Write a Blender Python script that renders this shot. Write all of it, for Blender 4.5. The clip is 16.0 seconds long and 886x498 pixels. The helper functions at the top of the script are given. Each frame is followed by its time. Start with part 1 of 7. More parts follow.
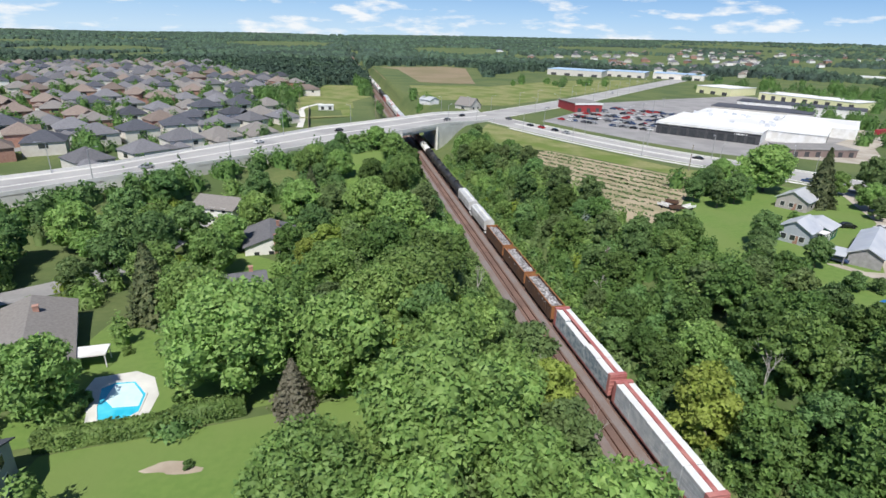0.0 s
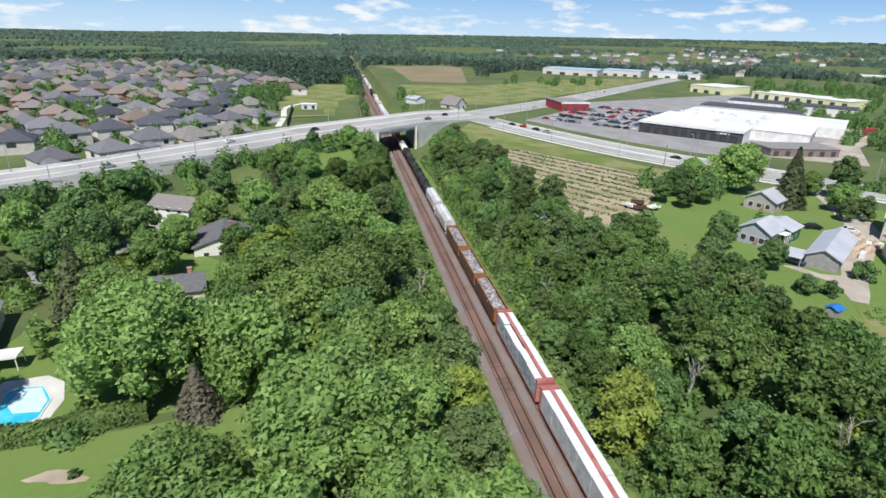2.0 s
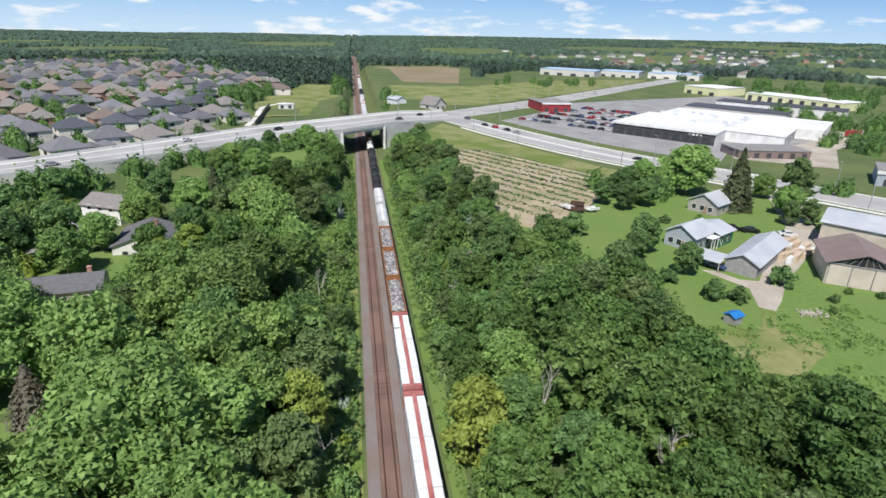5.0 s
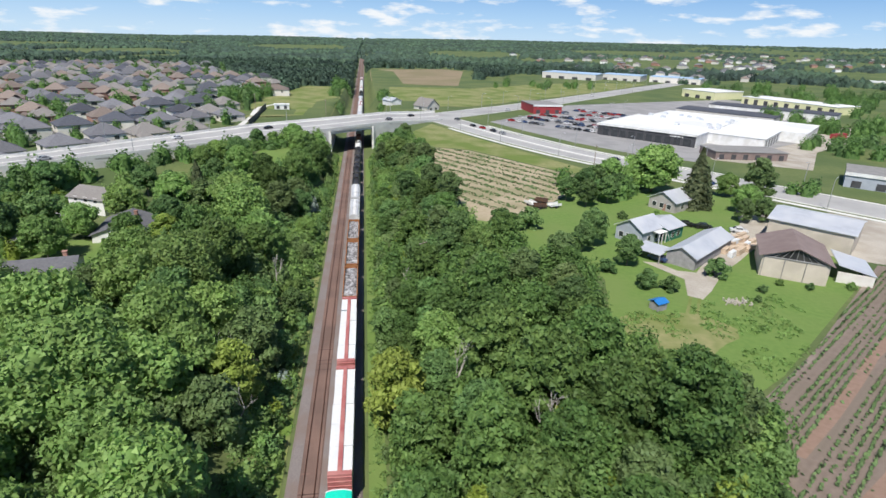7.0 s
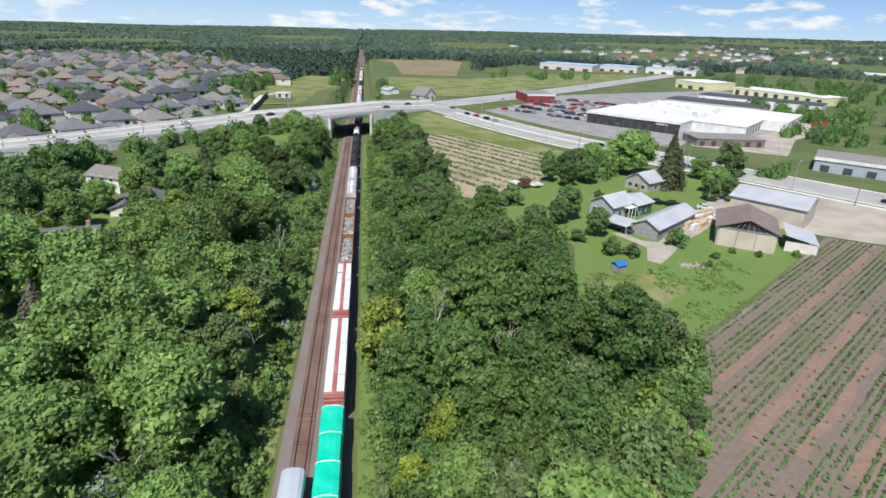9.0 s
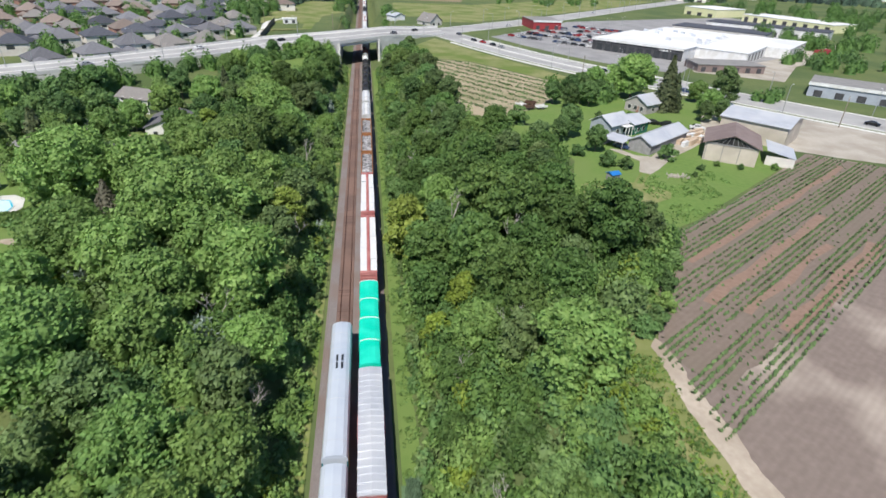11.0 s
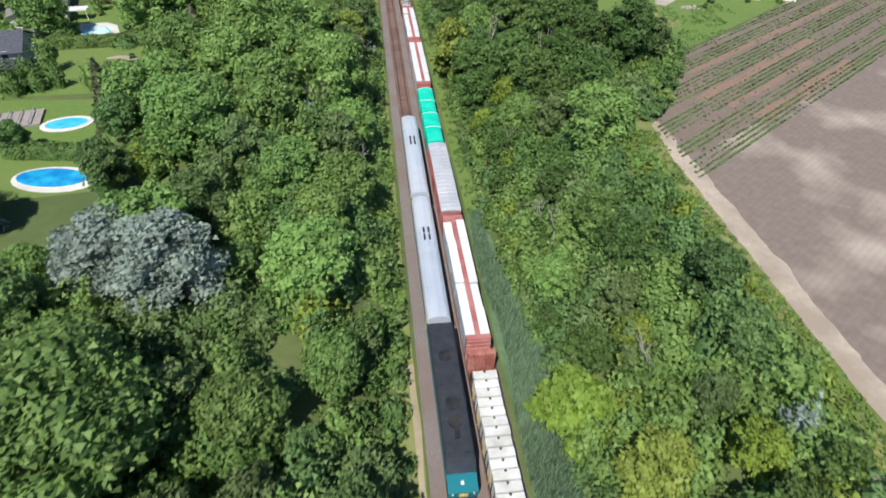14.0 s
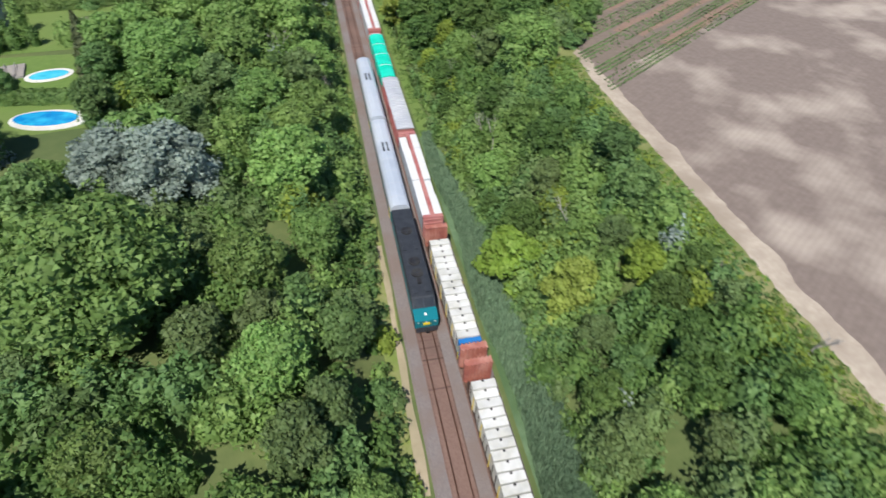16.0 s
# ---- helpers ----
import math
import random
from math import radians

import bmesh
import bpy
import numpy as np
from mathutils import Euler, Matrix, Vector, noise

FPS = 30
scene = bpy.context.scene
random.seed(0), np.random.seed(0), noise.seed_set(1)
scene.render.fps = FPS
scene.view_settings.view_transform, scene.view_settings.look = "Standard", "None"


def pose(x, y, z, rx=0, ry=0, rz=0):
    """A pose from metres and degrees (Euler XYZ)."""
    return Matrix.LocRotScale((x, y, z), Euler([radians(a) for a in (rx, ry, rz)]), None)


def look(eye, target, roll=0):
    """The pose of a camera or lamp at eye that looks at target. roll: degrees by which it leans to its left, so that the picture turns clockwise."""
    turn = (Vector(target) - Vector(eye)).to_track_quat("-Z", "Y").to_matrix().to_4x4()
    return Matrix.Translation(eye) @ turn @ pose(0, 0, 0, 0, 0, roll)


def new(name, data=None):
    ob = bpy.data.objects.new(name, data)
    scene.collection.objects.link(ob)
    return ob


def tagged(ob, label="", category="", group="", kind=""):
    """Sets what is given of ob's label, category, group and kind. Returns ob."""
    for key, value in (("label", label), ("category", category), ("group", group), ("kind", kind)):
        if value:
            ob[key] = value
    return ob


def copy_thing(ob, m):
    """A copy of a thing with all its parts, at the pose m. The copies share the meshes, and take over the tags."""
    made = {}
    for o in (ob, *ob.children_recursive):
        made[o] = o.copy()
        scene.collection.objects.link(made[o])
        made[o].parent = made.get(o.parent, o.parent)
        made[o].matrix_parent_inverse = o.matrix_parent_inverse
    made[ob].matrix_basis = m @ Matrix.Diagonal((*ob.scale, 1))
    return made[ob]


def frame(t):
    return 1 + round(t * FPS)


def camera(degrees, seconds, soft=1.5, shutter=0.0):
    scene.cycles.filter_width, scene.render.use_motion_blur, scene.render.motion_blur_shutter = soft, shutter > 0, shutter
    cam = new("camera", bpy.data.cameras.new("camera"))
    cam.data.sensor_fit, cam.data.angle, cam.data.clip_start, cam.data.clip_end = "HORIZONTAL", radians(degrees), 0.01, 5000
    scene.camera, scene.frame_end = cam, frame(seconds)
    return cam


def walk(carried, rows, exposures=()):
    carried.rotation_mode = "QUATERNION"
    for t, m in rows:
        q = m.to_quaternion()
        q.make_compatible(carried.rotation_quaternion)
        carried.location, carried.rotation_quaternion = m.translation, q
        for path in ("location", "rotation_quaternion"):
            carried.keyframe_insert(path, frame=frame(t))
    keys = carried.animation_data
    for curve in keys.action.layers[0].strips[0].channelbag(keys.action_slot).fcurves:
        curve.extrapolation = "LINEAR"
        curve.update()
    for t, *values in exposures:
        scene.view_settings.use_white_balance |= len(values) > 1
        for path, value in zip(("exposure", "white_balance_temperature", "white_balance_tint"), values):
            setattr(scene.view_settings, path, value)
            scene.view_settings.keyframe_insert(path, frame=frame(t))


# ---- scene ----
cam = camera(77.8, 16.0, shutter=0.4)
PATH = [
    (0, (0.043, -0.012, 46.052), (3.75, 18.24, 38.75), 2.0),
    (0.5, (3.09, -0.127, 46.036), (6.76, 18.12, 38.73), 2.0),
    (1, (6.261, -0.175, 45.999), (9.88, 18.08, 38.68), 2.0),
    (1.5, (9.59, -0.136, 45.972), (13.18, 18.12, 38.65), 1.9),
    (2, (13.117, -0.034, 45.908), (16.66, 18.23, 38.59), 1.9),
    (2.5, (16.811, 0.123, 45.83), (20.3, 18.4, 38.51), 1.9),
    (3, (20.586, 0.181, 45.78), (24.01, 18.47, 38.45), 1.9),
    (3.5, (24.425, 0.194, 45.739), (27.79, 18.49, 38.41), 1.9),
    (4, (28.287, 0.073, 45.712), (31.63, 18.38, 38.38), 1.9),
    (6.5, (45.073, -7.54, 45.862), (47.78, 10.91, 38.64), 2.0),
    (7, (47.344, -10.423, 45.869), (50.06, 8.03, 38.66), 2.1),
    (7.5, (48.828, -13.74, 45.862), (51.54, 4.72, 38.66), 2.2),
    (8, (49.471, -17.232, 45.845), (52.18, 1.23, 38.65), 2.3),
    (10.5, (45.78, -36.115, 45.82), (48.38, -18.38, 36.93), 2.4),
    (11, (44.148, -40.22, 45.909), (46.72, -22.85, 36.34), 2.5),
    (11.5, (42.36, -44.491, 46.036), (44.88, -27.48, 35.82), 2.5),
    (12, (40.497, -48.926, 46.193), (42.97, -32.32, 35.33), 2.5),
    (12.5, (38.59, -53.464, 46.307), (41.0, -37.25, 34.84), 2.5),
    (13, (36.671, -58.094, 46.367), (39.01, -42.3, 34.32), 2.5),
    (13.5, (34.634, -62.793, 46.454), (36.92, -47.47, 33.81), 2.5),
    (14, (32.597, -67.583, 46.553), (34.83, -52.74, 33.33), 2.6),
    (14.5, (30.846, -72.375, 46.706), (32.98, -57.98, 32.99), 2.6),
    (15, (29.778, -77.172, 46.831), (31.84, -62.79, 33.09), 2.5),
    (15.5, (29.765, -81.922, 47.013), (31.97, -67.55, 33.27), 2.5),
    (16, (30.479, -86.864, 47.261), (33.94, -72.72, 33.55), 2.3),
]
walk(cam, [(t, look(eye, target, roll)) for t, eye, target, roll in PATH])

# ---- world, sun, exposure ----
SUN_DIR = Vector((-0.34, -0.75, 1.2)).normalized()
world = bpy.data.worlds.new("sky")
scene.world = world
world.use_nodes = True
wn = world.node_tree
sky = wn.nodes.new("ShaderNodeTexSky")
sky.sky_type = "NISHITA"
sky.sun_disc = False
sky.sun_elevation = math.asin(SUN_DIR.z)
sky.sun_rotation = math.atan2(SUN_DIR.x, SUN_DIR.y)
sky.altitude = 2500
sky.air_density, sky.dust_density, sky.ozone_density = 0.7, 0.0, 3.0
wn.links.new(sky.outputs[0], wn.nodes["Background"].inputs[0])
wn.nodes["Background"].inputs[1].default_value = 0.13
sun_data = bpy.data.lights.new("sun", "SUN")
sun_data.energy, sun_data.angle, sun_data.color = 4.4, radians(0.53), (1.0, 0.96, 0.89)
sun = new("sun", sun_data)
sun.matrix_basis = look(SUN_DIR * 300, (0, 0, 0))
scene.view_settings.exposure = 0.29


# ---- materials ----
def mat(name, c1, c2=None, scale=1.0, rough=0.8, bump=0.0, metal=0.0, c3=None, scale3=0.05, island=0.0, objrand=0.0, spec=0.3, amount3=1.0, bscale=None, edge3=(0.42, 0.62), furrow=0.0):
    """Two colours mixed by a fine noise, a third by a broad one; optional shifts by object and by island."""
    m = bpy.data.materials.new(name)
    m.use_nodes = True
    n, l = m.node_tree.nodes, m.node_tree.links
    b = n["Principled BSDF"]
    b.inputs["Roughness"].default_value = rough
    b.inputs["Metallic"].default_value = metal
    b.inputs["Specular IOR Level"].default_value = spec
    geo = n.new("ShaderNodeNewGeometry")

    def noise_at(s, detail=5):
        t = n.new("ShaderNodeTexNoise")
        t.inputs["Scale"].default_value = s
        t.inputs["Detail"].default_value = detail
        l.new(geo.outputs["Position"], t.inputs["Vector"])
        return t.outputs["Fac"]

    def ramp(src, lo, hi):
        r = n.new("ShaderNodeMapRange")
        r.inputs["From Min"].default_value, r.inputs["From Max"].default_value = lo, hi
        l.new(src, r.inputs["Value"])
        return r.outputs["Result"]

    def mix(fac, a, c):
        x = n.new("ShaderNodeMix")
        x.data_type = "RGBA"
        for sock, v in ((x.inputs["Factor"], fac), (x.inputs["A"], a), (x.inputs["B"], c)):
            if isinstance(v, (tuple, list)):
                sock.default_value = (*v[:3], 1)
            elif isinstance(v, (int, float)):
                sock.default_value = v
            else:
                l.new(v, sock)
        return x.outputs["Result"]

    c2 = c2 or tuple(v * 0.8 for v in c1)
    fine = noise_at(scale)
    col = mix(ramp(fine, 0.32, 0.68), c1, c2)
    if c3:
        f3 = ramp(noise_at(scale3, 4), *edge3)
        if amount3 != 1.0:
            mm = n.new("ShaderNodeMath")
            mm.operation = "MULTIPLY"
            l.new(f3, mm.inputs[0])
            mm.inputs[1].default_value = amount3
            f3 = mm.outputs[0]
        col = mix(f3, col, c3)
    if furrow:
        mp = n.new("ShaderNodeMapping")
        mp.inputs["Rotation"].default_value = (0, 0, radians(-34 + 90))
        l.new(geo.outputs["Position"], mp.inputs["Vector"])
        wv = n.new("ShaderNodeTexWave")
        wv.inputs["Scale"].default_value = 0.36
        wv.inputs["Distortion"].default_value = 2.5
        wv.inputs["Detail"].default_value = 3
        l.new(mp.outputs[0], wv.inputs["Vector"])
        mr2 = n.new("ShaderNodeMath")
        mr2.operation = "MULTIPLY"
        mr2.inputs[1].default_value = furrow
        l.new(wv.outputs["Fac"], mr2.inputs[0])
        col = mix(mr2.outputs[0], col, tuple(v * 0.55 for v in c1))
    for on, src in ((island, geo.outputs["Random Per Island"]), (objrand, n.new("ShaderNodeObjectInfo").outputs["Random"] if objrand else None)):
        if on:
            hsv = n.new("ShaderNodeHueSaturation")
            l.new(ramp(src, 0, 1), hsv.inputs["Value"])
            mr = hsv.inputs["Value"].links[0].from_node
            mr.inputs["To Min"].default_value, mr.inputs["To Max"].default_value = 1 - on, 1 + on
            l.new(col, hsv.inputs["Color"])
            col = hsv.outputs["Color"]
    l.new(col, b.inputs["Base Color"])
    if bump:
        bn = n.new("ShaderNodeBump")
        bn.inputs["Strength"].default_value = min(1.0, bump)
        bn.inputs["Distance"].default_value = 0.15
        l.new(noise_at(bscale) if bscale else fine, bn.inputs["Height"])
        l.new(bn.outputs["Normal"], b.inputs["Normal"])
    return m


def leaf_mat(name, c1, c2, objrand=0.3, hue=0.03):
    """Leaves: diffuse with light coming through, hue and value shifting by tree and by leaf clump."""
    m = bpy.data.materials.new(name)
    m.use_nodes = True
    n, l = m.node_tree.nodes, m.node_tree.links
    b = n["Principled BSDF"]
    out = n["Material Output"]
    geo = n.new("ShaderNodeNewGeometry")
    oi = n.new("ShaderNodeObjectInfo")
    x = n.new("ShaderNodeMix")
    x.data_type = "RGBA"
    l.new(geo.outputs["Random Per Island"], x.inputs["Factor"])
    x.inputs["A"].default_value, x.inputs["B"].default_value = (*c1, 1), (*c2, 1)
    hsv = n.new("ShaderNodeHueSaturation")
    for sock, lo, hi in (("Hue", 0.5 - hue, 0.5 + hue * 0.7), ("Value", 1 - objrand, 1 + objrand)):
        mr = n.new("ShaderNodeMapRange")
        mr.inputs["To Min"].default_value, mr.inputs["To Max"].default_value = lo, hi
        if sock == "Hue":
            wv = n.new("ShaderNodeMath")
            wv.operation = "FRACT"
            ml = n.new("ShaderNodeMath")
            ml.operation = "MULTIPLY"
            ml.inputs[1].default_value = 7.31
            l.new(oi.outputs["Random"], ml.inputs[0])
            l.new(ml.outputs[0], wv.inputs[0])
            l.new(wv.outputs[0], mr.inputs["Value"])
        else:
            l.new(oi.outputs["Random"], mr.inputs["Value"])
        l.new(mr.outputs["Result"], hsv.inputs[sock])
    l.new(x.outputs["Result"], hsv.inputs["Color"])
    nz = n.new("ShaderNodeTexNoise")
    nz.inputs["Scale"].default_value = 0.35
    l.new(geo.outputs["Position"], nz.inputs["Vector"])
    h2 = n.new("ShaderNodeHueSaturation")
    mr = n.new("ShaderNodeMapRange")
    mr.inputs["From Min"].default_value, mr.inputs["From Max"].default_value = 0.3, 0.7
    mr.inputs["To Min"].default_value, mr.inputs["To Max"].default_value = 0.8, 1.2
    l.new(nz.outputs["Fac"], mr.inputs["Value"])
    l.new(mr.outputs["Result"], h2.inputs["Value"])
    l.new(hsv.outputs["Color"], h2.inputs["Color"])
    l.new(h2.outputs["Color"], b.inputs["Base Color"])
    b.inputs["Roughness"].default_value = 0.6
    b.inputs["Specular IOR Level"].default_value = 0.25
    tr = n.new("ShaderNodeBsdfTranslucent")
    l.new(h2.outputs["Color"], tr.inputs["Color"])
    ms = n.new("ShaderNodeMixShader")
    ms.inputs[0].default_value = 0.3
    l.new(b.outputs[0], ms.inputs[1])
    l.new(tr.outputs[0], ms.inputs[2])
    l.new(ms.outputs[0], out.inputs["Surface"])
    return m


M = {}
M["ground"] = mat("rough_grass", (0.105, 0.14, 0.048), (0.14, 0.168, 0.062), 0.6, 0.95, 0.6, c3=(0.08, 0.118, 0.042), scale3=0.03)
M["lawn"] = mat("mown_lawn", (0.115, 0.195, 0.045), (0.145, 0.225, 0.055), 0.9, 0.95, 0.4, c3=(0.15, 0.215, 0.06), scale3=0.06)
M["drygrass"] = mat("dry_grass", (0.19, 0.21, 0.075), (0.27, 0.26, 0.12), 0.5, 0.95, 0.5, c3=(0.13, 0.18, 0.04), scale3=0.06)
M["verge"] = mat("weedy_verge", (0.20, 0.25, 0.06), (0.26, 0.25, 0.12), 1.2, 0.95, 0.6, c3=(0.13, 0.21, 0.04), scale3=0.15)
M["ballast"] = mat("grey_ballast", (0.19, 0.165, 0.165), (0.25, 0.22, 0.21), 6.0, 0.95, 0.8, c3=(0.21, 0.165, 0.15), scale3=0.2)
M["rustbed"] = mat("rust_stained_ballast", (0.185, 0.115, 0.095), (0.23, 0.15, 0.125), 5.0, 0.95, 0.8, c3=(0.15, 0.10, 0.085), scale3=0.12)
M["rail"] = mat("rusty_rail", (0.13, 0.06, 0.04), (0.09, 0.045, 0.03), 3.0, 0.5, 0.1, 0.4)
M["tie"] = mat("weathered_sleeper", (0.165, 0.10, 0.085), (0.12, 0.075, 0.065), 2.0, 0.9, 0.3, island=0.35)
M["asphalt"] = mat("worn_asphalt", (0.38, 0.375, 0.365), (0.42, 0.41, 0.40), 1.5, 0.9, 0.2, c3=(0.32, 0.315, 0.31), scale3=0.06)
M["street"] = mat("grey_street_asphalt", (0.29, 0.285, 0.285), (0.33, 0.32, 0.315), 1.5, 0.9, 0.2, c3=(0.25, 0.245, 0.245), scale3=0.08)
M["concrete"] = mat("pale_concrete", (0.66, 0.65, 0.61), (0.72, 0.71, 0.67), 0.8, 0.85, 0.2, c3=(0.56, 0.55, 0.52), scale3=0.15)
M["kerb"] = mat("kerb_concrete", (0.62, 0.61, 0.58), (0.68, 0.67, 0.64), 1.0, 0.85, 0.1)
M["gravel"] = mat("pale_gravel", (0.40, 0.36, 0.31), (0.48, 0.44, 0.38), 3.0, 0.95, 0.5, c3=(0.34, 0.30, 0.25), scale3=0.1)
M["soil"] = mat("dry_brown_soil", (0.20, 0.158, 0.135), (0.24, 0.192, 0.165), 0.8, 0.95, 0.6, c3=(0.47, 0.40, 0.335), scale3=0.055, amount3=0.85, edge3=(0.50, 0.66), furrow=0.10)
M["cropsoil"] = mat("brown_crop_soil", (0.19, 0.148, 0.12), (0.225, 0.178, 0.147), 0.9, 0.95, 0.6, c3=(0.195, 0.158, 0.125), scale3=0.08, furrow=0.12)
M["sand"] = mat("pale_sandy_soil", (0.42, 0.35, 0.28), (0.50, 0.43, 0.35), 1.2, 0.95, 0.6, c3=(0.34, 0.28, 0.22), scale3=0.12)
M["redsoil"] = mat("reddish_soil_strip", (0.235, 0.155, 0.115), (0.28, 0.19, 0.145), 1.0, 0.95, 0.5)
M["strawsoil"] = mat("straw_coloured_soil", (0.36, 0.30, 0.20), (0.42, 0.35, 0.25), 0.8, 0.95, 0.5, c3=(0.28, 0.25, 0.15), scale3=0.08)
M["farfield"] = mat("tan_stubble_field", (0.24, 0.19, 0.12), (0.28, 0.22, 0.14), 0.2, 0.95, 0.3, c3=(0.21, 0.18, 0.10), scale3=0.02)
M["reed"] = mat("reed_blades", (0.13, 0.215, 0.125), (0.18, 0.275, 0.165), 0.7, 0.8, island=0.35)
M["reedbed"] = mat("reedy_ditch", (0.10, 0.17, 0.09), (0.14, 0.215, 0.12), 1.2, 0.95, 0.8, c3=(0.08, 0.14, 0.06), scale3=0.1)
M["crop"] = mat("crop_leaves", (0.085, 0.14, 0.05), (0.125, 0.185, 0.07), 0.5, 0.8, island=0.3)
M["oak"] = leaf_mat("deep_green_leaves", (0.080, 0.152, 0.041), (0.145, 0.238, 0.066), 0.25, 0.012)
M["golden"] = leaf_mat("olive_yellow_leaves", (0.21, 0.285, 0.055), (0.29, 0.365, 0.085), 0.08, 0.012)
M["maple"] = leaf_mat("maple_leaves", (0.155, 0.275, 0.073), (0.255, 0.385, 0.115), 0.28, 0.012)
M["ash"] = leaf_mat("dark_green_leaves", (0.098, 0.184, 0.060), (0.170, 0.278, 0.096), 0.28, 0.012)
M["olive"] = leaf_mat("olive_green_leaves", (0.120, 0.187, 0.066), (0.180, 0.254, 0.096), 0.2, 0.012)
M["lime"] = leaf_mat("yellow_green_leaves", (0.20, 0.31, 0.05), (0.28, 0.39, 0.07), 0.15, 0.015)
M["silver"] = leaf_mat("silvery_leaves", (0.245, 0.315, 0.26), (0.365, 0.435, 0.375), 0.1, 0.01)
M["needle"] = leaf_mat("spruce_needles", (0.07, 0.10, 0.045), (0.14, 0.165, 0.075), 0.2, 0.02)
M["brownneedle"] = leaf_mat("browning_needles", (0.16, 0.155, 0.11), (0.23, 0.215, 0.16), 0.1, 0.01)
M["hedge"] = leaf_mat("hedge_leaves", (0.12, 0.208, 0.062), (0.188, 0.283, 0.086), 0.1, 0.01)
# distant haze is painted in: the leaf green is pulled towards dull blue
M["hazeleaf"] = mat("haze_tinted_woods_leaves", (0.046, 0.084, 0.054), (0.076, 0.122, 0.072), 0.08, 0.9, 1.0, island=0.4, bscale=0.5, c3=(0.042, 0.068, 0.055), scale3=0.006)
M["bark"] = mat("grey_brown_bark", (0.13, 0.105, 0.08), (0.20, 0.17, 0.14), 3.0, 0.9, 0.5)
M["deadwood"] = mat("bleached_dead_wood", (0.36, 0.33, 0.30), (0.45, 0.42, 0.39), 2.0, 0.9, 0.3)
M["white"] = mat("white_painted_metal", (0.78, 0.78, 0.77), (0.72, 0.72, 0.71), 0.7, 0.5, 0.0, c3=(0.64, 0.63, 0.60), scale3=0.3)
M["wrap"] = mat("white_lumber_wrap", (0.72, 0.73, 0.73), (0.65, 0.66, 0.67), 1.5, 0.45, 0.2)
M["wrapside"] = mat("blue_grey_printed_wrap", (0.36, 0.44, 0.48), (0.12, 0.19, 0.24), 1.6, 0.5, 0.1, c3=(0.55, 0.60, 0.62), scale3=0.9, amount3=0.6)
M["wrapside2"] = mat("pale_grey_printed_wrap", (0.48, 0.52, 0.56), (0.36, 0.41, 0.46), 1.4, 0.5, 0.1, c3=(0.66, 0.68, 0.70), scale3=0.8, amount3=0.6)
M["maroon"] = mat("faded_maroon_paint", (0.34, 0.10, 0.10), (0.42, 0.15, 0.14), 1.2, 0.6, 0.1, c3=(0.46, 0.20, 0.18), scale3=0.4)
M["rustred"] = mat("rust_red_steel", (0.42, 0.15, 0.11), (0.30, 0.10, 0.08), 0.9, 0.75, 0.2, c3=(0.50, 0.24, 0.19), scale3=0.5)
M["rust"] = mat("rusty_brown_steel", (0.075, 0.045, 0.032), (0.12, 0.065, 0.04), 0.8, 0.85, 0.3, c3=(0.08, 0.05, 0.04), scale3=0.3)
M["orange_rust"] = mat("orange_rust_steel", (0.34, 0.15, 0.06), (0.26, 0.11, 0.05), 1.0, 0.85, 0.2)
M["scrap"] = mat("mixed_scrap_metal", (0.45, 0.45, 0.46), (0.20, 0.18, 0.18), 1.8, 0.55, 0.4, 0.3, island=0.6)
M["galv"] = mat("galvanised_roof", (0.60, 0.62, 0.66), (0.52, 0.54, 0.58), 0.8, 0.45, 0.05, 0.3, c3=(0.66, 0.67, 0.69), scale3=0.2)
M["teal"] = mat("bright_green_tarp_paint", (0.0, 0.60, 0.42), (0.0, 0.54, 0.38), 0.8, 0.5, 0.05, c3=(0.02, 0.66, 0.48), scale3=0.4)
M["black"] = mat("black_paint", (0.018, 0.018, 0.02), (0.03, 0.03, 0.032), 0.8, 0.5, 0.05, c3=(0.05, 0.048, 0.045), scale3=0.4)
M["hopper"] = mat("pale_grey_hopper_paint", (0.62, 0.63, 0.64), (0.54, 0.55, 0.56), 0.6, 0.55, 0.05, c3=(0.46, 0.46, 0.46), scale3=0.3)
M["coach"] = mat("brushed_steel_roof", (0.52, 0.58, 0.67), (0.46, 0.52, 0.61), 0.4, 0.42, 0.03, 0.15, c3=(0.57, 0.62, 0.69), scale3=0.15)
M["coachteal"] = mat("teal_livery", (0.005, 0.17, 0.21), (0.008, 0.15, 0.19), 0.5, 0.4)
M["yellow"] = mat("yellow_paint", (0.75, 0.58, 0.04), (0.70, 0.52, 0.04), 1.0, 0.5)
M["loco"] = mat("dark_grey_loco_roof", (0.028, 0.033, 0.042), (0.045, 0.05, 0.06), 1.0, 0.55, 0.1)
M["lumber"] = mat("cream_wrapped_boards", (0.62, 0.61, 0.55), (0.50, 0.50, 0.47), 1.4, 0.6, 0.1, objrand=0.14, c3=(0.68, 0.68, 0.66), scale3=0.4)
M["board"] = mat("sawn_boards", (0.48, 0.37, 0.27), (0.58, 0.46, 0.35), 0.9, 0.8, 0.1, island=0.3)
M["blue"] = mat("blue_tarp", (0.02, 0.16, 0.45), (0.03, 0.20, 0.52), 1.2, 0.5)
M["shingle_grey"] = mat("grey_shingles", (0.135, 0.135, 0.148), (0.18, 0.18, 0.195), 1.6, 0.9, 0.3, objrand=0.25)
M["shingle_brown"] = mat("brown_shingles", (0.185, 0.148, 0.128), (0.235, 0.19, 0.165), 1.6, 0.9, 0.3, objrand=0.25)
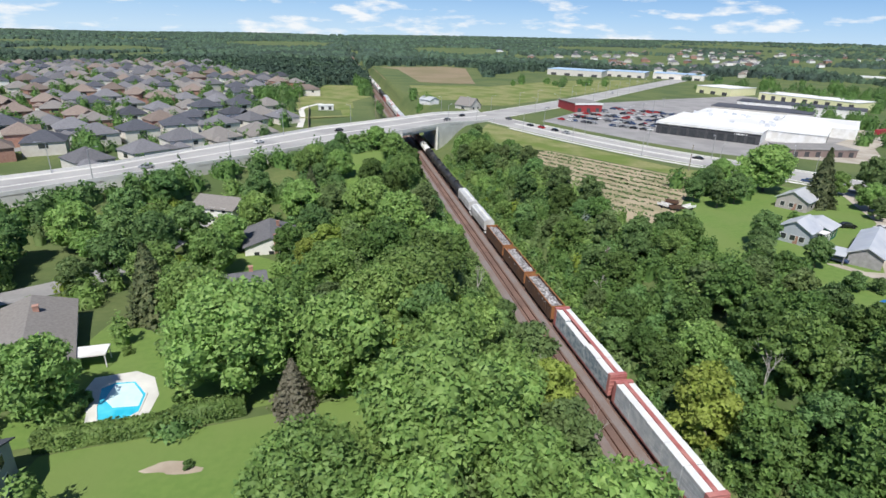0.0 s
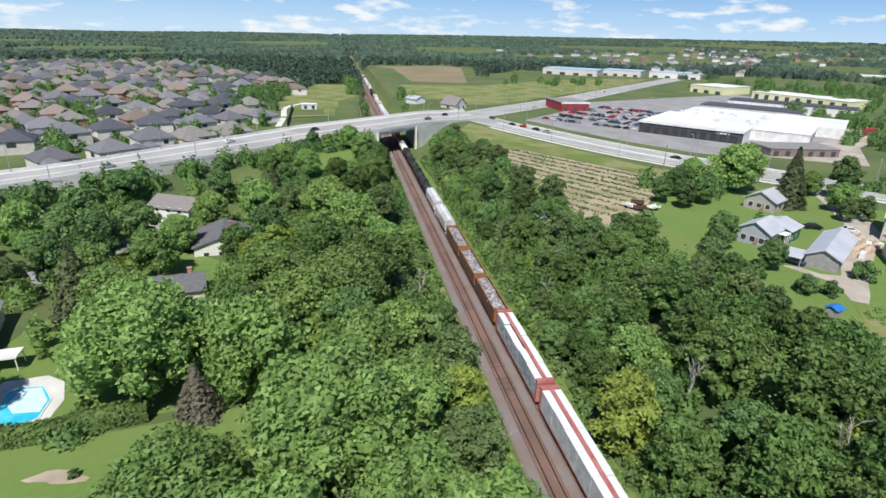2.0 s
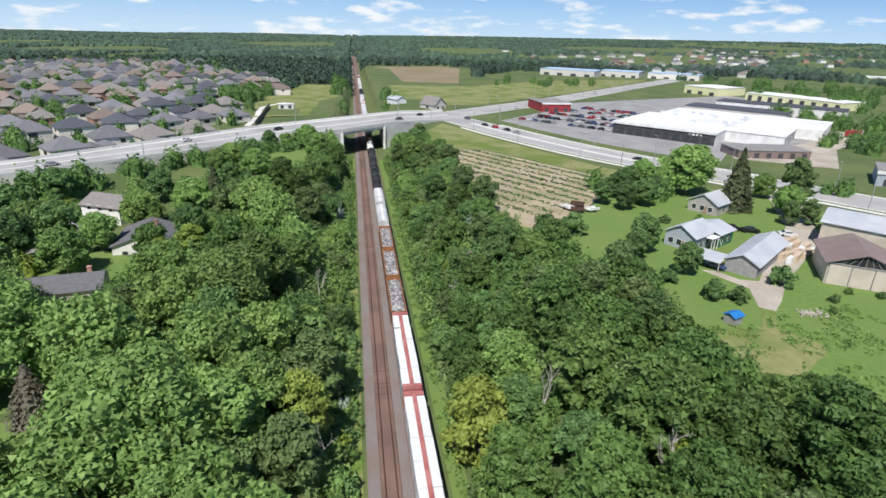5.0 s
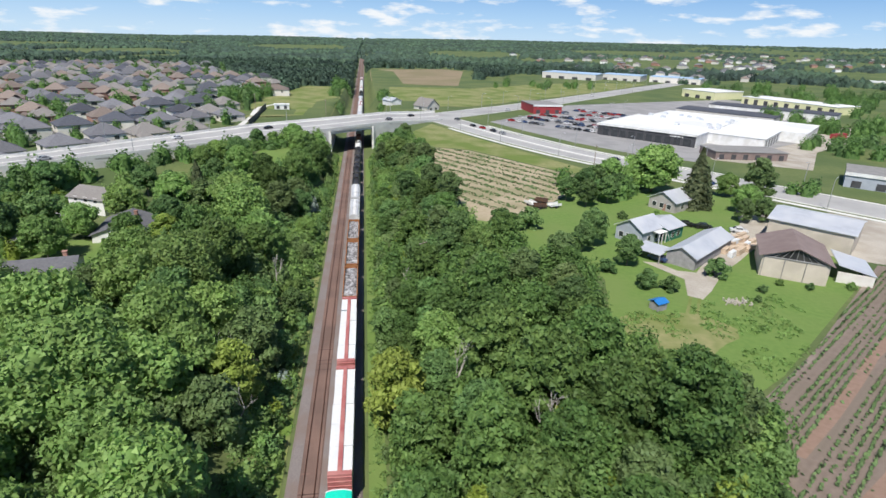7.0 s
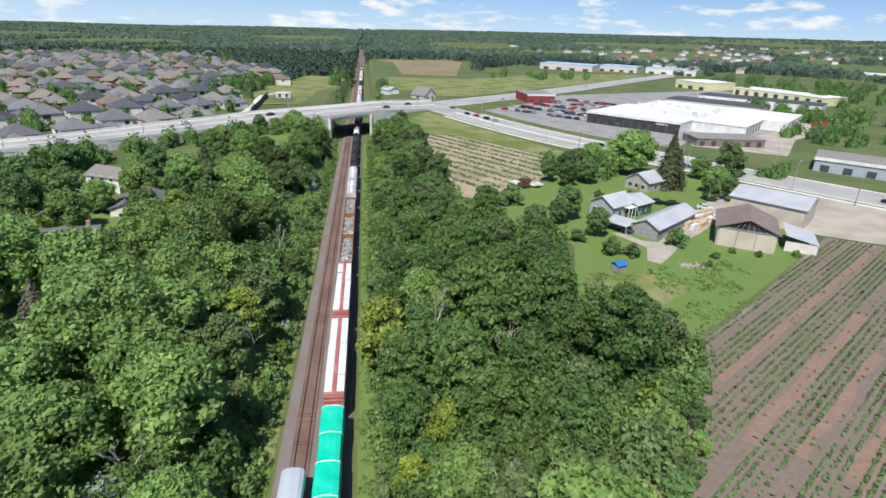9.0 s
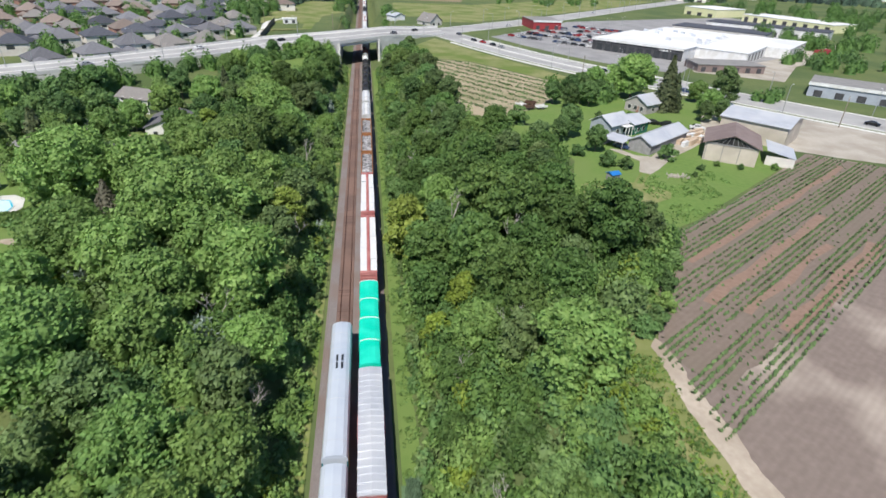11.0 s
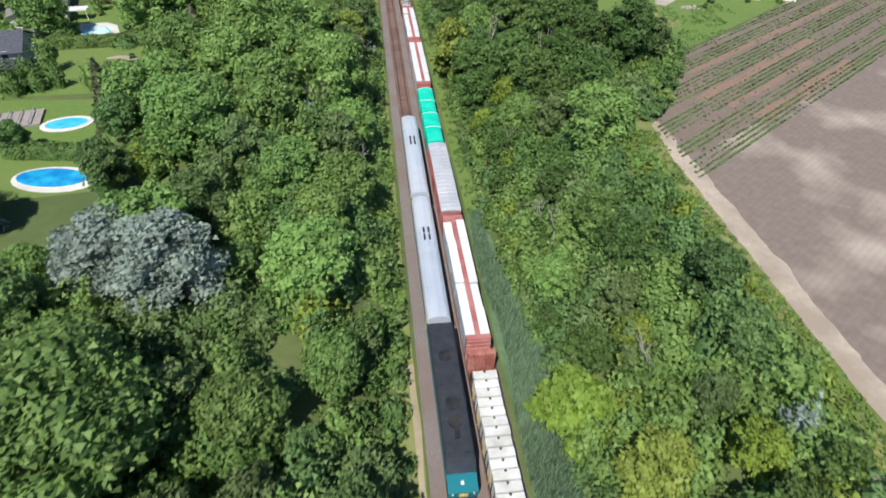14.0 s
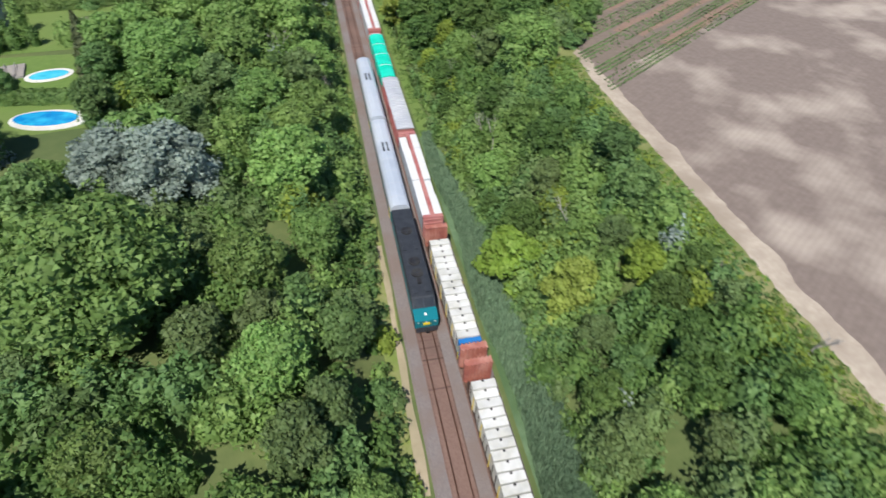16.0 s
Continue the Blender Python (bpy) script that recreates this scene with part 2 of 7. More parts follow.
M["shingle_dark"] = mat("dark_slate_shingles", (0.062, 0.066, 0.082), (0.092, 0.097, 0.115), 1.6, 0.9, 0.3, objrand=0.2)
M["shingle_taupe"] = mat("taupe_shingles", (0.20, 0.185, 0.175), (0.25, 0.235, 0.222), 2.2, 0.9, 0.3)
M["brick"] = mat("red_brown_brick", (0.32, 0.17, 0.13), (0.40, 0.24, 0.19), 1.2, 0.9, 0.2, objrand=0.25)
M["siding"] = mat("light_siding", (0.62, 0.58, 0.53), (0.70, 0.67, 0.62), 0.6, 0.75, objrand=0.15)
M["whitewall"] = mat("white_stucco", (0.78, 0.77, 0.75), (0.72, 0.71, 0.69), 0.6, 0.8)
M["beige"] = mat("beige_metal_siding", (0.54, 0.47, 0.39), (0.60, 0.53, 0.45), 0.5, 0.7, c3=(0.48, 0.42, 0.35), scale3=0.2)
M["barnroof"] = mat("brown_metal_roof", (0.21, 0.155, 0.14), (0.26, 0.20, 0.18), 0.4, 0.6)
M["barnwood"] = mat("weathered_grey_boards", (0.26, 0.25, 0.25), (0.34, 0.33, 0.33), 1.2, 0.9, 0.2)
M["bluegrey"] = mat("blue_grey_siding", (0.34, 0.37, 0.42), (0.40, 0.43, 0.48), 0.6, 0.8)
M["greige"] = mat("warm_grey_siding", (0.36, 0.33, 0.31), (0.42, 0.39, 0.37), 0.6, 0.8)
M["greensiding"] = mat("dark_green_siding", (0.03, 0.15, 0.10), (0.04, 0.18, 0.12), 0.6, 0.8)
M["whiteroof"] = mat("white_membrane_roof", (0.80, 0.80, 0.79), (0.74, 0.74, 0.73), 0.25, 0.7, 0.05, c3=(0.66, 0.66, 0.65), scale3=0.05)
M["greyroof"] = mat("grey_flat_roof", (0.22, 0.215, 0.21), (0.28, 0.27, 0.26), 0.4, 0.9)
M["darkfront"] = mat("charcoal_panels", (0.05, 0.05, 0.055), (0.08, 0.08, 0.085), 0.4, 0.6)
M["yellowwall"] = mat("pale_yellow_panels", (0.74, 0.72, 0.44), (0.70, 0.68, 0.40), 0.3, 0.7)
M["redwall"] = mat("red_panels", (0.33, 0.045, 0.05), (0.28, 0.04, 0.045), 0.5, 0.7)
M["bluemetal"] = mat("pale_blue_metal_roof", (0.36, 0.50, 0.68), (0.42, 0.55, 0.72), 0.2, 0.5)
M["glass"] = mat("dark_window_glass", (0.03, 0.035, 0.04), (0.05, 0.055, 0.06), 0.8, 0.08, spec=0.6)
M["water"] = mat("pool_water", (0.02, 0.42, 0.62), (0.05, 0.52, 0.70), 0.8, 0.06, 0.15, spec=0.5, c3=(0.10, 0.60, 0.76), scale3=0.25)
M["deepwater"] = mat("deep_pool_water", (0.005, 0.20, 0.55), (0.01, 0.28, 0.62), 0.7, 0.06, 0.15, spec=0.5, c3=(0.03, 0.45, 0.72), scale3=0.3)
M["solarcover"] = mat("pale_pool_cover", (0.52, 0.74, 0.80), (0.62, 0.80, 0.85), 0.6, 0.4, 0.1)
M["decking"] = mat("grey_deck_boards", (0.30, 0.27, 0.25), (0.37, 0.34, 0.31), 1.0, 0.9, 0.1)
M["redroof"] = mat("terracotta_roof", (0.45, 0.18, 0.12), (0.52, 0.22, 0.15), 1.0, 0.85, 0.2)
M["metalpole"] = mat("galvanised_pole", (0.45, 0.46, 0.46), (0.38, 0.39, 0.39), 1.0, 0.5, 0.0, 0.6)
M["woodpole"] = mat("wooden_pole", (0.22, 0.18, 0.14), (0.28, 0.24, 0.19), 1.0, 0.9)
def sky_mat():
    """The glowing backdrop of low sky: pale at the skyline, blue above, with fair-weather clouds."""
    m = bpy.data.materials.new("low_sky")
    m.use_nodes = True
    n, l = m.node_tree.nodes, m.node_tree.links
    n.remove(n["Principled BSDF"])
    em = n.new("ShaderNodeEmission")
    tc = n.new("ShaderNodeTexCoord")
    sep = n.new("ShaderNodeSeparateXYZ")
    l.new(tc.outputs["Object"], sep.inputs[0])
    mr = n.new("ShaderNodeMapRange")
    mr.inputs["From Min"].default_value, mr.inputs["From Max"].default_value = 30, 420
    l.new(sep.outputs["Z"], mr.inputs["Value"])
    cr = n.new("ShaderNodeValToRGB")
    cr.color_ramp.elements[0].color = (0.55, 0.73, 0.90, 1)
    cr.color_ramp.elements[1].color = (0.24, 0.46, 0.80, 1)
    e = cr.color_ramp.elements.new(0.45)
    e.color = (0.40, 0.62, 0.88, 1)
    l.new(mr.outputs["Result"], cr.inputs["Fac"])
    mp = n.new("ShaderNodeMapping")
    mp.inputs["Scale"].default_value = (0.0026, 0.0026, 0.010)
    l.new(tc.outputs["Object"], mp.inputs["Vector"])
    nz = n.new("ShaderNodeTexNoise")
    nz.inputs["Scale"].default_value = 1.0
    nz.inputs["Detail"].default_value = 7
    nz.inputs["Roughness"].default_value = 0.55
    l.new(mp.outputs[0], nz.inputs["Vector"])
    c2 = n.new("ShaderNodeMapRange")
    c2.inputs["From Min"].default_value, c2.inputs["From Max"].default_value = 0.54, 0.66
    l.new(nz.outputs["Fac"], c2.inputs["Value"])
    mx = n.new("ShaderNodeMix")
    mx.data_type = "RGBA"
    l.new(c2.outputs["Result"], mx.inputs["Factor"])
    l.new(cr.outputs["Color"], mx.inputs["A"])
    mx.inputs["B"].default_value = (0.86, 0.90, 0.94, 1)
    l.new(mx.outputs["Result"], em.inputs["Color"])
    em.inputs["Strength"].default_value = 0.85
    l.new(em.outputs[0], n["Material Output"].inputs["Surface"])
    return m


M["lowsky"] = sky_mat()
M["tyre"] = mat("tyre_rubber", (0.02, 0.02, 0.02), (0.03, 0.03, 0.03), 2.0, 0.9)
for cname, c in (("white", (0.75, 0.75, 0.75)), ("black", (0.02, 0.02, 0.022)), ("red", (0.45, 0.02, 0.02)), ("silver", (0.42, 0.43, 0.44)), ("blue", (0.05, 0.09, 0.20)), ("grey", (0.14, 0.14, 0.15))):
    M["car_" + cname] = mat(cname + "_car_paint", c, None, 0.5, 0.25, metal=0.2 if cname != "white" else 0.0, spec=0.6)


# ---- mesh tools ----
class Shape:
    """Collects vertices and faces of one mesh; T is the pose that new pieces get."""

    def __init__(self):
        self.v, self.f, self.T = [], [], Matrix()

    def add(self, verts, faces):
        o = len(self.v)
        self.v += [tuple(self.T @ Vector(p)) for p in verts]
        self.f += [tuple(i + o for i in f) for f in faces]
        return self

    def box(self, x0, x1, y0, y1, z0, z1):
        return self.add([(x, y, z) for z in (z0, z1) for y in (y0, y1) for x in (x0, x1)],
                        [(0, 2, 3, 1), (4, 5, 7, 6), (0, 1, 5, 4), (2, 6, 7, 3), (0, 4, 6, 2), (1, 3, 7, 5)])

    def prism(self, poly, z0, z1):
        n = len(poly)
        return self.add([(*p, z0) for p in poly] + [(*p, z1) for p in poly],
                        [tuple(range(n))[::-1], tuple(range(n, 2 * n))] + [(i, (i + 1) % n, n + (i + 1) % n, n + i) for i in range(n)])

    def loft(self, rings, caps=True):
        n = len(rings[0])
        v = [p for r in rings for p in r]
        f = [(k * n + i, k * n + (i + 1) % n, (k + 1) * n + (i + 1) % n, (k + 1) * n + i) for k in range(len(rings) - 1) for i in range(n)]
        if caps:
            f += [tuple(range(n))[::-1], tuple(range((len(rings) - 1) * n, len(rings) * n))]
        return self.add(v, f)

    def tube(self, a, b, r0, r1=None, n=8):
        r1 = r0 if r1 is None else r1
        a, b = Vector(a), Vector(b)
        d = (b - a).normalized()
        u = d.orthogonal().normalized()
        w = d.cross(u)
        ring = lambda c, r: [tuple(c + (u * math.cos(t) + w * math.sin(t)) * r) for t in [math.tau * i / n for i in range(n)]]
        return self.loft([ring(a, r0), ring(b, r1)])

    def gable(self, x0, x1, y0, y1, z0, h, over=0.4, thick=0.18, axis="x"):
        """A gabled roof slab; the ridge runs along axis."""
        x0, x1, y0, y1 = x0 - over, x1 + over, y0 - over, y1 + over
        if axis == "x":
            m = (y0 + y1) / 2
            prof = [(y0, z0), (m, z0 + h), (y1, z0), (y1, z0 + thick), (m, z0 + h + thick), (y0, z0 + thick)]
            rings = [[(x, p, q) for p, q in prof] for x in (x0, x1)]
        else:
            m = (x0 + x1) / 2
            prof = [(x0, z0), (m, z0 + h), (x1, z0), (x1, z0 + thick), (m, z0 + h + thick), (x0, z0 + thick)]
            rings = [[(p, y, q) for p, q in prof] for y in (y0, y1)]
        n = 6
        v = [p for r in rings for p in r]
        f = [(i, (i + 1) % n, n + (i + 1) % n, n + i) for i in range(n)]
        f += [(0, 1, 4, 5), (1, 2, 3, 4), (n, n + 5, n + 4, n + 1), (n + 1, n + 4, n + 3, n + 2)]
        return self.add(v, f)

    def hip(self, x0, x1, y0, y1, z0, h, over=0.45, thick=0.2):
        x0, x1, y0, y1 = x0 - over, x1 + over, y0 - over, y1 + over
        w, d = x1 - x0, y1 - y0
        if w >= d:
            r = [(x0 + d / 2, (y0 + y1) / 2), (x1 - d / 2, (y0 + y1) / 2)]
        else:
            r = [((x0 + x1) / 2, y0 + w / 2), ((x0 + x1) / 2, y1 - w / 2)]
        v = [(x0, y0, z0), (x1, y0, z0), (x1, y1, z0), (x0, y1, z0)]
        v += [(a, b, z0 + thick) for a, b, _ in v] + [(*r[0], z0 + h), (*r[1], z0 + h)]
        f = [(3, 2, 1, 0)] + [(i, (i + 1) % 4, 4 + (i + 1) % 4, 4 + i) for i in range(4)]
        f += ([(4, 5, 9, 8), (5, 6, 9), (6, 7, 8, 9), (7, 4, 8)] if w >= d else [(4, 5, 8), (5, 6, 9, 8), (6, 7, 9), (7, 4, 8, 9)])
        return self.add(v, f)


def make(name, s, material, parent=None, label="", smooth=False):
    me = bpy.data.meshes.new(name)
    me.from_pydata(s.v, [], s.f)
    me.materials.append(material)
    if smooth:
        me.shade_smooth()
    me.update()
    ob = new(name, me)
    if parent:
        ob.parent = parent
    if label:
        ob["label"] = label
    return ob


def part(name, s, material, parent, label="", smooth=False):
    return make(name, s, material, parent, label, smooth)


def box_part(name, dims, material, parent, label=""):
    return part(name, Shape().box(*dims), material, parent, label)


def thing(name, m, label, category, group="", kind=""):
    ob = new(name)
    ob.matrix_basis = m
    ob.empty_display_size = 0.3
    return tagged(ob, label, category, group, kind)


def raw_mesh(name, v, f, material, k=4):
    """A mesh from arrays: v (n, 3), f (m, k)."""
    me = bpy.data.meshes.new(name)
    v, f = np.asarray(v, np.float32), np.asarray(f, np.int32)
    me.vertices.add(len(v))
    me.vertices.foreach_set("co", v.ravel())
    me.loops.add(f.size)
    me.loops.foreach_set("vertex_index", f.ravel())
    me.polygons.add(len(f))
    me.polygons.foreach_set("loop_start", np.arange(0, f.size, k, dtype=np.int32))
    me.update(calc_edges=True)
    me.materials.append(material)
    return me


# ---- ground ----
TRACK_L, TRACK_R, BED = 39.3, 43.5, -9.0


def smooth(a, b, x):
    t = np.clip((x - a) / (b - a), 0, 1)
    return t * t * (3 - 2 * t)


NEAR = [(-150, 118), (-90, 158), (-64, 177), (-49, 189), (-18, 215), (6, 238), (31, 258), (55, 280), (75, 299), (92, 314)]
NEAR_X, NEAR_Y = [p[0] for p in NEAR], [p[1] for p in NEAR]


def road_level(x):
    return 2.6 - 2.45 * smooth(52, 88, x) - 1.0 * smooth(-40, -150, x)


def ground_z(x, y):
    """Height of the ground: a level plain with a railway cutting, lower gardens on one side, woods rising far off."""
    x, y = np.asarray(x, float), np.asarray(y, float)
    left = -3.6 - 3.4 * smooth(88, 128, y) + 6.8 * smooth(165, 225, y)
    far = smooth(330, 470, y)
    right = 0.0
    cut_l = smooth(34.5, 22 + 8 * far, x)
    cut_r = smooth(51 - 2 * far, 72 - 17 * far, x)
    z = np.where(x < 42, BED - 0.5 + (left - BED + 0.5) * cut_l, BED - 0.5 + (right - BED + 0.5) * cut_r)
    r = np.hypot(x, y)
    hills = smooth(1500, 4200, r) * (12 + 5 * np.sin(x / 620 + 1) * np.cos(y / 900) + 3 * np.sin(x / 260 + y / 410))
    rise = smooth(900, 2400, y) * 8.5 * smooth(60, 30, np.abs(x - 41))
    slope = 0.016 * (x - 40) * smooth(450, 1500, r)
    bank = (road_level(x) - 3.6 - z) * smooth(12, -6, x) * smooth(-30, -4, y - np.interp(x, NEAR_X, NEAR_Y)) * (y < 330)
    return z + slope + bank + hills * (1 - 0.7 * smooth(120, 20, np.abs(x - 41))) + rise


def gz(x, y):
    return float(ground_z(x, y))


def axis(fine0, fine1, step, end0, end1, grow=1.16):
    a = list(np.arange(fine0, fine1 + 0.1, step))
    s, v = step, fine1
    while v < end1:
        s *= grow
        v += s
        a.append(v)
    s, v = step, fine0
    while v > end0:
        s *= grow
        v -= s
        a.insert(0, v)
    return np.array(a)


gx, gy = axis(-80, 200, 2.5, -4300, 4300), axis(-110, 300, 3.0, -1500, 4700)
X, Y = np.meshgrid(gx, gy)
V = np.stack([X, Y, ground_z(X, Y)], -1).reshape(-1, 3)
nx, ny = len(gx), len(gy)
I = np.arange(nx * ny).reshape(ny, nx)
Fq = np.stack([I[:-1, :-1], I[:-1, 1:], I[1:, 1:], I[1:, :-1]], -1).reshape(-1, 4)
ground_me = raw_mesh("ground", V, Fq, M["ground"])
ground_me.shade_smooth()
tagged(new("ground", ground_me), "rough green grassland with a railway cutting through it", "ground", kind="structure")


def drape(name, poly, off, material, label, category, kind="structure", step=6.0):
    """A thin sheet over the ground in the outline of poly."""
    bm = bmesh.new()
    bm.faces.new([bm.verts.new((*p, 0)) for p in poly])
    for k in (0, 1):
        lo, hi = min(p[k] for p in poly), max(p[k] for p in poly)
        s = max(step, (hi - lo) / 60)
        c = lo + s
        while c < hi - 0.1:
            co, no = [0, 0, 0], [0, 0, 0]
            co[k], no[k] = c, 1
            bmesh.ops.bisect_plane(bm, geom=bm.verts[:] + bm.edges[:] + bm.faces[:], plane_co=co, plane_no=no)
            c += s
    for v in bm.verts:
        v.co.z = gz(v.co.x, v.co.y) + off
    bmesh.ops.recalc_face_normals(bm, faces=bm.faces)
    if sum(f.normal.z for f in bm.faces) < 0:
        bmesh.ops.reverse_faces(bm, faces=bm.faces)
    me = bpy.data.meshes.new(name)
    bm.to_mesh(me)
    bm.free()
    me.materials.append(material)
    return tagged(new(name, me), label, category, kind=kind)


def ribbon(pts, w0, w1):
    """Outline of a band along pts from w0 to w1 on its left."""
    L, R = [], []
    for i, p in enumerate(pts):
        a, b = Vector(pts[max(i - 1, 0)]), Vector(pts[min(i + 1, len(pts) - 1)])
        d = (b - a).normalized()
        nrm = Vector((-d.y, d.x))
        L.append(tuple(Vector(p) + nrm * w1))
        R.append(tuple(Vector(p) + nrm * w0))
    return R + L[::-1]


def blob(cx, cy, rx, ry, seed=0, n=18, rough=0.25, rot=0.0):
    rr = random.Random(seed)
    ph = [rr.uniform(0, 6.28) for _ in range(3)]
    out = []
    for i in range(n):
        t = math.tau * i / n
        k = 1 + rough * (0.5 * math.sin(2 * t + ph[0]) + 0.35 * math.sin(3 * t + ph[1]) + 0.25 * math.sin(5 * t + ph[2]))
        x, y = rx * k * math.cos(t), ry * k * math.sin(t)
        out.append((cx + x * math.cos(rot) - y * math.sin(rot), cy + x * math.sin(rot) + y * math.cos(rot)))
    return out


def inside(p, poly):
    x, y = p
    c = False
    for i in range(len(poly)):
        (x1, y1), (x2, y2) = poly[i - 1], poly[i]
        if (y1 > y) != (y2 > y) and x < (x2 - x1) * (y - y1) / (y2 - y1) + x1:
            c = not c
    return c


# ---- railway ----
Y0, Y1 = -108.0, 2600.0


def strip(name, x0, x1, top, skirt, y0, y1, material, label, category):
    """A long low bank of ballast with sloping shoulders, following the bed."""
    ys = list(np.arange(y0, 400, 8.0)) + list(np.arange(400, y1, 60.0))
    rings = []
    for y in ys:
        z = gz(42, y) + 0.5 + top
        rings.append([(x0 - skirt, y, z - 0.9), (x0, y, z), (x1, y, z), (x1 + skirt, y, z - 0.9)])
    return tagged(make(name, Shape().loft(rings), material), label, category, kind="structure")


strip("ballast_bed", 36.6, 45.9, -0.25, 1.2, Y0, Y1, M["ballast"], "grey crushed stone railway ballast bed with sloping shoulders", "ballast")
for tx in (TRACK_L, TRACK_R):
    track = thing("railway_track", pose(tx, 0, 0), "rusty railway track on brown stained sleepers and ballast", "railway track", "two tracks", "structure")
    ys = list(np.arange(Y0, 400, 8.0)) + list(np.arange(400, Y1, 60.0))
    rings = []
    for y in ys:
        z = BED + 0.0 + (gz(42, y) + 0.5 - BED)
        rings.append([(-1.45, y, z - 0.3), (-1.2, y, z - 0.12), (1.2, y, z - 0.12), (1.45, y, z - 0.3)])
    part("stained_ballast", Shape().loft(rings), M["rustbed"], track, "rust-brown ballast between the rails")
    for side in (-0.75, 0.75):
        r = Shape()
        rr = []
        for y in ys:
            z = gz(42, y) + 0.5
            rr.append([(side - 0.07, y, z - 0.12), (side - 0.04, y, z + 0.1), (side + 0.04, y, z + 0.1), (side + 0.07, y, z - 0.12)])
        part("rail", r.loft(rr), M["rail"], track, "rusty steel rail")
    rnd = random.Random(4)
    s = Shape()
    y = Y0
    while y < 330:
        hid = 0.5 + 0.5 * math.sin(y * 0.11) * math.sin(y * 0.037 + 1)
        lift = -0.175 + 0.062 * (1 - hid) + rnd.uniform(-0.02, 0.02)
        s.box(-1.3 + rnd.uniform(-0.05, 0.05), 1.3 + rnd.uniform(-0.05, 0.05), y, y + 0.24, BED - 0.3, BED + lift)
        y += 0.6
    tagged(part("sleepers", s, M["tie"], track, "half buried wooden sleepers"), kind="stuff")

drape("grass_verge", [(33.4, -108), (35.8, -108), (35.4, -60), (36.0, -40), (35.6, -10), (35.7, 60), (35.7, 160), (36.0, 255), (32.5, 255), (33.4, 100)], 0.12, M["verge"], "yellowish weedy grass verge along the ballast", "verge")
drape("stony_strip", ribbon([(35.3 + 0.12 * math.sin(q * 0.5), q) for q in np.arange(-64, -24, 2.0)], -0.6, 0.6), 0.16, M["strawsoil"], "pale stony strip with dead grass beside the ballast", "verge", step=3)
drape("grass_ditch", [(47.0, 3), (49.6, 3), (49.2, 20), (49.6, 100), (49.2, 250), (47.0, 250)], 0.10, M["lawn"], "green grass strip beside the ballast", "verge")


# ---- road, embankment and bridge ----
FAR = [(-150, 146), (-90, 183), (-74, 194), (-62, 207), (-27, 245), (-7, 268), (20, 289), (50, 314), (80, 343), (92, 354)]


def on_line(line, x):
    return float(np.interp(x, [p[0] for p in line], [p[1] for p in line]))


def road_z(x):
    return float(road_level(x))


def road_ring(x, a, b, top, depth):
    yn, yf = on_line(NEAR, x), on_line(FAR, x)
    ya, yb = yn + (yf - yn) * a, yn + (yf - yn) * b
    z = road_z(x)
    return [(x, ya, z + top - depth), (x, yb, z + top - depth), (x, yb, z + top), (x, ya, z + top)]


def road_band(name, x0, x1, a, b, top, depth, material, label="", parent=None):
    xs = list(np.arange(x0, x1, 6.0)) + [x1]
    return make(name, Shape().loft([road_ring(x, a, b, top, depth) for x in xs]), material, parent, label)


for nm, xa, xb in (("west", -150, 30.5), ("east", 51.0, 92.0)):
    tagged(road_band("embankment", xa, xb, 0.0, 1.0, -0.1, 14.0, M["concrete"]), "pale concrete retaining wall carrying the road", "retaining wall", kind="structure")
bridge = thing("road_bridge", pose(0, 0, 0), "pale concrete road bridge over two railway tracks", "bridge", kind="structure")
road_band("deck", 30.5, 51.0, 0.0, 1.0, -0.1, 0.7, M["concrete"], "", bridge)
for k in range(7):
    a = 0.02 + k * 0.155
    road_band("girder", 30.5, 51.0, a, a + 0.03, -0.8, 1.3, M["concrete"], "deep concrete girder", bridge)
for xa in (30.1, 50.6):
    ya, yb = on_line(NEAR, xa) - 0.3, on_line(FAR, xa) + 0.3
    box_part("abutment", (xa - 0.2, xa + 0.9, ya, yb, -10.5, road_z(xa) - 0.9), M["concrete"], bridge, "abutment wall")
for a, b in ((0.0, 0.014), (0.986, 1.0)):
    s = Shape().loft([road_ring(x, a, b, 1.0, 1.6) for x in np.arange(-150, 92.1, 5.5)])
    tagged(make("parapet", s, M["kerb"]), "low white concrete parapet along the road", "parapet", kind="structure")
for a, b, mt, top in ((0.02, 0.10, "kerb", 0.10), (0.10, 0.47, "asphalt", 0.0), (0.47, 0.51, "kerb", 0.14), (0.51, 0.90, "asphalt", 0.0), (0.90, 0.98, "kerb", 0.10)):
    ob = road_band("sidewalk" if mt == "kerb" else "road", -150, 92, a, b, top, 0.3, M[mt])
    tagged(ob, "pale concrete sidewalk and kerb" if mt == "kerb" else "sun-bleached grey asphalt carriageway", "sidewalk" if mt == "kerb" else "road", kind="structure")

ROAD_B = [(86, 336), (100, 300), (116, 262), (133, 228), (150, 202), (176, 170), (206, 131), (250, 76), (330, -20)]
ROAD_C = [(86, 326), (130, 365), (185, 415), (300, 530), (400, 625), (620, 830), (900, 1080)]


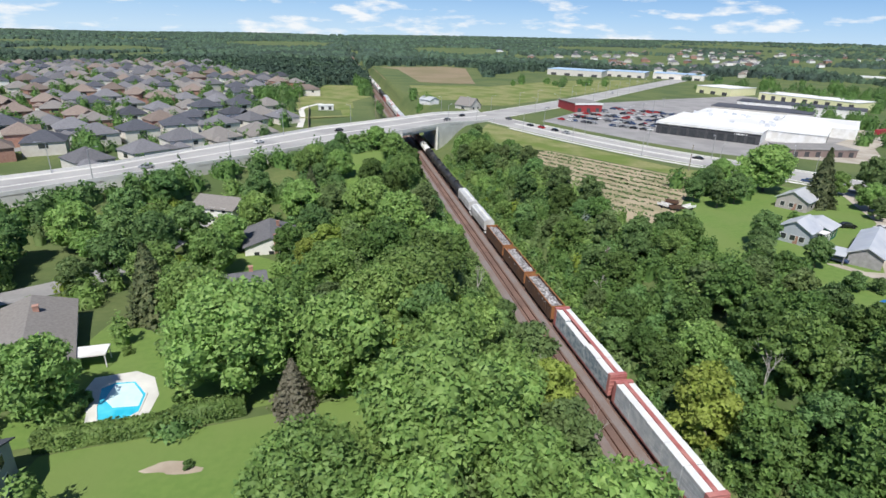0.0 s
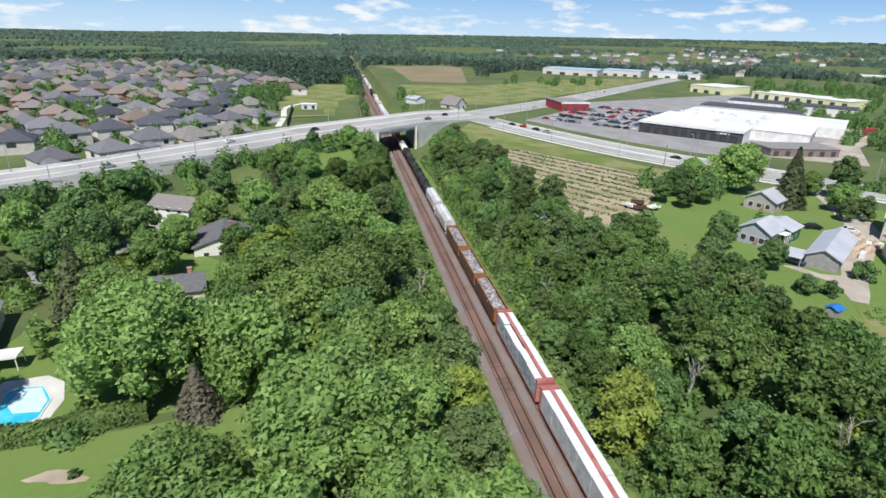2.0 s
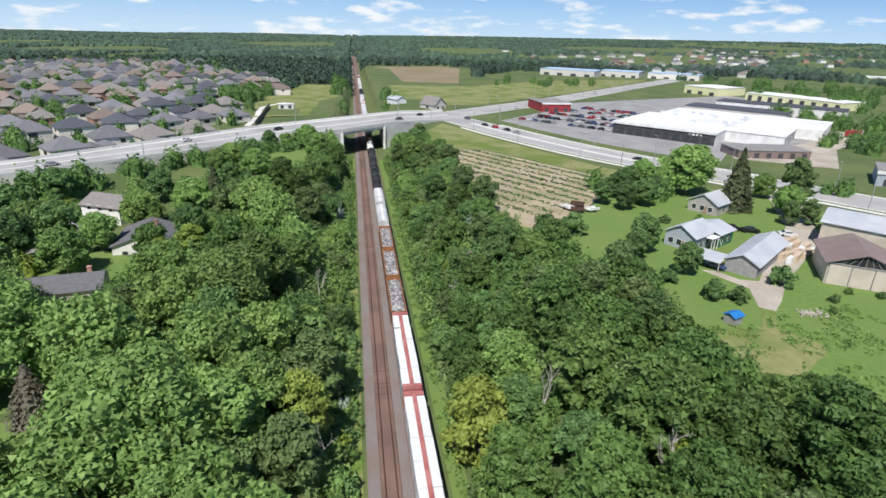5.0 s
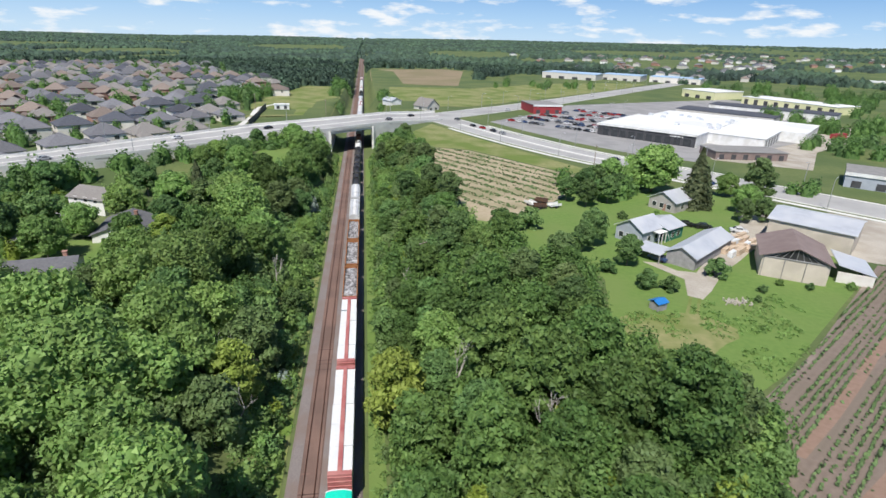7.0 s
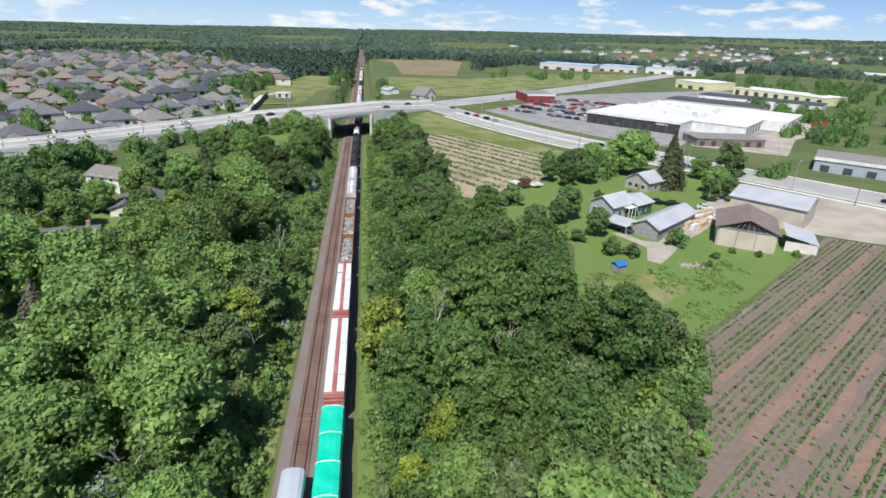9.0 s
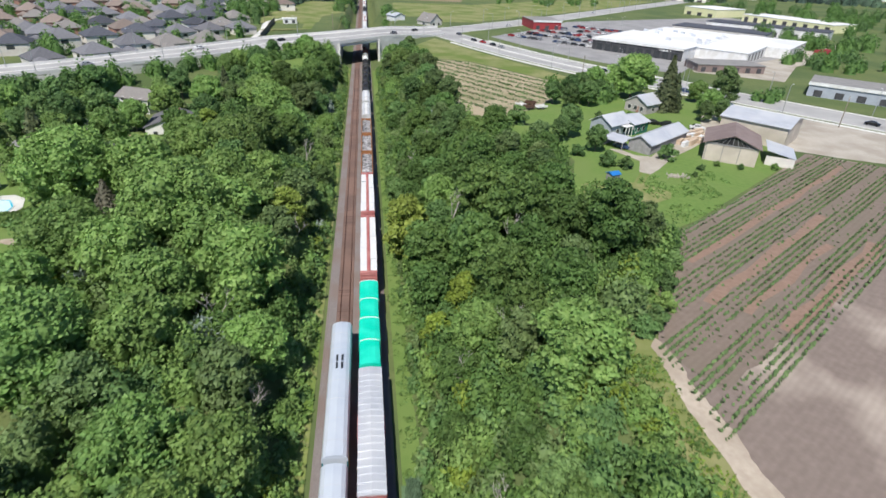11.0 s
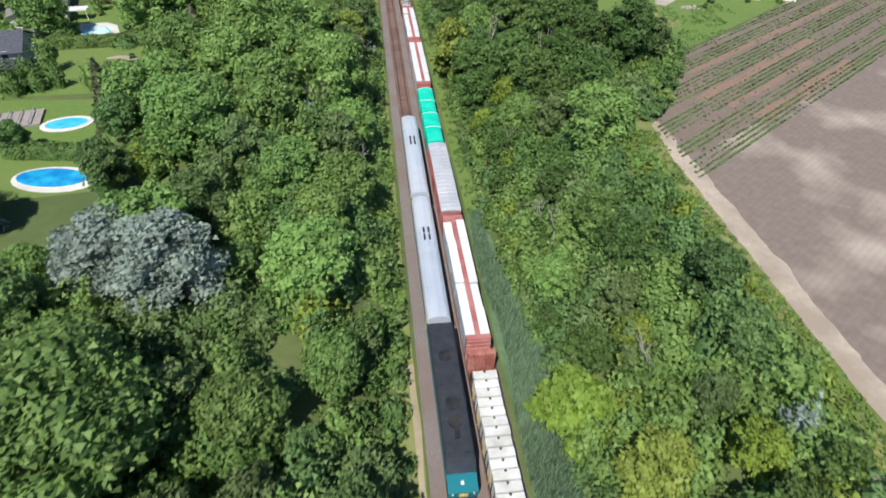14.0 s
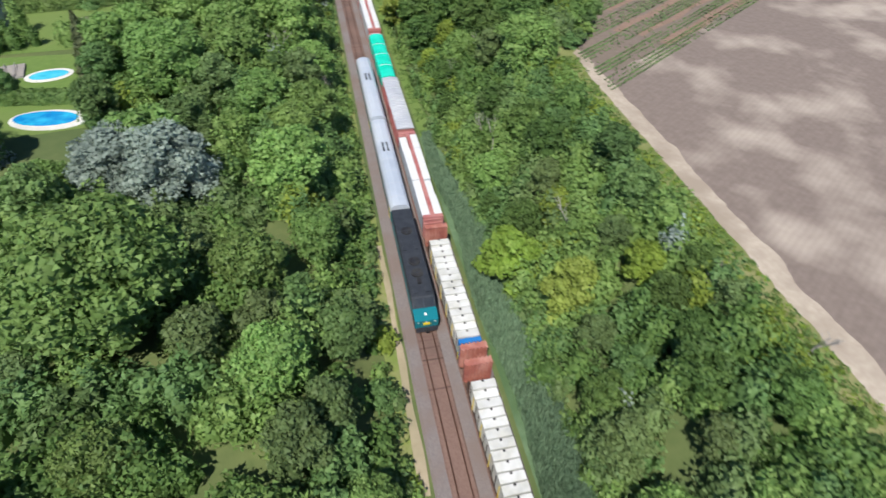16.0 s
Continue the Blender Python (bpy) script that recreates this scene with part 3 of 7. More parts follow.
def dense(pts, step=10.0):
    out = []
    for i in range(len(pts) - 1):
        p0, p1, p2, p3 = (Vector(pts[max(0, min(len(pts) - 1, i + k))]) for k in (-1, 0, 1, 2))
        n = max(2, int((p2 - p1).length / step))
        for j in range(n):
            t = j / n
            out.append(tuple(0.5 * ((2 * p1) + (p2 - p0) * t + (2 * p0 - 5 * p1 + 4 * p2 - p3) * t * t + (3 * p1 - p0 - 3 * p2 + p3) * t ** 3)))
    return out + [tuple(pts[-1])]


RB, RC = dense(ROAD_B), dense(ROAD_C)
for line, w in ((RB, 10.0), (RC, 11.0)):
    drape("road", ribbon(line, -w, w), 0.06 if line is RB else 0.10, M["asphalt"], "wide sun-bleached grey asphalt road", "road", step=12)
    for o in (-w - 0.1, w - 0.5):
        k = Shape()
        out = ribbon(line[2:], o, o + 0.6)
        n = len(out) // 2
        for i in range(n - 1):
            k.prism([out[i], out[i + 1], out[2 * n - 2 - i], out[2 * n - 1 - i]], -0.1, 0.24)
        tagged(make("kerb", k, M["kerb"]), "white concrete kerb beside the road", "kerb", kind="structure")
k = Shape()
out = ribbon(RB[3:14], -0.9, 0.9)
n = len(out) // 2
for i in range(n - 1):
    k.prism([out[i], out[i + 1], out[2 * n - 2 - i], out[2 * n - 1 - i]], 0, 0.3)
tagged(make("median", k, M["kerb"]), "raised concrete median between the lanes", "median", kind="structure")
out = ribbon(RB[4:], -14.2, -11.8)
drape("sidewalk", out, 0.10, M["kerb"], "pale concrete sidewalk along the road", "sidewalk", step=12)
drape("sidewalk", ribbon(RB[4:18], 11.6, 13.6), 0.10, M["kerb"], "pale concrete sidewalk along the road", "sidewalk", step=12)


# ---- fields, lawns, yards ----
FIELD_MID = [(72, 233), (92, 224), (126, 174), (112, 155), (98, 138), (81, 126), (76.5, 128), (74, 157)]
drape("vegetable_field", FIELD_MID, 0.06, M["strawsoil"], "straw-coloured field with green crop rows", "field")
drape("grass_bank", [(66, 262), (84, 300), (100, 258), (116, 222), (130, 192), (140, 184), (127, 175), (93, 225), (72, 234)], 0.05, M["drygrass"], "yellowish grass bank between road and field", "grass")
BIG = [(82.2, -108), (82.0, 14), (89.5, 28.5), (97.6, 44.2), (118.9, 57.9), (164, 92), (196, 68), (262, 10), (330, -70), (330, -108)]
drape("bare_field", BIG, 0.06, M["soil"], "grey-brown bare field with pale sandy patches", "field")
drape("field_margin", [(75, -108), (80.6, -108), (81.2, -30), (81.8, 9), (82.5, 16), (90, 30), (86, 32), (75, 10)], 0.07, M["drygrass"], "bright weedy grass margin beside the track", "verge")
drape("ditch_bank", [(46.8, -108), (53.0, -108), (52.2, -40), (50.8, -6), (48.6, 3), (46.8, 3)], 0.10, M["reedbed"], "dark green reedy ditch bottom", "verge")
edge_r = [(83.5 + 0.9 * noise.fractal(Vector((y_ * 0.12, 0, 4)), 0.6, 2.0, 5) - max(0, y_ - 4) * 0.1, y_) for y_ in np.arange(16, -109, -0.9)]
edge_l = [(80.2 + 0.5 * noise.fractal(Vector((y_ * 0.3, 3, 1)), 0.7, 2.0, 4) + max(0, y_ - 4) * 0.1, y_) for y_ in np.arange(-108, 15, 1.3)]
drape("field_path", edge_r + edge_l, 0.10, M["sand"], "pale sandy track along the field edge", "path")
drape("crop_soil", [(83.4, 15), (90.2, 28), (98.2, 43.6), (119.2, 57.2), (164, 91), (196, 67.5)] + [(86.4 + 101 * k / 40, 5.2 + 62.5 * k / 40 + 1.3 * noise.noise(Vector((k * 0.9, 2, 0)))) for k in range(39, -1, -1)] + [(83.2, 11)], 0.075, M["cropsoil"], "brown soil between the crop rows", "field")
RD = Vector((0.83, 0.56)).normalized()
RN = Vector((RD.y, -RD.x))
for o, a, b, w in ((14, 0, 40, 1.0), (19.0, 2, 26, 0.8), (25, 2, 34, 1.3), (6, 10, 80, 0.8)):
    p = Vector((97, 42)) + RN * o
    q = [tuple(p + RD * t + RN * (0.5 * math.sin(t * 0.3))) for t in np.linspace(a - 12, b, 8)]
    drape("bare_strip", ribbon(q, -w, w), 0.09, M["redsoil"], "reddish bare soil strip between crop rows", "soil")


def rows_of_plants(name, poly, start, along, across, n, length, gap, step, size, label, keep, seed=2):
    """Low leafy plants in rows, one mesh."""
    rr = random.Random(seed)
    v, f = [], []
    for i in range(n):
        t = 0.0
        while t < length:
            p = Vector(start) + across * (i * gap) + along * t
            t += step
            if not inside((p.x, p.y), poly) or rr.random() > keep(i, t):
                continue
            z = gz(p.x, p.y) + 0.05
            s = size * rr.uniform(0.6, 1.3)
            for k in range(2):
                a = rr.uniform(0, math.pi)
                dx, dy = s * math.cos(a), s * math.sin(a)
                o = len(v)
                ox, oy = rr.uniform(-0.15, 0.15), rr.uniform(-0.15, 0.15)
                v += [(p.x + ox - dx, p.y + oy - dy, z + 0.12), (p.x + ox + dy * 0.7, p.y + oy - dx * 0.7, z + 0.06), (p.x + ox + dx, p.y + oy + dy, z + 0.3), (p.x + ox - dy * 0.7, p.y + oy + dx * 0.7, z + s * 0.9)]
                f.append((o, o + 1, o + 2, o + 3))
    return tagged(new(name, raw_mesh(name, v, f, M["crop"])), label, "crops", kind="stuff")


rows_of_plants("crop_rows", BIG, (56.1, 16.6), RD, RN, 31, 214, 1.0, 0.24, 0.27, "rows of low green crop plants in brown soil",
               lambda i, t: 0.04 if (i in (3, 8, 9, 15, 16, 21, 22, 26)) else 0.9 * (0.55 + 0.45 * math.sin(t * 0.13 + i)) + 0.25)
MD = Vector((0.56, -0.83)).normalized()
MN = Vector((0.83, 0.56)).normalized()
rows_of_plants("crop_rows", FIELD_MID, (29, 218), MD, MN, 112, 135, 0.8, 0.6, 0.42, "rows of low green vegetables in straw-coloured soil",
               lambda i, t: (0.6 if t < 100 else 0.2) if i % 7 < 3 else 0.03, 5)
LAWN_R = [(74, 126), (82, 106), (94, 98), (96, 88), (88, 66), (92, 57), (100, 47), (109, 52), (150, 82), (160, 93), (176, 122), (170, 145), (150, 165), (130, 160), (112, 153), (98, 137)]
drape("farm_lawn", LAWN_R, 0.05, M["lawn"], "bright green mown grass round the farm", "lawn")
drape("rough_grass", blob(100, 66, 9, 8, 4), 0.09, M["drygrass"], "worn yellowish patch of grass", "grass")
for o_ in (-0.8, 0.8):
    drape("wheel_rut", ribbon(dense([(110.5, 78.5), (106, 72), (101, 66), (95, 60)], 3), o_ - 0.3, o_ + 0.3), 0.12, M["drygrass"], "worn wheel rut across the grass", "path", step=5)
drape("gravel_drive", [(108.8, 97), (109.8, 94.5), (113.2, 87), (109.5, 79.5), (111.5, 77.5), (115.5, 81), (124, 90), (132, 96), (144, 106), (152, 112), (160, 124), (172, 140), (180, 160), (174, 166), (164, 146), (150, 122), (139, 112), (128, 101), (117.8, 90.2), (114, 91.5), (112, 96)], 0.10, M["gravel"], "pale gravel driveway with worn edges", "driveway")
drape("yard", [(160, 96), (172, 88), (196, 76), (214, 96), (204, 112), (186, 132), (174, 120)], 0.08, M["gravel"], "pale gravel yard beside the barn", "yard")
drape("garden_lawn", [(-40, 38), (-37, 61), (-20, 63.5), (-6, 66), (10, 70), (18, 60), (8, 46), (-12, 40)], 0.06, M["lawn"], "mown green back garden lawn", "lawn")
drape("garden_lawn", [(-46, 62), (-40, 98), (-20, 102), (-4, 90), (-2, 69), (-22, 65)], 0.08, M["lawn"], "mown green lawn beside the pool", "lawn")
drape("garden_lawn", [(-42, 37), (-20, 37), (-12, 24), (-10, 6), (-24, 4), (-34, 12), (-42, 22)], 0.05, M["lawn"], "mown green back garden lawn", "lawn")
drape("garden_lawn", [(0, 176), (10, 176), (26, 232), (18, 240), (4, 226)], 0.06, M["lawn"], "bright mown grass clearing among trees", "lawn")
drape("garden_lawn", blob(8, 16, 10, 5, 7), 0.06, M["lawn"], "small grass clearing among trees", "lawn")
drape("garden_lawn", [(-34, 112), (-16, 114), (-12, 126), (-24, 136), (-34, 134)], 0.06, M["lawn"], "mown grass front garden", "lawn")
drape("garden_bed", blob(-20.6, 56.6, 3.0, 1.2, 12, rough=0.5), 0.09, M["sand"], "pale bare garden bed with a shrub", "garden bed")
drape("street", ribbon([(-80, 104), (-66, 112), (-55, 121), (-46, 136), (-40, 160)], -4.5, 4.5), 0.10, M["street"], "grey asphalt residential street", "street", step=4)
drape("parking_lot", [(120, 312), (133, 278), (148, 246), (166, 219), (186, 203), (206, 226), (262, 240), (330, 330), (400, 420), (380, 474), (300, 446), (200, 405), (160, 352)], 0.05, M["street"], "grey asphalt car park", "parking lot", step=20)
drape("parking_lot", [(206, 232), (196, 208), (228, 188), (262, 226), (320, 262), (360, 300), (330, 330), (300, 268), (240, 232)], 0.055, M["gravel"], "pale paved yard behind the store", "yard", step=20)
drape("tan_field", [(54, 596), (104, 556), (140, 556), (186, 800), (160, 838), (54, 790)], 0.15, M["farfield"], "tan stubble field beyond the bridge", "field", step=40)
drape("meadow", [(64, 380), (120, 384), (180, 436), (300, 548), (386, 640), (330, 640), (240, 604), (150, 530), (70, 530)], 0.12, M["drygrass"], "yellowish open meadow", "meadow", step=40)
drape("meadow", [(-30, 320), (26, 330), (30, 520), (-6, 520), (-24, 420)], 0.12, M["drygrass"], "green sloping meadow beside the railway", "meadow", step=40)
drape("path", ribbon(dense([(-17.5, 292), (-17.5, 325), (-19, 360), (-8, 385)], 8), -1.6, 1.6), 0.2, M["kerb"], "pale footpath across the grass", "path", step=20)


# ---- trees ----
def cards(pts, nrm, size, rng, tilt=0.7):
    """One small three-cornered leaf clump at each point."""
    n = len(pts)
    d = nrm + rng.normal(0, tilt, (n, 3))
    d /= np.linalg.norm(d, axis=1, keepdims=True)
    a = rng.normal(0, 1, (n, 3))
    u = np.cross(d, a)
    u /= np.linalg.norm(u, axis=1, keepdims=True)
    w = np.cross(d, u)
    s = (size * rng.uniform(0.6, 1.35, n))[:, None]
    v = np.stack([pts - u * s - w * s * 0.45, pts + u * s * 0.9 - w * s * 0.35, pts + w * s * 0.95 - d * s * 0.2], 1).reshape(-1, 3)
    f = np.arange(3 * n).reshape(n, 3)
    return v, f


def split(f):
    """Quads to triangles."""
    f = np.asarray(f)
    return np.concatenate([f[:, [0, 1, 2]], f[:, [0, 2, 3]]])


def crown_points(rng, lobes, n):
    """Points and outward normals on the outer skin of a set of lobes (centre, radii)."""
    area = np.array([l[3] * l[4] for l in lobes])
    cnt = np.maximum(6, (n * area / area.sum()).astype(int))
    P, N = [], []
    for (x, y, z, r, rz), c in zip(lobes, cnt):
        d = rng.normal(0, 1, (c, 3))
        d /= np.linalg.norm(d, axis=1, keepdims=True)
        d[:, 2] = np.where(d[:, 2] < -0.35, -d[:, 2], d[:, 2])
        k = rng.uniform(0.76, 1.22, (c, 1))
        P.append(np.array([x, y, z]) + d * k * np.array([r, r, rz]))
        N.append(d)
    return np.concatenate(P), np.concatenate(N)


def trunk_mesh(rng, h, r, lobes, material, limbs=6):
    s = Shape()
    top = (rng.uniform(-0.3, 0.3), rng.uniform(-0.3, 0.3), h)
    s.tube((0, 0, -0.6), (0, 0, h * 0.35), r, r * 0.75, 7)
    s.tube((0, 0, h * 0.35), top, r * 0.75, r * 0.2, 6)
    for l in list(lobes)[:limbs]:
        b = (0, 0, h * rng.uniform(0.25, 0.5))
        s.tube(b, (l[0] * 0.8, l[1] * 0.8, l[2]), r * 0.4, r * 0.1, 5)
    me = bpy.data.meshes.new("trunk")
    me.from_pydata(s.v, [], s.f)
    me.materials.append(material)
    return me


def core_mesh(rng, lobes):
    """Inner dark foliage mass, so that the crown is not see-through."""
    V, F = [], []
    for x, y, z, r, rz in lobes:
        o = len(V)
        for k, (ph, rad) in enumerate(((-0.7, 0.7), (0.1, 1.0), (0.7, 0.7))):
            for i in range(6):
                t = math.tau * (i + 0.5 * k) / 6
                V.append((x + math.cos(t) * rad * r * 0.78, y + math.sin(t) * rad * r * 0.78, z + ph * rz * 0.8))
        for k in range(2):
            for i in range(6):
                F.append((o + k * 6 + i, o + k * 6 + (i + 1) % 6, o + k * 6 + 6 + (i + 1) % 6, o + k * 6 + 6 + i))
        V += [(x, y, z + rz * 0.82)] * 1
        for i in range(0, 6, 2):
            F.append((o + 12 + i, o + 12 + (i + 1) % 6, o + 12 + (i + 2) % 6, o + 18))
    return np.array(V), np.array(F)


def broadleaf(seed, H, R, n, size, lobe_n=12, low=0.30, flat=0.8):
    rng = np.random.default_rng(seed)
    lobes = []
    for i in range(lobe_n):
        t = (i + 0.5) / lobe_n
        hz = low + (0.97 - low) * t
        e = math.sqrt(max(0.06, 1 - ((hz - (low + 0.25)) / (1.0 - low - 0.25)) ** 2)) if hz > low + 0.25 else 0.75 + (hz - low)
        a = i * 2.4 + rng.uniform(-0.4, 0.4)
        rad = R * e * rng.uniform(0.5, 0.78) * (1 if i < lobe_n - 1 else 0.2)
        lr = R * rng.uniform(0.22, 0.36)
        lobes.append((rad * math.cos(a), rad * math.sin(a), H * hz - lr * 0.6, lr, lr * flat))
    lobes.append((0, 0, H * (low + 0.36), R * 0.62, H * 0.22))
    P, N = crown_points(rng, lobes, n)
    v1, f1 = cards(P, N, size, rng)
    v2, f2 = core_mesh(rng, lobes)
    return np.concatenate([v1, v2]), np.concatenate([f1, split(f2) + len(v1)]), lobes, rng


def conifer(seed, H, R, n, size):
    rng = np.random.default_rng(seed)
    t = rng.uniform(0, 1, n) ** 1.5
    a = rng.uniform(0, math.tau, n)
    tier = 0.72 + 0.28 * np.abs(np.sin(t * 26 + np.sin(a * 3) * 0.9))
    r = R * (1 - t) ** 0.85 * tier * rng.uniform(0.55, 1.05, n) * (1 + 0.15 * np.sin(a * 5 + 3 * t))
    P = np.stack([r * np.cos(a), r * np.sin(a), H * (0.06 + 0.94 * t) - r * 0.25], 1)
    N = np.stack([np.cos(a), np.sin(a), 0.6 + 0 * a], 1)
    v1, f1 = cards(P, N, size, rng, 0.45)
    V, F = [], []
    for k in range(5):
        for i in range(8):
            q = math.tau * i / 8
            rr = R * 0.6 * (1 - k / 4.2) if k < 4 else 0.05
            V.append((rr * math.cos(q), rr * math.sin(q), H * (0.08 + 0.22 * k)))
    for k in range(4):
        for i in range(8):
            F.append((k * 8 + i, k * 8 + (i + 1) % 8, k * 8 + 8 + (i + 1) % 8, k * 8 + 8 + i))
    return np.concatenate([v1, np.array(V)]), np.concatenate([f1, split(F) + len(v1)]), [], rng


PROTO = {}


def proto(key, kind, seed, H, R, n, size, material, **kw):
    v, f, lobes, rng = (conifer if kind == "conifer" else broadleaf)(seed, H, R, n, size, **kw)
    PROTO[key] = (raw_mesh("crown", v, f, material, 3), trunk_mesh(rng, H * (0.8 if lobes else 0.95), 0.035 * H * (0.6 if lobes else 0.5), lobes, M["bark"]), H, R)


for i in range(4):
    proto("maple%d" % i, "b", 10 + i, 13.0, 6.3, 5200, 0.36, M["maple"], lobe_n=27 + i)
for i in range(2):
    proto("grandmaple%d" % i, "b", 20 + i, 17.0, 8.8, 12500, 0.35, M["maple"], lobe_n=52 + i)
for i in range(4):
    proto("ash%d" % i, "b", 30 + i, 11.5, 4.7, 4000, 0.34, M["ash"], lobe_n=20 + i)
for i in range(3):
    proto("oak%d" % i, "b", 40 + i, 12.0, 5.3, 4600, 0.34, M["oak"], lobe_n=24 + i, low=0.22)
proto("golden0", "b", 65, 11.0, 4.4, 4000, 0.31, M["golden"], lobe_n=20, low=0.15)
for i in range(3):
    proto("olive%d" % i, "b", 50 + i, 10.0, 4.0, 3400, 0.31, M["olive"], lobe_n=18 + i, low=0.2)
for i in range(2):
    proto("lime%d" % i, "b", 60 + i, 7.0, 3.4, 2600, 0.29, M["lime"], lobe_n=16, low=0.15)
for i in range(2):
    proto("silver%d" % i, "b", 70 + i, 10.0, 4.6, 8500, 0.21, M["silver"], lobe_n=30, low=0.2)
for i in range(3):
    proto("bush%d" % i, "b", 80 + i, 4.2, 2.8, 1700, 0.28, M["ash" if i < 2 else "maple"], lobe_n=8, low=0.08)
for i in range(2):
    proto("spruce%d" % i, "conifer", 90 + i, 15.0, 4.6, 4600, 0.40, M["needle"])
proto("bigash0", "b", 99, 17.0, 6.2, 7600, 0.38, M["oak"], lobe_n=30, low=0.12)
proto("bluespruce0", "conifer", 97, 11.0, 4.0, 3400, 0.34, M["silver"])
proto("brownspruce0", "conifer", 95, 11.0, 4.2, 3400, 0.36, M["brownneedle"])

LABEL = {"grandmaple": ("tree", "very large spreading maple tree with a bright green crown", "tree"),
         "oak": ("tree", "deep green deciduous tree with a dense dark crown", "tree"), "golden": ("tree", "olive-yellow leafy tree standing by the railway", "tree"),
         "bluespruce": ("spruce_tree", "pale silvery blue spruce among the gardens", "tree"), "bigash": ("tree", "tall grey-green tree with a full crown at the field edge", "tree"), "maple": ("tree", "broad bright green maple tree with a dense leafy crown", "tree"), "ash": ("tree", "dark green deciduous tree with a lumpy crown", "tree"),
         "olive": ("tree", "dull olive green slender tree with fine leaves", "tree"), "lime": ("tree", "small yellow-green leafy tree", "tree"),
         "silver": ("tree", "silvery grey-green tree with fine leaves", "tree"), "bush": ("bush", "low rounded green bush", "bush"),
         "spruce": ("spruce_tree", "tall dark green spruce tree with drooping tiers", "conifer"), "brownspruce": ("spruce_tree", "browning grey conifer with thin needles", "conifer")}
TREES = []


def tree(key, x, y, h=None, rot=None, rnd=random, wide=1.0):
    crown, trunk, H, R = PROTO[key]
    s = (h or H) / H
    nm, lab, cat = LABEL[key.rstrip("0123456789")]
    ob = new(nm)
    ob.matrix_basis = pose(x, y, gz(x, y), 0, 0, rnd.uniform(0, 360) if rot is None else rot) @ Matrix.Diagonal((s * wide, s * wide, s, 1))
    tagged(ob, lab, cat, "trees" if cat == "tree" else "")
    for pn, me in (("trunk", trunk), ("crown", crown)):
        new(pn, me).parent = ob
    TREES.append((x, y, R * s * wide))
    return ob


def free(x, y, r):
    return all((x - a) ** 2 + (y - b) ** 2 > (r + c) ** 2 for a, b, c in TREES)


# named trees that stand out
# large crowns over the gardens and the railway bank
for key, x, y, h in (("grandmaple0", -15.5, 72.5, 16.5), ("grandmaple1", 13.5, 89, 14.5), ("grandmaple0", 11, 51.5, 17), ("grandmaple1", -4, 44, 13), ("grandmaple1", 3.5, 16, 13.5), ("grandmaple0", 4.5, -41, 16.5), ("maple2", 24, -17.5, 10.5), ("maple1", 68.5, 9, 11.5), ("silver0", 8.5, -19, 13), ("silver1", 1, -16, 12), ("golden0", -7, 119, 9), ("golden0", -3, 128, 9.5), ("maple3", 141, 156, 16), ("spruce0", -33, 96, 14.5), ("brownspruce0", -7, 65.8, 8.2), ("golden0", 57.5, -45, 9), ("lime0", 52.5, -36.5, 8.8), ("maple0", 4, -12, 12), ("maple2", -45, 143, 11)):
    tree(key, x, y, h, wide=1.15)
# narrower crowns along the railway
for key, x, y, h in (("maple1", 0.5, 69, 16.2), ("maple3", 15.5, 69, 13.5), ("maple2", 21, 76, 10.5), ("maple3", 22, 60, 11.5), ("maple3", 27, -31, 8), ("maple0", 19, -38, 9.5), ("maple2", 30, -66, 6.5), ("maple3", 55.5, -17, 7.5), ("maple3", 22, -52, 9), ("olive1", 27, -57, 8.5), ("olive0", 24, -61, 9), ("golden0", 28, 59, 12), ("golden0", 51, 57, 14), ("lime1", 59, 33, 7.5), ("maple1", 16, 131, 16.5), ("oak1", 17.5, 98, 15), ("oak2", 10, 111, 15), ("maple0", 22, 116, 13), ("maple3", 9, 152, 15), ("oak0", 18, 168, 13.5), ("maple2", 23, 188, 12), ("oak1", 12, 184, 12)):
    tree(key, x, y, h, wide=0.95)
# dark woods between the railway and the farm
for key, x, y, h in (("oak0", 61.5, 77, 9.5), ("oak1", 66, 58, 12.5), ("oak2", 74, 66, 10), ("oak0", 54, 48, 12), ("oak1", 78, 52, 12.5), ("oak2", 62, 41, 12), ("bigash0", 83, 36, 15.5), ("oak0", 55, 87, 9), ("oak1", 70, 46, 13.5), ("oak2", 68, 90, 8.5), ("oak0", 60, 101, 9.5), ("oak1", 76, 40, 12), ("oak2", 80, 60, 10.5), ("oak0", 53, 70, 9), ("maple2", 59, 69, 10), ("oak1", 64, 31, 11), ("oak2", 72, 24, 10), ("maple0", 59, 22, 9), ("oak0", 54, 37, 10)):
    tree(key, x, y, h, wide=1)
# round the farm and the field edge
for key, x, y, h in (("spruce1", 145.5, 138.5, 18), ("spruce0", 150, 141, 12), ("maple3", 140, 162, 9), ("maple1", 134, 158, 9), ("ash0", 126, 150, 8), ("maple2", 158, 132, 9), ("olive1", 152, 124, 7), ("bush0", 121, 88, 4.5), ("bush1", 103, 84, 4), ("bush0", 107, 82, 3.4), ("bush1", 137, 80.5, 1.6), ("bush2", 146, 80, 1.8), ("bush0", 126, 80, 1.8), ("bush1", 122, 76, 1.4), ("bush2", 132, 83, 1.5), ("bush0", 98, 92, 3.2), ("bush2", 128, 128, 2.5), ("bush1", 118, 128, 2.4), ("bush0", 84, 19, 3.2), ("bush2", 87, 22.5, 3), ("bush1", 81, 17, 3.4)):
    tree(key, x, y, h, wide=1)
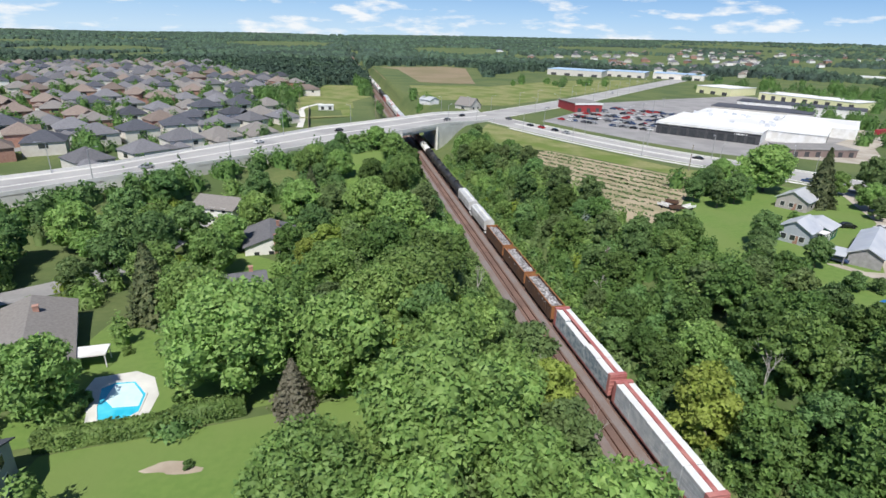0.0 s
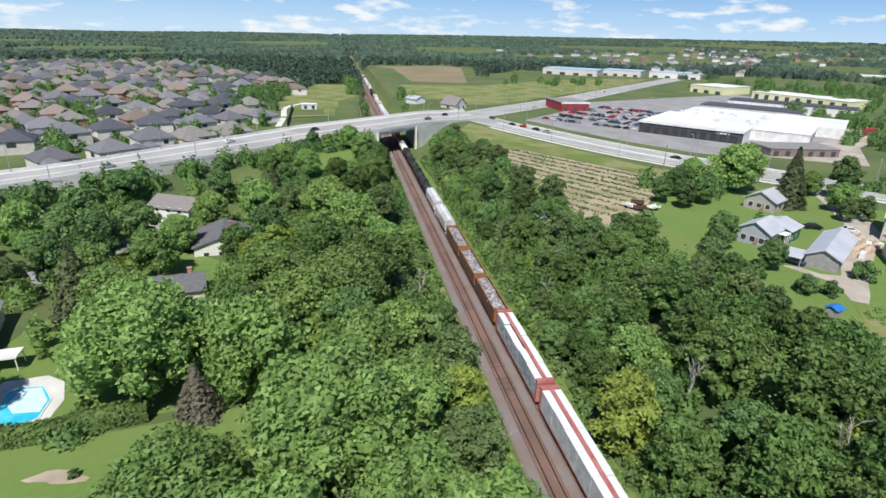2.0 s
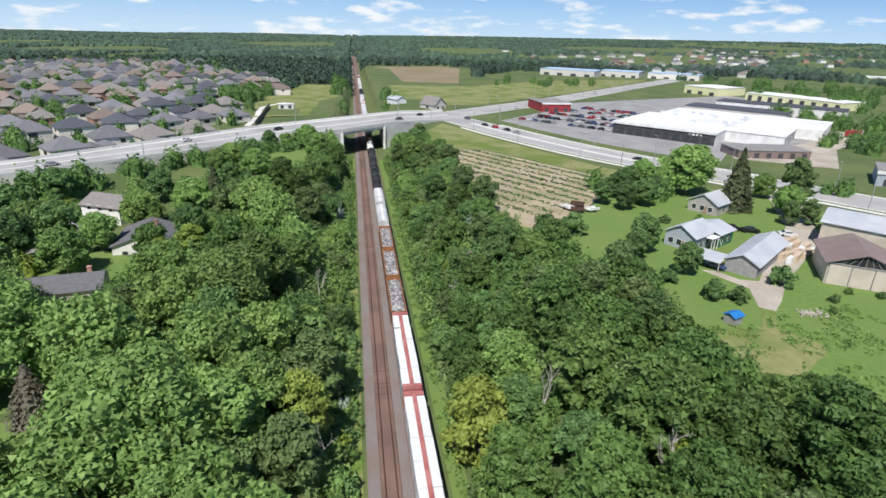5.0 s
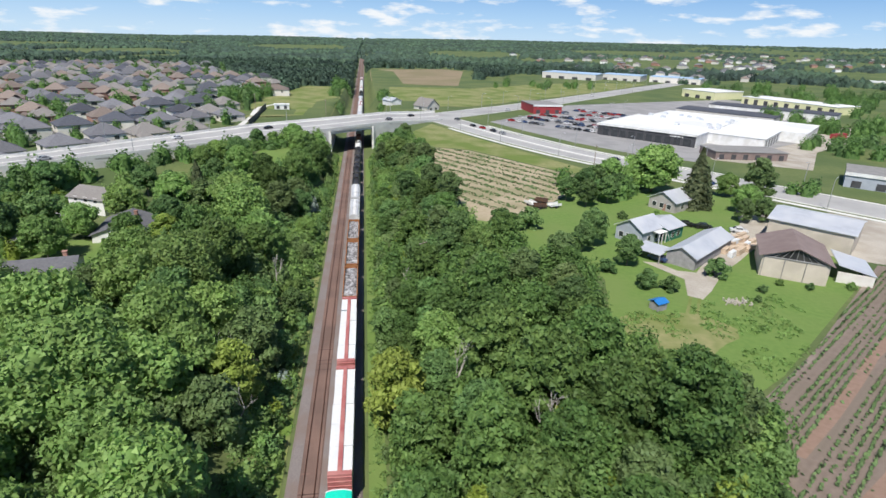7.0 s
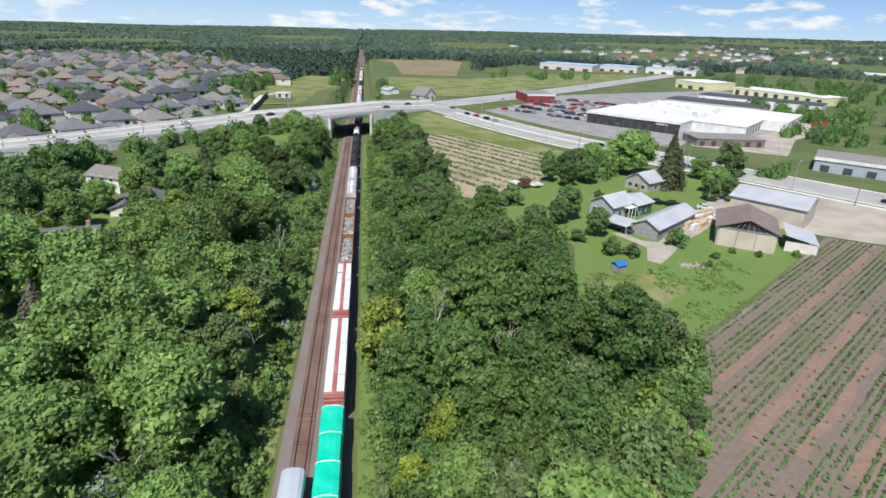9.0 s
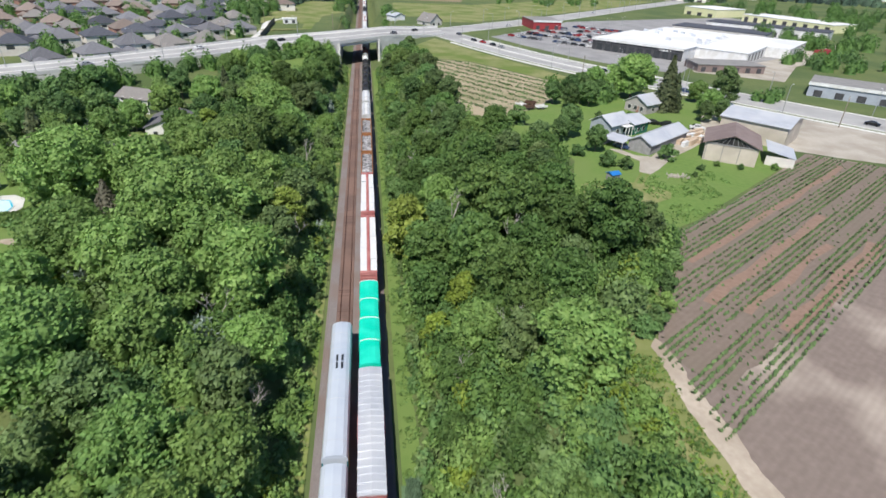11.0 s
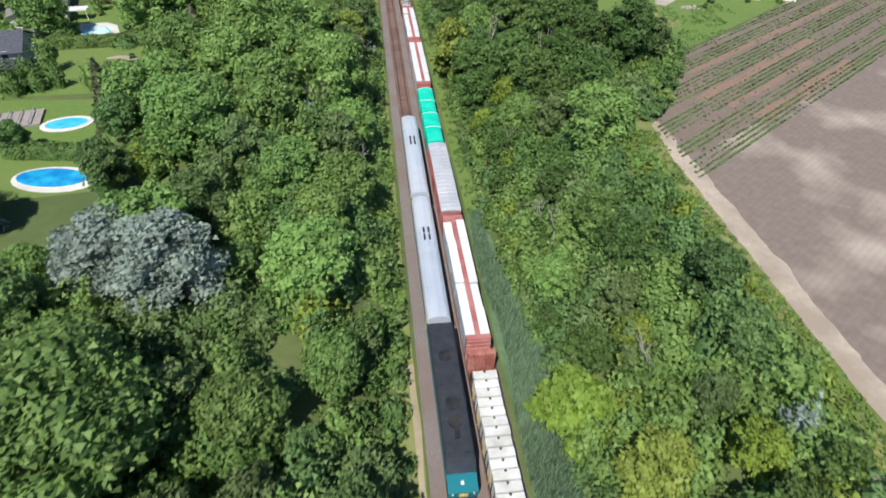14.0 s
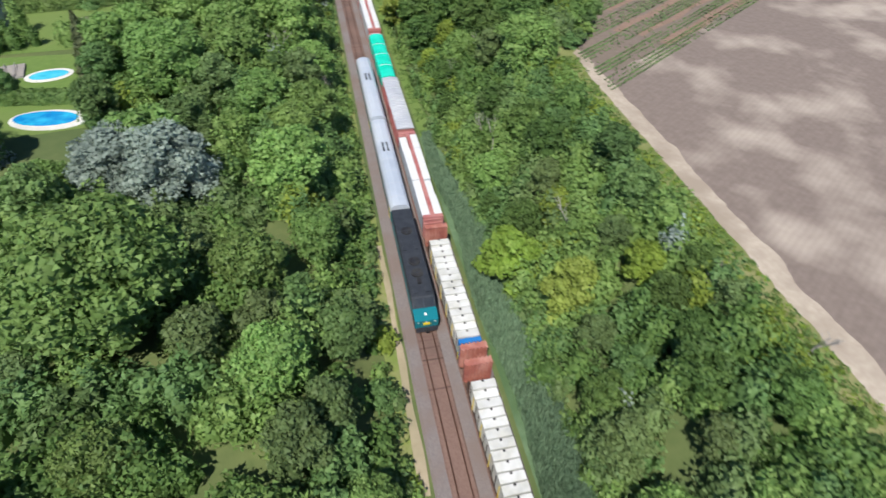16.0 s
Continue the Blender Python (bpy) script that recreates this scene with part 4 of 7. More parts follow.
# round the farm and the field edge
for key, x, y, h in (("bush0", 90, 28, 3.4), ("bush1", 94, 34, 3.6), ("bush2", 85, 26, 4.5), ("bush0", 98, 42, 3.6), ("bush1", 88, 33, 4.5), ("ash0", 108, 146, 8), ("ash1", 116, 152, 9), ("ash2", 122, 158, 9), ("maple0", 129, 163, 10), ("ash3", 118, 146, 7), ("ash3", 97, 104, 7), ("maple3", 164, 150, 8), ("olive1", 171, 145, 14), ("ash0", 120, 143, 9), ("ash1", 112, 140, 8.5), ("bush0", 89, 121, 6), ("bush1", 81, 118, 6.5), ("ash2", 101, 108, 9.5), ("ash3", 104, 95, 7.5), ("olive2", 158, 124, 7.5)):
    tree(key, x, y, h, wide=1)
# behind the pools and along the railway
for key, x, y, h in (("maple0", -6, -34, 12), ("maple2", 14, 30, 12), ("maple3", 6, 38, 13), ("maple0", 20, 2, 10), ("maple1", -4, 30, 12), ("lime0", 61, -30, 6), ("lime1", 66, -46, 6), ("spruce0", -13, 27, 12), ("maple1", -8, 26, 12), ("ash3", -7, 6, 9), ("maple2", -9, -15, 7), ("ash1", -22, -4, 11), ("maple1", -34, 2, 12), ("ash0", -40, 12, 11), ("ash2", -9, 20, 9), ("ash3", -30, 18.5, 6), ("ash1", -25, 17.5, 6), ("maple3", -44, 26, 11), ("bluespruce0", -22.5, -3, 11)):
    tree(key, x, y, h, wide=1)
# in the gardens up to the road
for key, x, y, h in (("maple1", -2, 104, 12), ("maple0", 6, 83, 14), ("spruce1", -36, 103, 13), ("maple1", 18.5, 54, 13.5), ("maple0", 19, 42, 12), ("maple0", -40, 69, 12), ("olive0", 28.5, 70, 12), ("olive2", 27, 51, 11), ("maple1", 22, 212, 11), ("maple0", 17, 231, 10), ("maple2", 57, 238, 13), ("maple3", 60, 222, 12), ("bush0", -25, 74, 1.6), ("bush2", -23, 70, 1.7), ("bush1", -38, 92, 2), ("bush2", -34, 84, 1.6), ("bush1", -18.8, 56.4, 1.2), ("ash2", -17, 40, 6), ("ash0", -50, 133, 13), ("maple1", -63, 140, 13), ("ash1", -41, 127, 14), ("ash2", -36, 138, 13)):
    tree(key, x, y, h, wide=1)
# in the gardens up to the road
for key, x, y, h in (("maple2", -28, 122, 11), ("ash3", -55, 152, 13), ("ash1", -74, 132, 13), ("ash0", -47, 118, 12), ("maple0", -68, 98, 12), ("ash3", -62, 88, 11), ("ash2", -72, 116, 12), ("maple3", -26, 92, 12), ("maple1", -20, 84, 13), ("ash0", -24, 176, 11), ("ash1", -14, 168, 11), ("spruce0", -8, 176, 12), ("ash2", -50, 170, 11), ("olive1", -2, 158, 11), ("ash3", -6, 140, 11)):
    tree(key, x, y, h, wide=1)

HOLES = [[(-11, 5), (-24, 5), (-17, -14), (-3, -14), (-6, 6)], LAWN_R, [(-28, 50), (-33, 60), (-20, 64), (-6, 66), (4, 66), (4, 54), (-12, 44)], [(-34, 80), (-23, 80), (-20, 70), (-26, 62), (-36, 66)], [(-60, 84), (-36, 70), (-36, 98), (-56, 100)], [(-40, 38), (-20, 40), (-13, 24), (-11, 5), (-24, 5), (-34, 16)],
         [(0, 176), (10, 176), (24, 230), (18, 238), (4, 226)], ribbon([(-80, 104), (-66, 112), (-55, 121), (-46, 136), (-40, 160)], -6, 6), [(-26, 128), (-8, 128), (-10, 150), (-24, 152)], [(-42, 144), (-26, 142), (-26, 168), (-44, 168)], [(-34, 112), (-16, 112), (-12, 126), (-24, 136), (-34, 134)], [(-60, 40), (-36, 40), (-36, 62), (-60, 62)], [(-32, 102), (-14, 102), (-14, 116), (-32, 116)]]
rw = random.Random(11)
WOODS = [
    ([(51.5, -105), (76.5, -105), (77, 14), (86, 24), (98, 42), (88, 58), (86, 68), (92, 86), (80, 104), (72, 126), (70, 160), (69, 230), (66, 262), (50, 250), (49.5, 80), (52.5, 15)], ("oak", "oak", "ash", "maple", "olive", "bush"), 3.0, (7.5, 11.5), 135),
    ([(-20, -105), (34.6, -105), (34.6, 190), (29, 252), (-6, 222), (-20, 150), (-12, 100), (-6, 40)], ("maple", "ash", "oak", "olive", "bush"), 3.5, (8.5, 13), 105),
    ([(-110, -60), (-20, -60), (-20, 150), (-12, 202), (-60, 158), (-120, 116)], ("maple", "ash", "maple", "spruce", "olive"), 4.2, (8, 13), 40),
]
for poly, kinds, gap, hs, limit in WOODS:
    made = tries = 0
    x0, x1, y0, y1 = min(p[0] for p in poly), max(p[0] for p in poly), min(p[1] for p in poly), max(p[1] for p in poly)
    while made < limit and tries < 9000:
        tries += 1
        x, y = rw.uniform(x0, x1), rw.uniform(y0, y1)
        if not inside((x, y), poly) or any(inside((x, y), h) for h in HOLES):
            continue
        kd = rw.choice(kinds)
        if rw.random() < 0.05:
            kd = "lime"
        if kd in ("ash", "oak") and y < -15 and x < 40 and rw.random() < 0.65:
            kd = "maple"
        ks = [k for k in PROTO if k.rstrip("0123456789") == kd]
        key = rw.choice(ks)
        H, R = PROTO[key][2:]
        h = rw.uniform(*hs) * (0.5 if kd in ("bush", "lime") else 1.0)
        if kd not in ("bush", "lime"):
            if 6 < x < 27 and 28 < y < 200:
                h *= 1.22
            elif x > 50 and y < 2 or x < 40 and y < -48:
                h *= 0.76
        if 34 < x + R * h / H and x < 34 or (x < 51 + R * h / H * 0.8 and x > 49):
            h *= 0.65
        if x > 71.5 and y < 12:
            key = "bush%d" % rw.choice((0, 2, 2))
            H, R = PROTO[key][2:]
            h = rw.uniform(1.4, 2.4)
        if x < 40 and x + R * h / H > 35.2 or y < 12 and 45 < x < 51.5 + 0.7 * R * h / H:
            continue
        if not all((x - a) ** 2 + (y - b) ** 2 > (0.72 * (R * h / H + c)) ** 2 for a, b, c in TREES):
            continue
        tree(key, x, y, h, rnd=rw)
        made += 1


# ---- freight train ----
RAIL_Z = BED + 0.1
WHEEL = None


def notched(x0, x1, y0, y1, z0, z1, k, gap=0.06, deep=0.1):
    """A stack of k tiers as one block, with recessed joints along its sides."""
    prof, h = [], (z1 - z0) / k
    for i in range(k):
        prof += [(0, z0 + i * h), (0, z0 + (i + 1) * h - gap)]
        if i < k - 1:
            prof += [(deep, z0 + (i + 1) * h - gap), (deep, z0 + (i + 1) * h)]
    p = [(x0 + o, z) for o, z in prof] + [(x1 - o, z) for o, z in prof[::-1]]
    return Shape().loft([[(a, y, b) for a, b in p] for y in (y0, y1)])


def bogie(car, y):
    global WHEEL
    s = Shape()
    for sx in (-0.95, 0.95):
        s.box(sx - 0.12, sx + 0.12, y - 1.3, y + 1.3, 0.42, 0.75)
        s.box(sx - 0.16, sx + 0.16, y - 0.4, y + 0.4, 0.3, 0.9)
    s.box(-1.0, 1.0, y - 0.3, y + 0.3, 0.5, 0.95)
    b = part("bogie", s, M["black"], car, "black steel bogie")
    if WHEEL is None:
        w = Shape().tube((-0.07, 0, 0), (0.07, 0, 0), 0.45, 0.43, 14)
        ob = make("wheel", w, M["rail"])
        WHEEL = ob.data
        bpy.data.objects.remove(ob)
    for sx in (-0.76, 0.76):
        for dy in (-0.9, 0.9):
            wh = new("wheel", WHEEL)
            wh.location = (sx, y + dy, 0.45)
            wh.parent = b


def coupler(car, L):
    for y0, y1 in ((-0.45, 0.1), (L - 0.1, L + 0.45)):
        box_part("coupler", (-0.2, 0.2, y0, y1, 0.7, 1.05), M["black"], car, "black coupler")


def start_car(name, y, L, label, category="freight car", group="freight train", x=TRACK_R):
    car = thing(name, pose(x, y, RAIL_Z), label, category, group)
    for yy in (2.2, L - 2.2):
        bogie(car, yy)
    coupler(car, L)
    return car


def centerbeam(y, L, side, seed):
    rr = random.Random(seed)
    car = start_car("centerbeam_flatcar", y, L, "maroon centre-beam flatcar stacked with white wrapped lumber")
    box_part("deck", (-1.45, 1.45, 0.2, L - 0.2, 0.85, 1.15), M["maroon"], car)
    for y0 in (0.25, L - 0.95):
        zz = [1.15] + [v for k in range(5) for v in (1.4 + k * 0.7, 1.46 + k * 0.7, 1.6 + k * 0.7, 1.66 + k * 0.7)] + [4.75]
        out = [0.0] + [v for k in range(5) for v in (0.0, 0.07, 0.07, 0.0)] + [0.0]
        prof = [(y0 - o, z_) for o, z_ in zip(out, zz)] + [(y0 + 0.7 + o, z_) for o, z_ in zip(out[::-1], zz[::-1])]
        s = Shape().loft([[(x_, a_, b_) for a_, b_ in prof] for x_ in (-1.47, 1.47)])
        part("bulkhead", s, M["maroon"], car, "faded maroon end bulkhead")
    s = Shape().box(-0.30, 0.30, 0.9, L - 0.9, 4.62, 4.80)
    s.box(-0.12, 0.12, 0.9, L - 0.9, 1.15, 4.62)
    part("centre_beam", s, M["maroon"], car, "faded maroon centre beam")
    n, a, b = 5, 1.05, L - 1.05
    w = (b - a) / n
    for sx in (-1, 1):
        for i in range(n):
            top = 4.55 + rr.uniform(-0.05, 0.08)
            if rr.random() < 0.12:
                top -= 0.35
            x0, x1 = sorted((sx * 0.32, sx * (1.45 + rr.uniform(-0.03, 0.06))))
            y0, y1 = a + i * w + 0.02 + rr.uniform(0, 0.04), a + (i + 1) * w - 0.02 - rr.uniform(0, 0.1)
            s = notched(x0, x1, y0, y1, 1.2, top, 5)
            bn = part("lumber_pack", s, side, car, "printed plastic-wrapped lumber bundle")
            part("wrap_top", Shape().box(x0 - 0.03, x1 + 0.03, y0 - 0.02, y1 + 0.02, top - 0.12, top + 0.02 * rr.random()), M["wrap"], bn, "white plastic wrap over the top")
    return car


def boxcar(y, L, body, roof, label, ribs=True):
    car = start_car("boxcar", y, L, label)
    s = Shape().box(-1.5, 1.5, 0.2, L - 0.2, 0.95, 4.55)
    k = 0.7
    while k < L - 0.6:
        for sx in (-1.54, 1.54):
            s.box(sx - 0.05, sx + 0.05, k, k + 0.1, 1.0, 4.4)
        k += 1.1
    part("body", s, body, car)
    prof = lambda yy, u: [(-1.55, yy, 4.5), (-1.55, yy, 4.6), (0, yy, 4.82 + u), (1.55, yy, 4.6), (1.55, yy, 4.5)]
    r = Shape().loft([prof(0.1, 0), prof(L - 0.1, 0)])
    k = 0.6
    while k < L - 0.8:
        r.loft([[(-1.56, k, 4.6), (0, k, 4.83), (1.56, k, 4.6), (1.56, k, 4.68), (0, k, 4.92), (-1.56, k, 4.68)], [(-1.56, k + 0.32, 4.6), (0, k + 0.32, 4.83), (1.56, k + 0.32, 4.6), (1.56, k + 0.32, 4.68), (0, k + 0.32, 4.92), (-1.56, k + 0.32, 4.68)]])
        k += 1.05
    part("roof", r, roof, car, "ribbed pale metal roof")
    for sx in (-1.6, 1.6):
        box_part("door", (sx - 0.05, sx + 0.05, L / 2 - 1.6, L / 2 + 1.6, 1.1, 4.3), body, car)
    return car


def hooded(y, L):
    car = start_car("covered_gondola", y, L, "covered car with a bright turquoise-green hood in sections")
    s = Shape().box(-1.5, 1.5, 0.2, L - 0.2, 0.95, 2.2)
    part("body", s, M["maroon"], car, "maroon lower body")
    box_part("end_platform", (-1.4, 1.4, L - 1.6, L - 0.25, 2.0, 2.35), M["rust"], car)
    segs = 4
    for i in range(segs):
        a, b = 0.25 + i * (L - 1.2) / segs, 0.25 + (i + 1) * (L - 1.2) / segs - 0.02
        w = 1.60 if i % 2 else 1.52
        prof = [(-w, 1.9), (-w, 3.7), (-w * 0.92, 4.15), (-w * 0.5, 4.38), (0, 4.45), (w * 0.5, 4.38), (w * 0.92, 4.15), (w, 3.7), (w, 1.9)]
        k = 1.0 + 0.015 * (i % 2)
        h = part("hood", Shape().loft([[(p * k, a, q * k) for p, q in prof], [(p * k, b, q * k) for p, q in prof]]), M["teal"], car, "bright turquoise-green hood section")
        st = [(p * k * 1.01, q * k * 1.008) for p, q in prof]
        part("seam", Shape().loft([[(p, b - 0.16, q) for p, q in st], [(p, b + 0.0, q) for p, q in st]]), M["white"], h, "pale reflective seam")
    return car


def gondola(y, L, seed, pale):
    rr = random.Random(seed)
    car = start_car("gondola", y, L, "rusty open gondola loaded with %s scrap metal" % ("shiny grey" if pale else "brown"))
    for sx in (-1, 1):
        ys_ = [0.25]
        out = [0.0]
        k = 0.6
        while k < L - 0.6:
            ys_ += [k, k + 0.03, k + 0.15, k + 0.18]
            out += [0.0, 0.1, 0.1, 0.0]
            k += 1.25
        ys_, out = ys_ + [L - 0.25], out + [0.0]
        prof = [(sx * (1.5 + o), y_) for o, y_ in zip(out, ys_)] + [(sx * 1.38, L - 0.25), (sx * 1.38, 0.25)]
        part("side_wall", Shape().prism(prof, 1.0, 3.9), M["rust"], car, "ribbed rusty steel side")
    box_part("floor", (-1.4, 1.4, 0.25, L - 0.25, 0.9, 1.05), M["rust"], car)
    for y0 in (0.25, L - 0.4):
        box_part("end_wall", (-1.38, 1.38, y0, y0 + 0.15, 1.0, 3.95), M["orange_rust"], car, "orange-rusted end wall")
    for x0 in (-1.56, 1.36):
        box_part("top_rail", (x0, x0 + 0.2, 0.2, L - 0.2, 3.9, 4.02), M["orange_rust"], car, "orange-rusted top rail")
    v = Shape()
    for i in range(420):
        c = Vector((rr.uniform(-1.2, 1.2), rr.uniform(0.7, L - 0.7), 3.3 + rr.uniform(-0.15, 0.22)))
        v.T = Matrix.Translation(c) @ Euler((rr.uniform(-0.6, 0.6), rr.uniform(-0.6, 0.6), rr.uniform(0, 3))).to_matrix().to_4x4()
        a, b = rr.uniform(0.1, 0.38), rr.uniform(0.1, 0.5)
        v.box(-a, a, -b, b, -0.06, 0.06)
    v.T = Matrix()
    v.box(-1.37, 1.37, 0.45, L - 0.45, 1.1, 3.2)
    tagged(part("scrap", v, M["scrap"], car, "heap of crumpled scrap metal"), kind="stuff")
    return car


def hopper(y, L, material=None, label="pale grey covered hopper car with a rounded roof"):
    car = start_car("covered_hopper", y, L, label)
    mt = material or M["hopper"]
    prof = [(-1.5, 1.6), (-1.58, 3.0), (-1.5, 4.2), (-0.95, 4.6), (0, 4.7), (0.95, 4.6), (1.5, 4.2), (1.58, 3.0), (1.5, 1.6)]
    part("body", Shape().loft([[(p, 1.1, q) for p, q in prof], [(p, L - 1.1, q) for p, q in prof]]), mt, car)
    s = Shape()
    for i in range(4):
        c = 2.2 + (L - 4.4) * (i + 0.5) / 4
        s.loft([[(-1.3, c - 1.8, 1.7), (1.3, c - 1.8, 1.7), (1.3, c + 1.8, 1.7), (-1.3, c + 1.8, 1.7)], [(-0.4, c - 0.4, 0.5), (0.4, c - 0.4, 0.5), (0.4, c + 0.4, 0.5), (-0.4, c + 0.4, 0.5)]])
    part("chute", s, mt, car)
    for y0 in (0.2, L - 1.2):
        box_part("end_sill", (-1.45, 1.45, y0, y0 + 1.0, 0.9, 1.15), mt, car)
    box_part("hatch", (-0.35, 0.35, 1.6, L - 1.6, 4.66, 4.82), M["white"], car, "long white loading hatch")
    for sx in (-1.0, 0.75):
        box_part("walkway", (sx, sx + 0.25, 1.2, L - 1.2, 4.72, 4.78), M["galv"], car, "metal roof walkway")
    return car


def tank(y, L, material, label):
    car = start_car("tank_car", y, L, label)
    s = Shape()
    rings = []
    for yy, r in ((0.7, 0.5), (0.85, 1.1), (1.2, 1.45), (1.6, 1.52), (L - 1.6, 1.52), (L - 1.2, 1.45), (L - 0.85, 1.1), (L - 0.7, 0.5)):
        rings.append([(r * math.cos(t), yy, 2.75 + r * math.sin(t)) for t in [math.tau * i / 18 for i in range(18)]])
    part("tank", s.loft(rings), material, car, smooth=False)
    box_part("underframe", (-0.5, 0.5, 0.2, L - 0.2, 0.85, 1.25), M["black"], car)
    d = Shape().tube((0, L / 2, 4.1), (0, L / 2, 4.75), 0.65, 0.6, 12)
    part("dome", d, material, car, "valve dome")
    s = Shape().box(-1.0, 1.0, L / 2 - 1.4, L / 2 + 1.4, 4.28, 4.34)
    for yy in (L / 2 - 1.4, L / 2 + 1.35):
        s.box(-1.0, 1.0, yy, yy + 0.05, 5.0, 5.05)
        for sx in (-1.0, 0.95):
            s.box(sx, sx + 0.05, yy, yy + 0.05, 4.3, 5.05)
    part("walkway", s, M["black"], car, "railed top platform")
    return car


def lumber_flat(y, L, seed):
    rr = random.Random(seed)
    car = start_car("bulkhead_flatcar", y, L, "rust-red bulkhead flatcar loaded with cream wrapped boards")
    box_part("deck", (-1.45, 1.45, 0.2, L - 0.2, 0.85, 1.15), M["rust"], car)
    for y0 in (0.3, L - 1.15):
        xs_ = [v for k in range(7) for v in (-1.55 + k * 0.46, -1.35 + k * 0.46, -1.31 + k * 0.46, -1.13 + k * 0.46)]
        ou = [v for k in range(7) for v in (0.0, 0.0, 0.14, 0.14)]
        prof = [(x_, y0 - o) for x_, o in zip(xs_, ou)] + [(x_, y0 + 0.5 + o) for x_, o in zip(xs_[::-1], ou[::-1])]
        bk = part("bulkhead", Shape().prism(prof, 1.15, 4.5), M["rustred"], car, "ribbed rust-red bulkhead")
        part("cap", Shape().prism([(a_, y0 + 0.25 + (b_ - y0 - 0.25) * 1.35) for a_, b_ in prof], 4.5, 4.64), M["rustred"], bk)
    a, b = 2.4, L - 2.9
    n = 15
    w = (b - a) / n
    for i in range(n):
        y0, y1 = a + i * w + 0.09, a + (i + 1) * w - 0.09
        top = 3.95 + rr.uniform(-0.05, 0.05) - (0.05 if i % 2 else 0)
        j = rr.uniform(-0.04, 0.04)
        s = notched(-1.36 + j, 1.36 + j, y0, y1, 1.2, top, 4)
        bn = part("board_pack", s, M["lumber"], car, "cream wrapped bundle of boards")
        part("strap", Shape().box(-0.12, 0.12, y1 - 0.25, y1 - 0.02, top - 0.06, top + 0.03), M["black"], bn, "black strap buckle")
    if seed % 2:
        box_part("dunnage_wrap", (-1.36, 1.36, a - 0.75, a - 0.1, 1.2, 3.9), M["blue"], car, "blue wrapped end bundle")
    k = 1.6
    i = 0
    while k < L - 1.6:
        for sx in (-1.47, 1.43):
            box_part("stake", (sx, sx + 0.07, k, k + 0.12, 0.9, 3.5), M["yellow" if i % 3 == 0 else "black"], car, "steel side stake")
        k += 1.1
        i += 1
    return car


CB = 25.2
JOIN = 93.0
y = JOIN - CB
centerbeam(y, CB - 0.9, M["wrapside"], 1)
y -= CB
centerbeam(y, CB - 0.9, M["wrapside2"], 2)
y -= 23.6
hooded(y, 22.8)
y -= 21.0
boxcar(y, 20.2, M["maroon"], M["galv"], "maroon boxcar with a ribbed pale metal roof")
y -= CB
centerbeam(y, CB - 0.9, M["wrapside2"], 3)
for i in range(4):
    y -= 23.6
    lumber_flat(y, 22.9, 11 + i)
y = JOIN + 0.4
for i in range(3):
    gondola(y, 16.6, 20 + i, i == 0)
    y += 17.5
for i in range(2):
    hopper(y, 18.6)
    y += 19.5
for i in range(4):
    tank(y, 17.6, M["black"], "black tank car with a valve dome")
    y += 18.5
tank(y, 17.6, M["white"], "white tank car with rust-stained ends")
y += 18.5
tank(y, 17.6, M["rustred"], "faded red tank car")
y += 18.5
rf = random.Random(8)
while y < 720:
    k = rf.random()
    if k < 0.35:
        hopper(y, 18.6, M["white"], "white covered hopper car")
        y += 19.5
    elif k < 0.6:
        tank(y, 17.6, M["black"], "black tank car with a valve dome")
        y += 18.5
    elif k < 0.75:
        boxcar(y, 20.2, M["maroon"], M["galv"], "maroon boxcar with a ribbed pale metal roof")
        y += 21
    else:
        centerbeam(y, CB - 0.9, M["wrapside2"], int(y))
        y += CB


# ---- passenger train ----
def coach(y, L=25.9):
    car = start_car("passenger_coach", y, L, "silver-roofed passenger coach with teal sides", "passenger coach", "passenger train", TRACK_L)
    prof = [(-1.5, 0.9), (-1.52, 2.9), (1.52, 2.9), (1.5, 0.9)]
    part("body", Shape().loft([[(p, 0.25, q) for p, q in prof], [(p, L - 0.25, q) for p, q in prof]]), M["coachteal"], car, "dark teal side")
    top = [(-1.53, 2.88), (-1.53, 3.15), (-1.35, 3.6), (-0.9, 3.9), (0, 4.05), (0.9, 3.9), (1.35, 3.6), (1.53, 3.15), (1.53, 2.88)]
    roof = part("roof", Shape().loft([[(p, 0.2, q) for p, q in top], [(p, L - 0.2, q) for p, q in top]]), M["coach"], car, "brushed silver-blue roof")
    for yy in np.arange(2.5, L - 2, 3.4):
        part("seam", Shape().loft([[(p * 1.004, yy, q * 1.003) for p, q in top], [(p * 1.004, yy + 0.06, q * 1.003) for p, q in top]]), M["galv"], roof)
    for yy in (L * 0.58, L * 0.64):
        for sx in (-0.5, 0.22):
            part("roof_vent", Shape().box(sx, sx + 0.28, yy, yy + 1.2, 3.9, 4.12), M["loco"], roof, "dark roof vent")
    for sx in (-1.0, 0.6):
        part("end_hatch", Shape().box(sx, sx + 0.4, 0.5, 1.6, 3.6, 3.92), M["coach"], roof)
    for i in range(11):
        for sx in (-1.535, 1.505):
            box_part("window", (sx, sx + 0.03, 2.2 + i * 2.0, 3.6 + i * 2.0, 1.95, 2.75), M["glass"], car, "dark window")
    for sx in (-1.54, 1.51):
        box_part("door", (sx, sx + 0.03, 0.8, 1.7, 1.05, 2.85), M["yellow"], car, "yellow door")
    box_part("end_wall", (-1.35, 1.35, 0.18, 0.3, 0.95, 3.6), M["coach"], car)
    return car


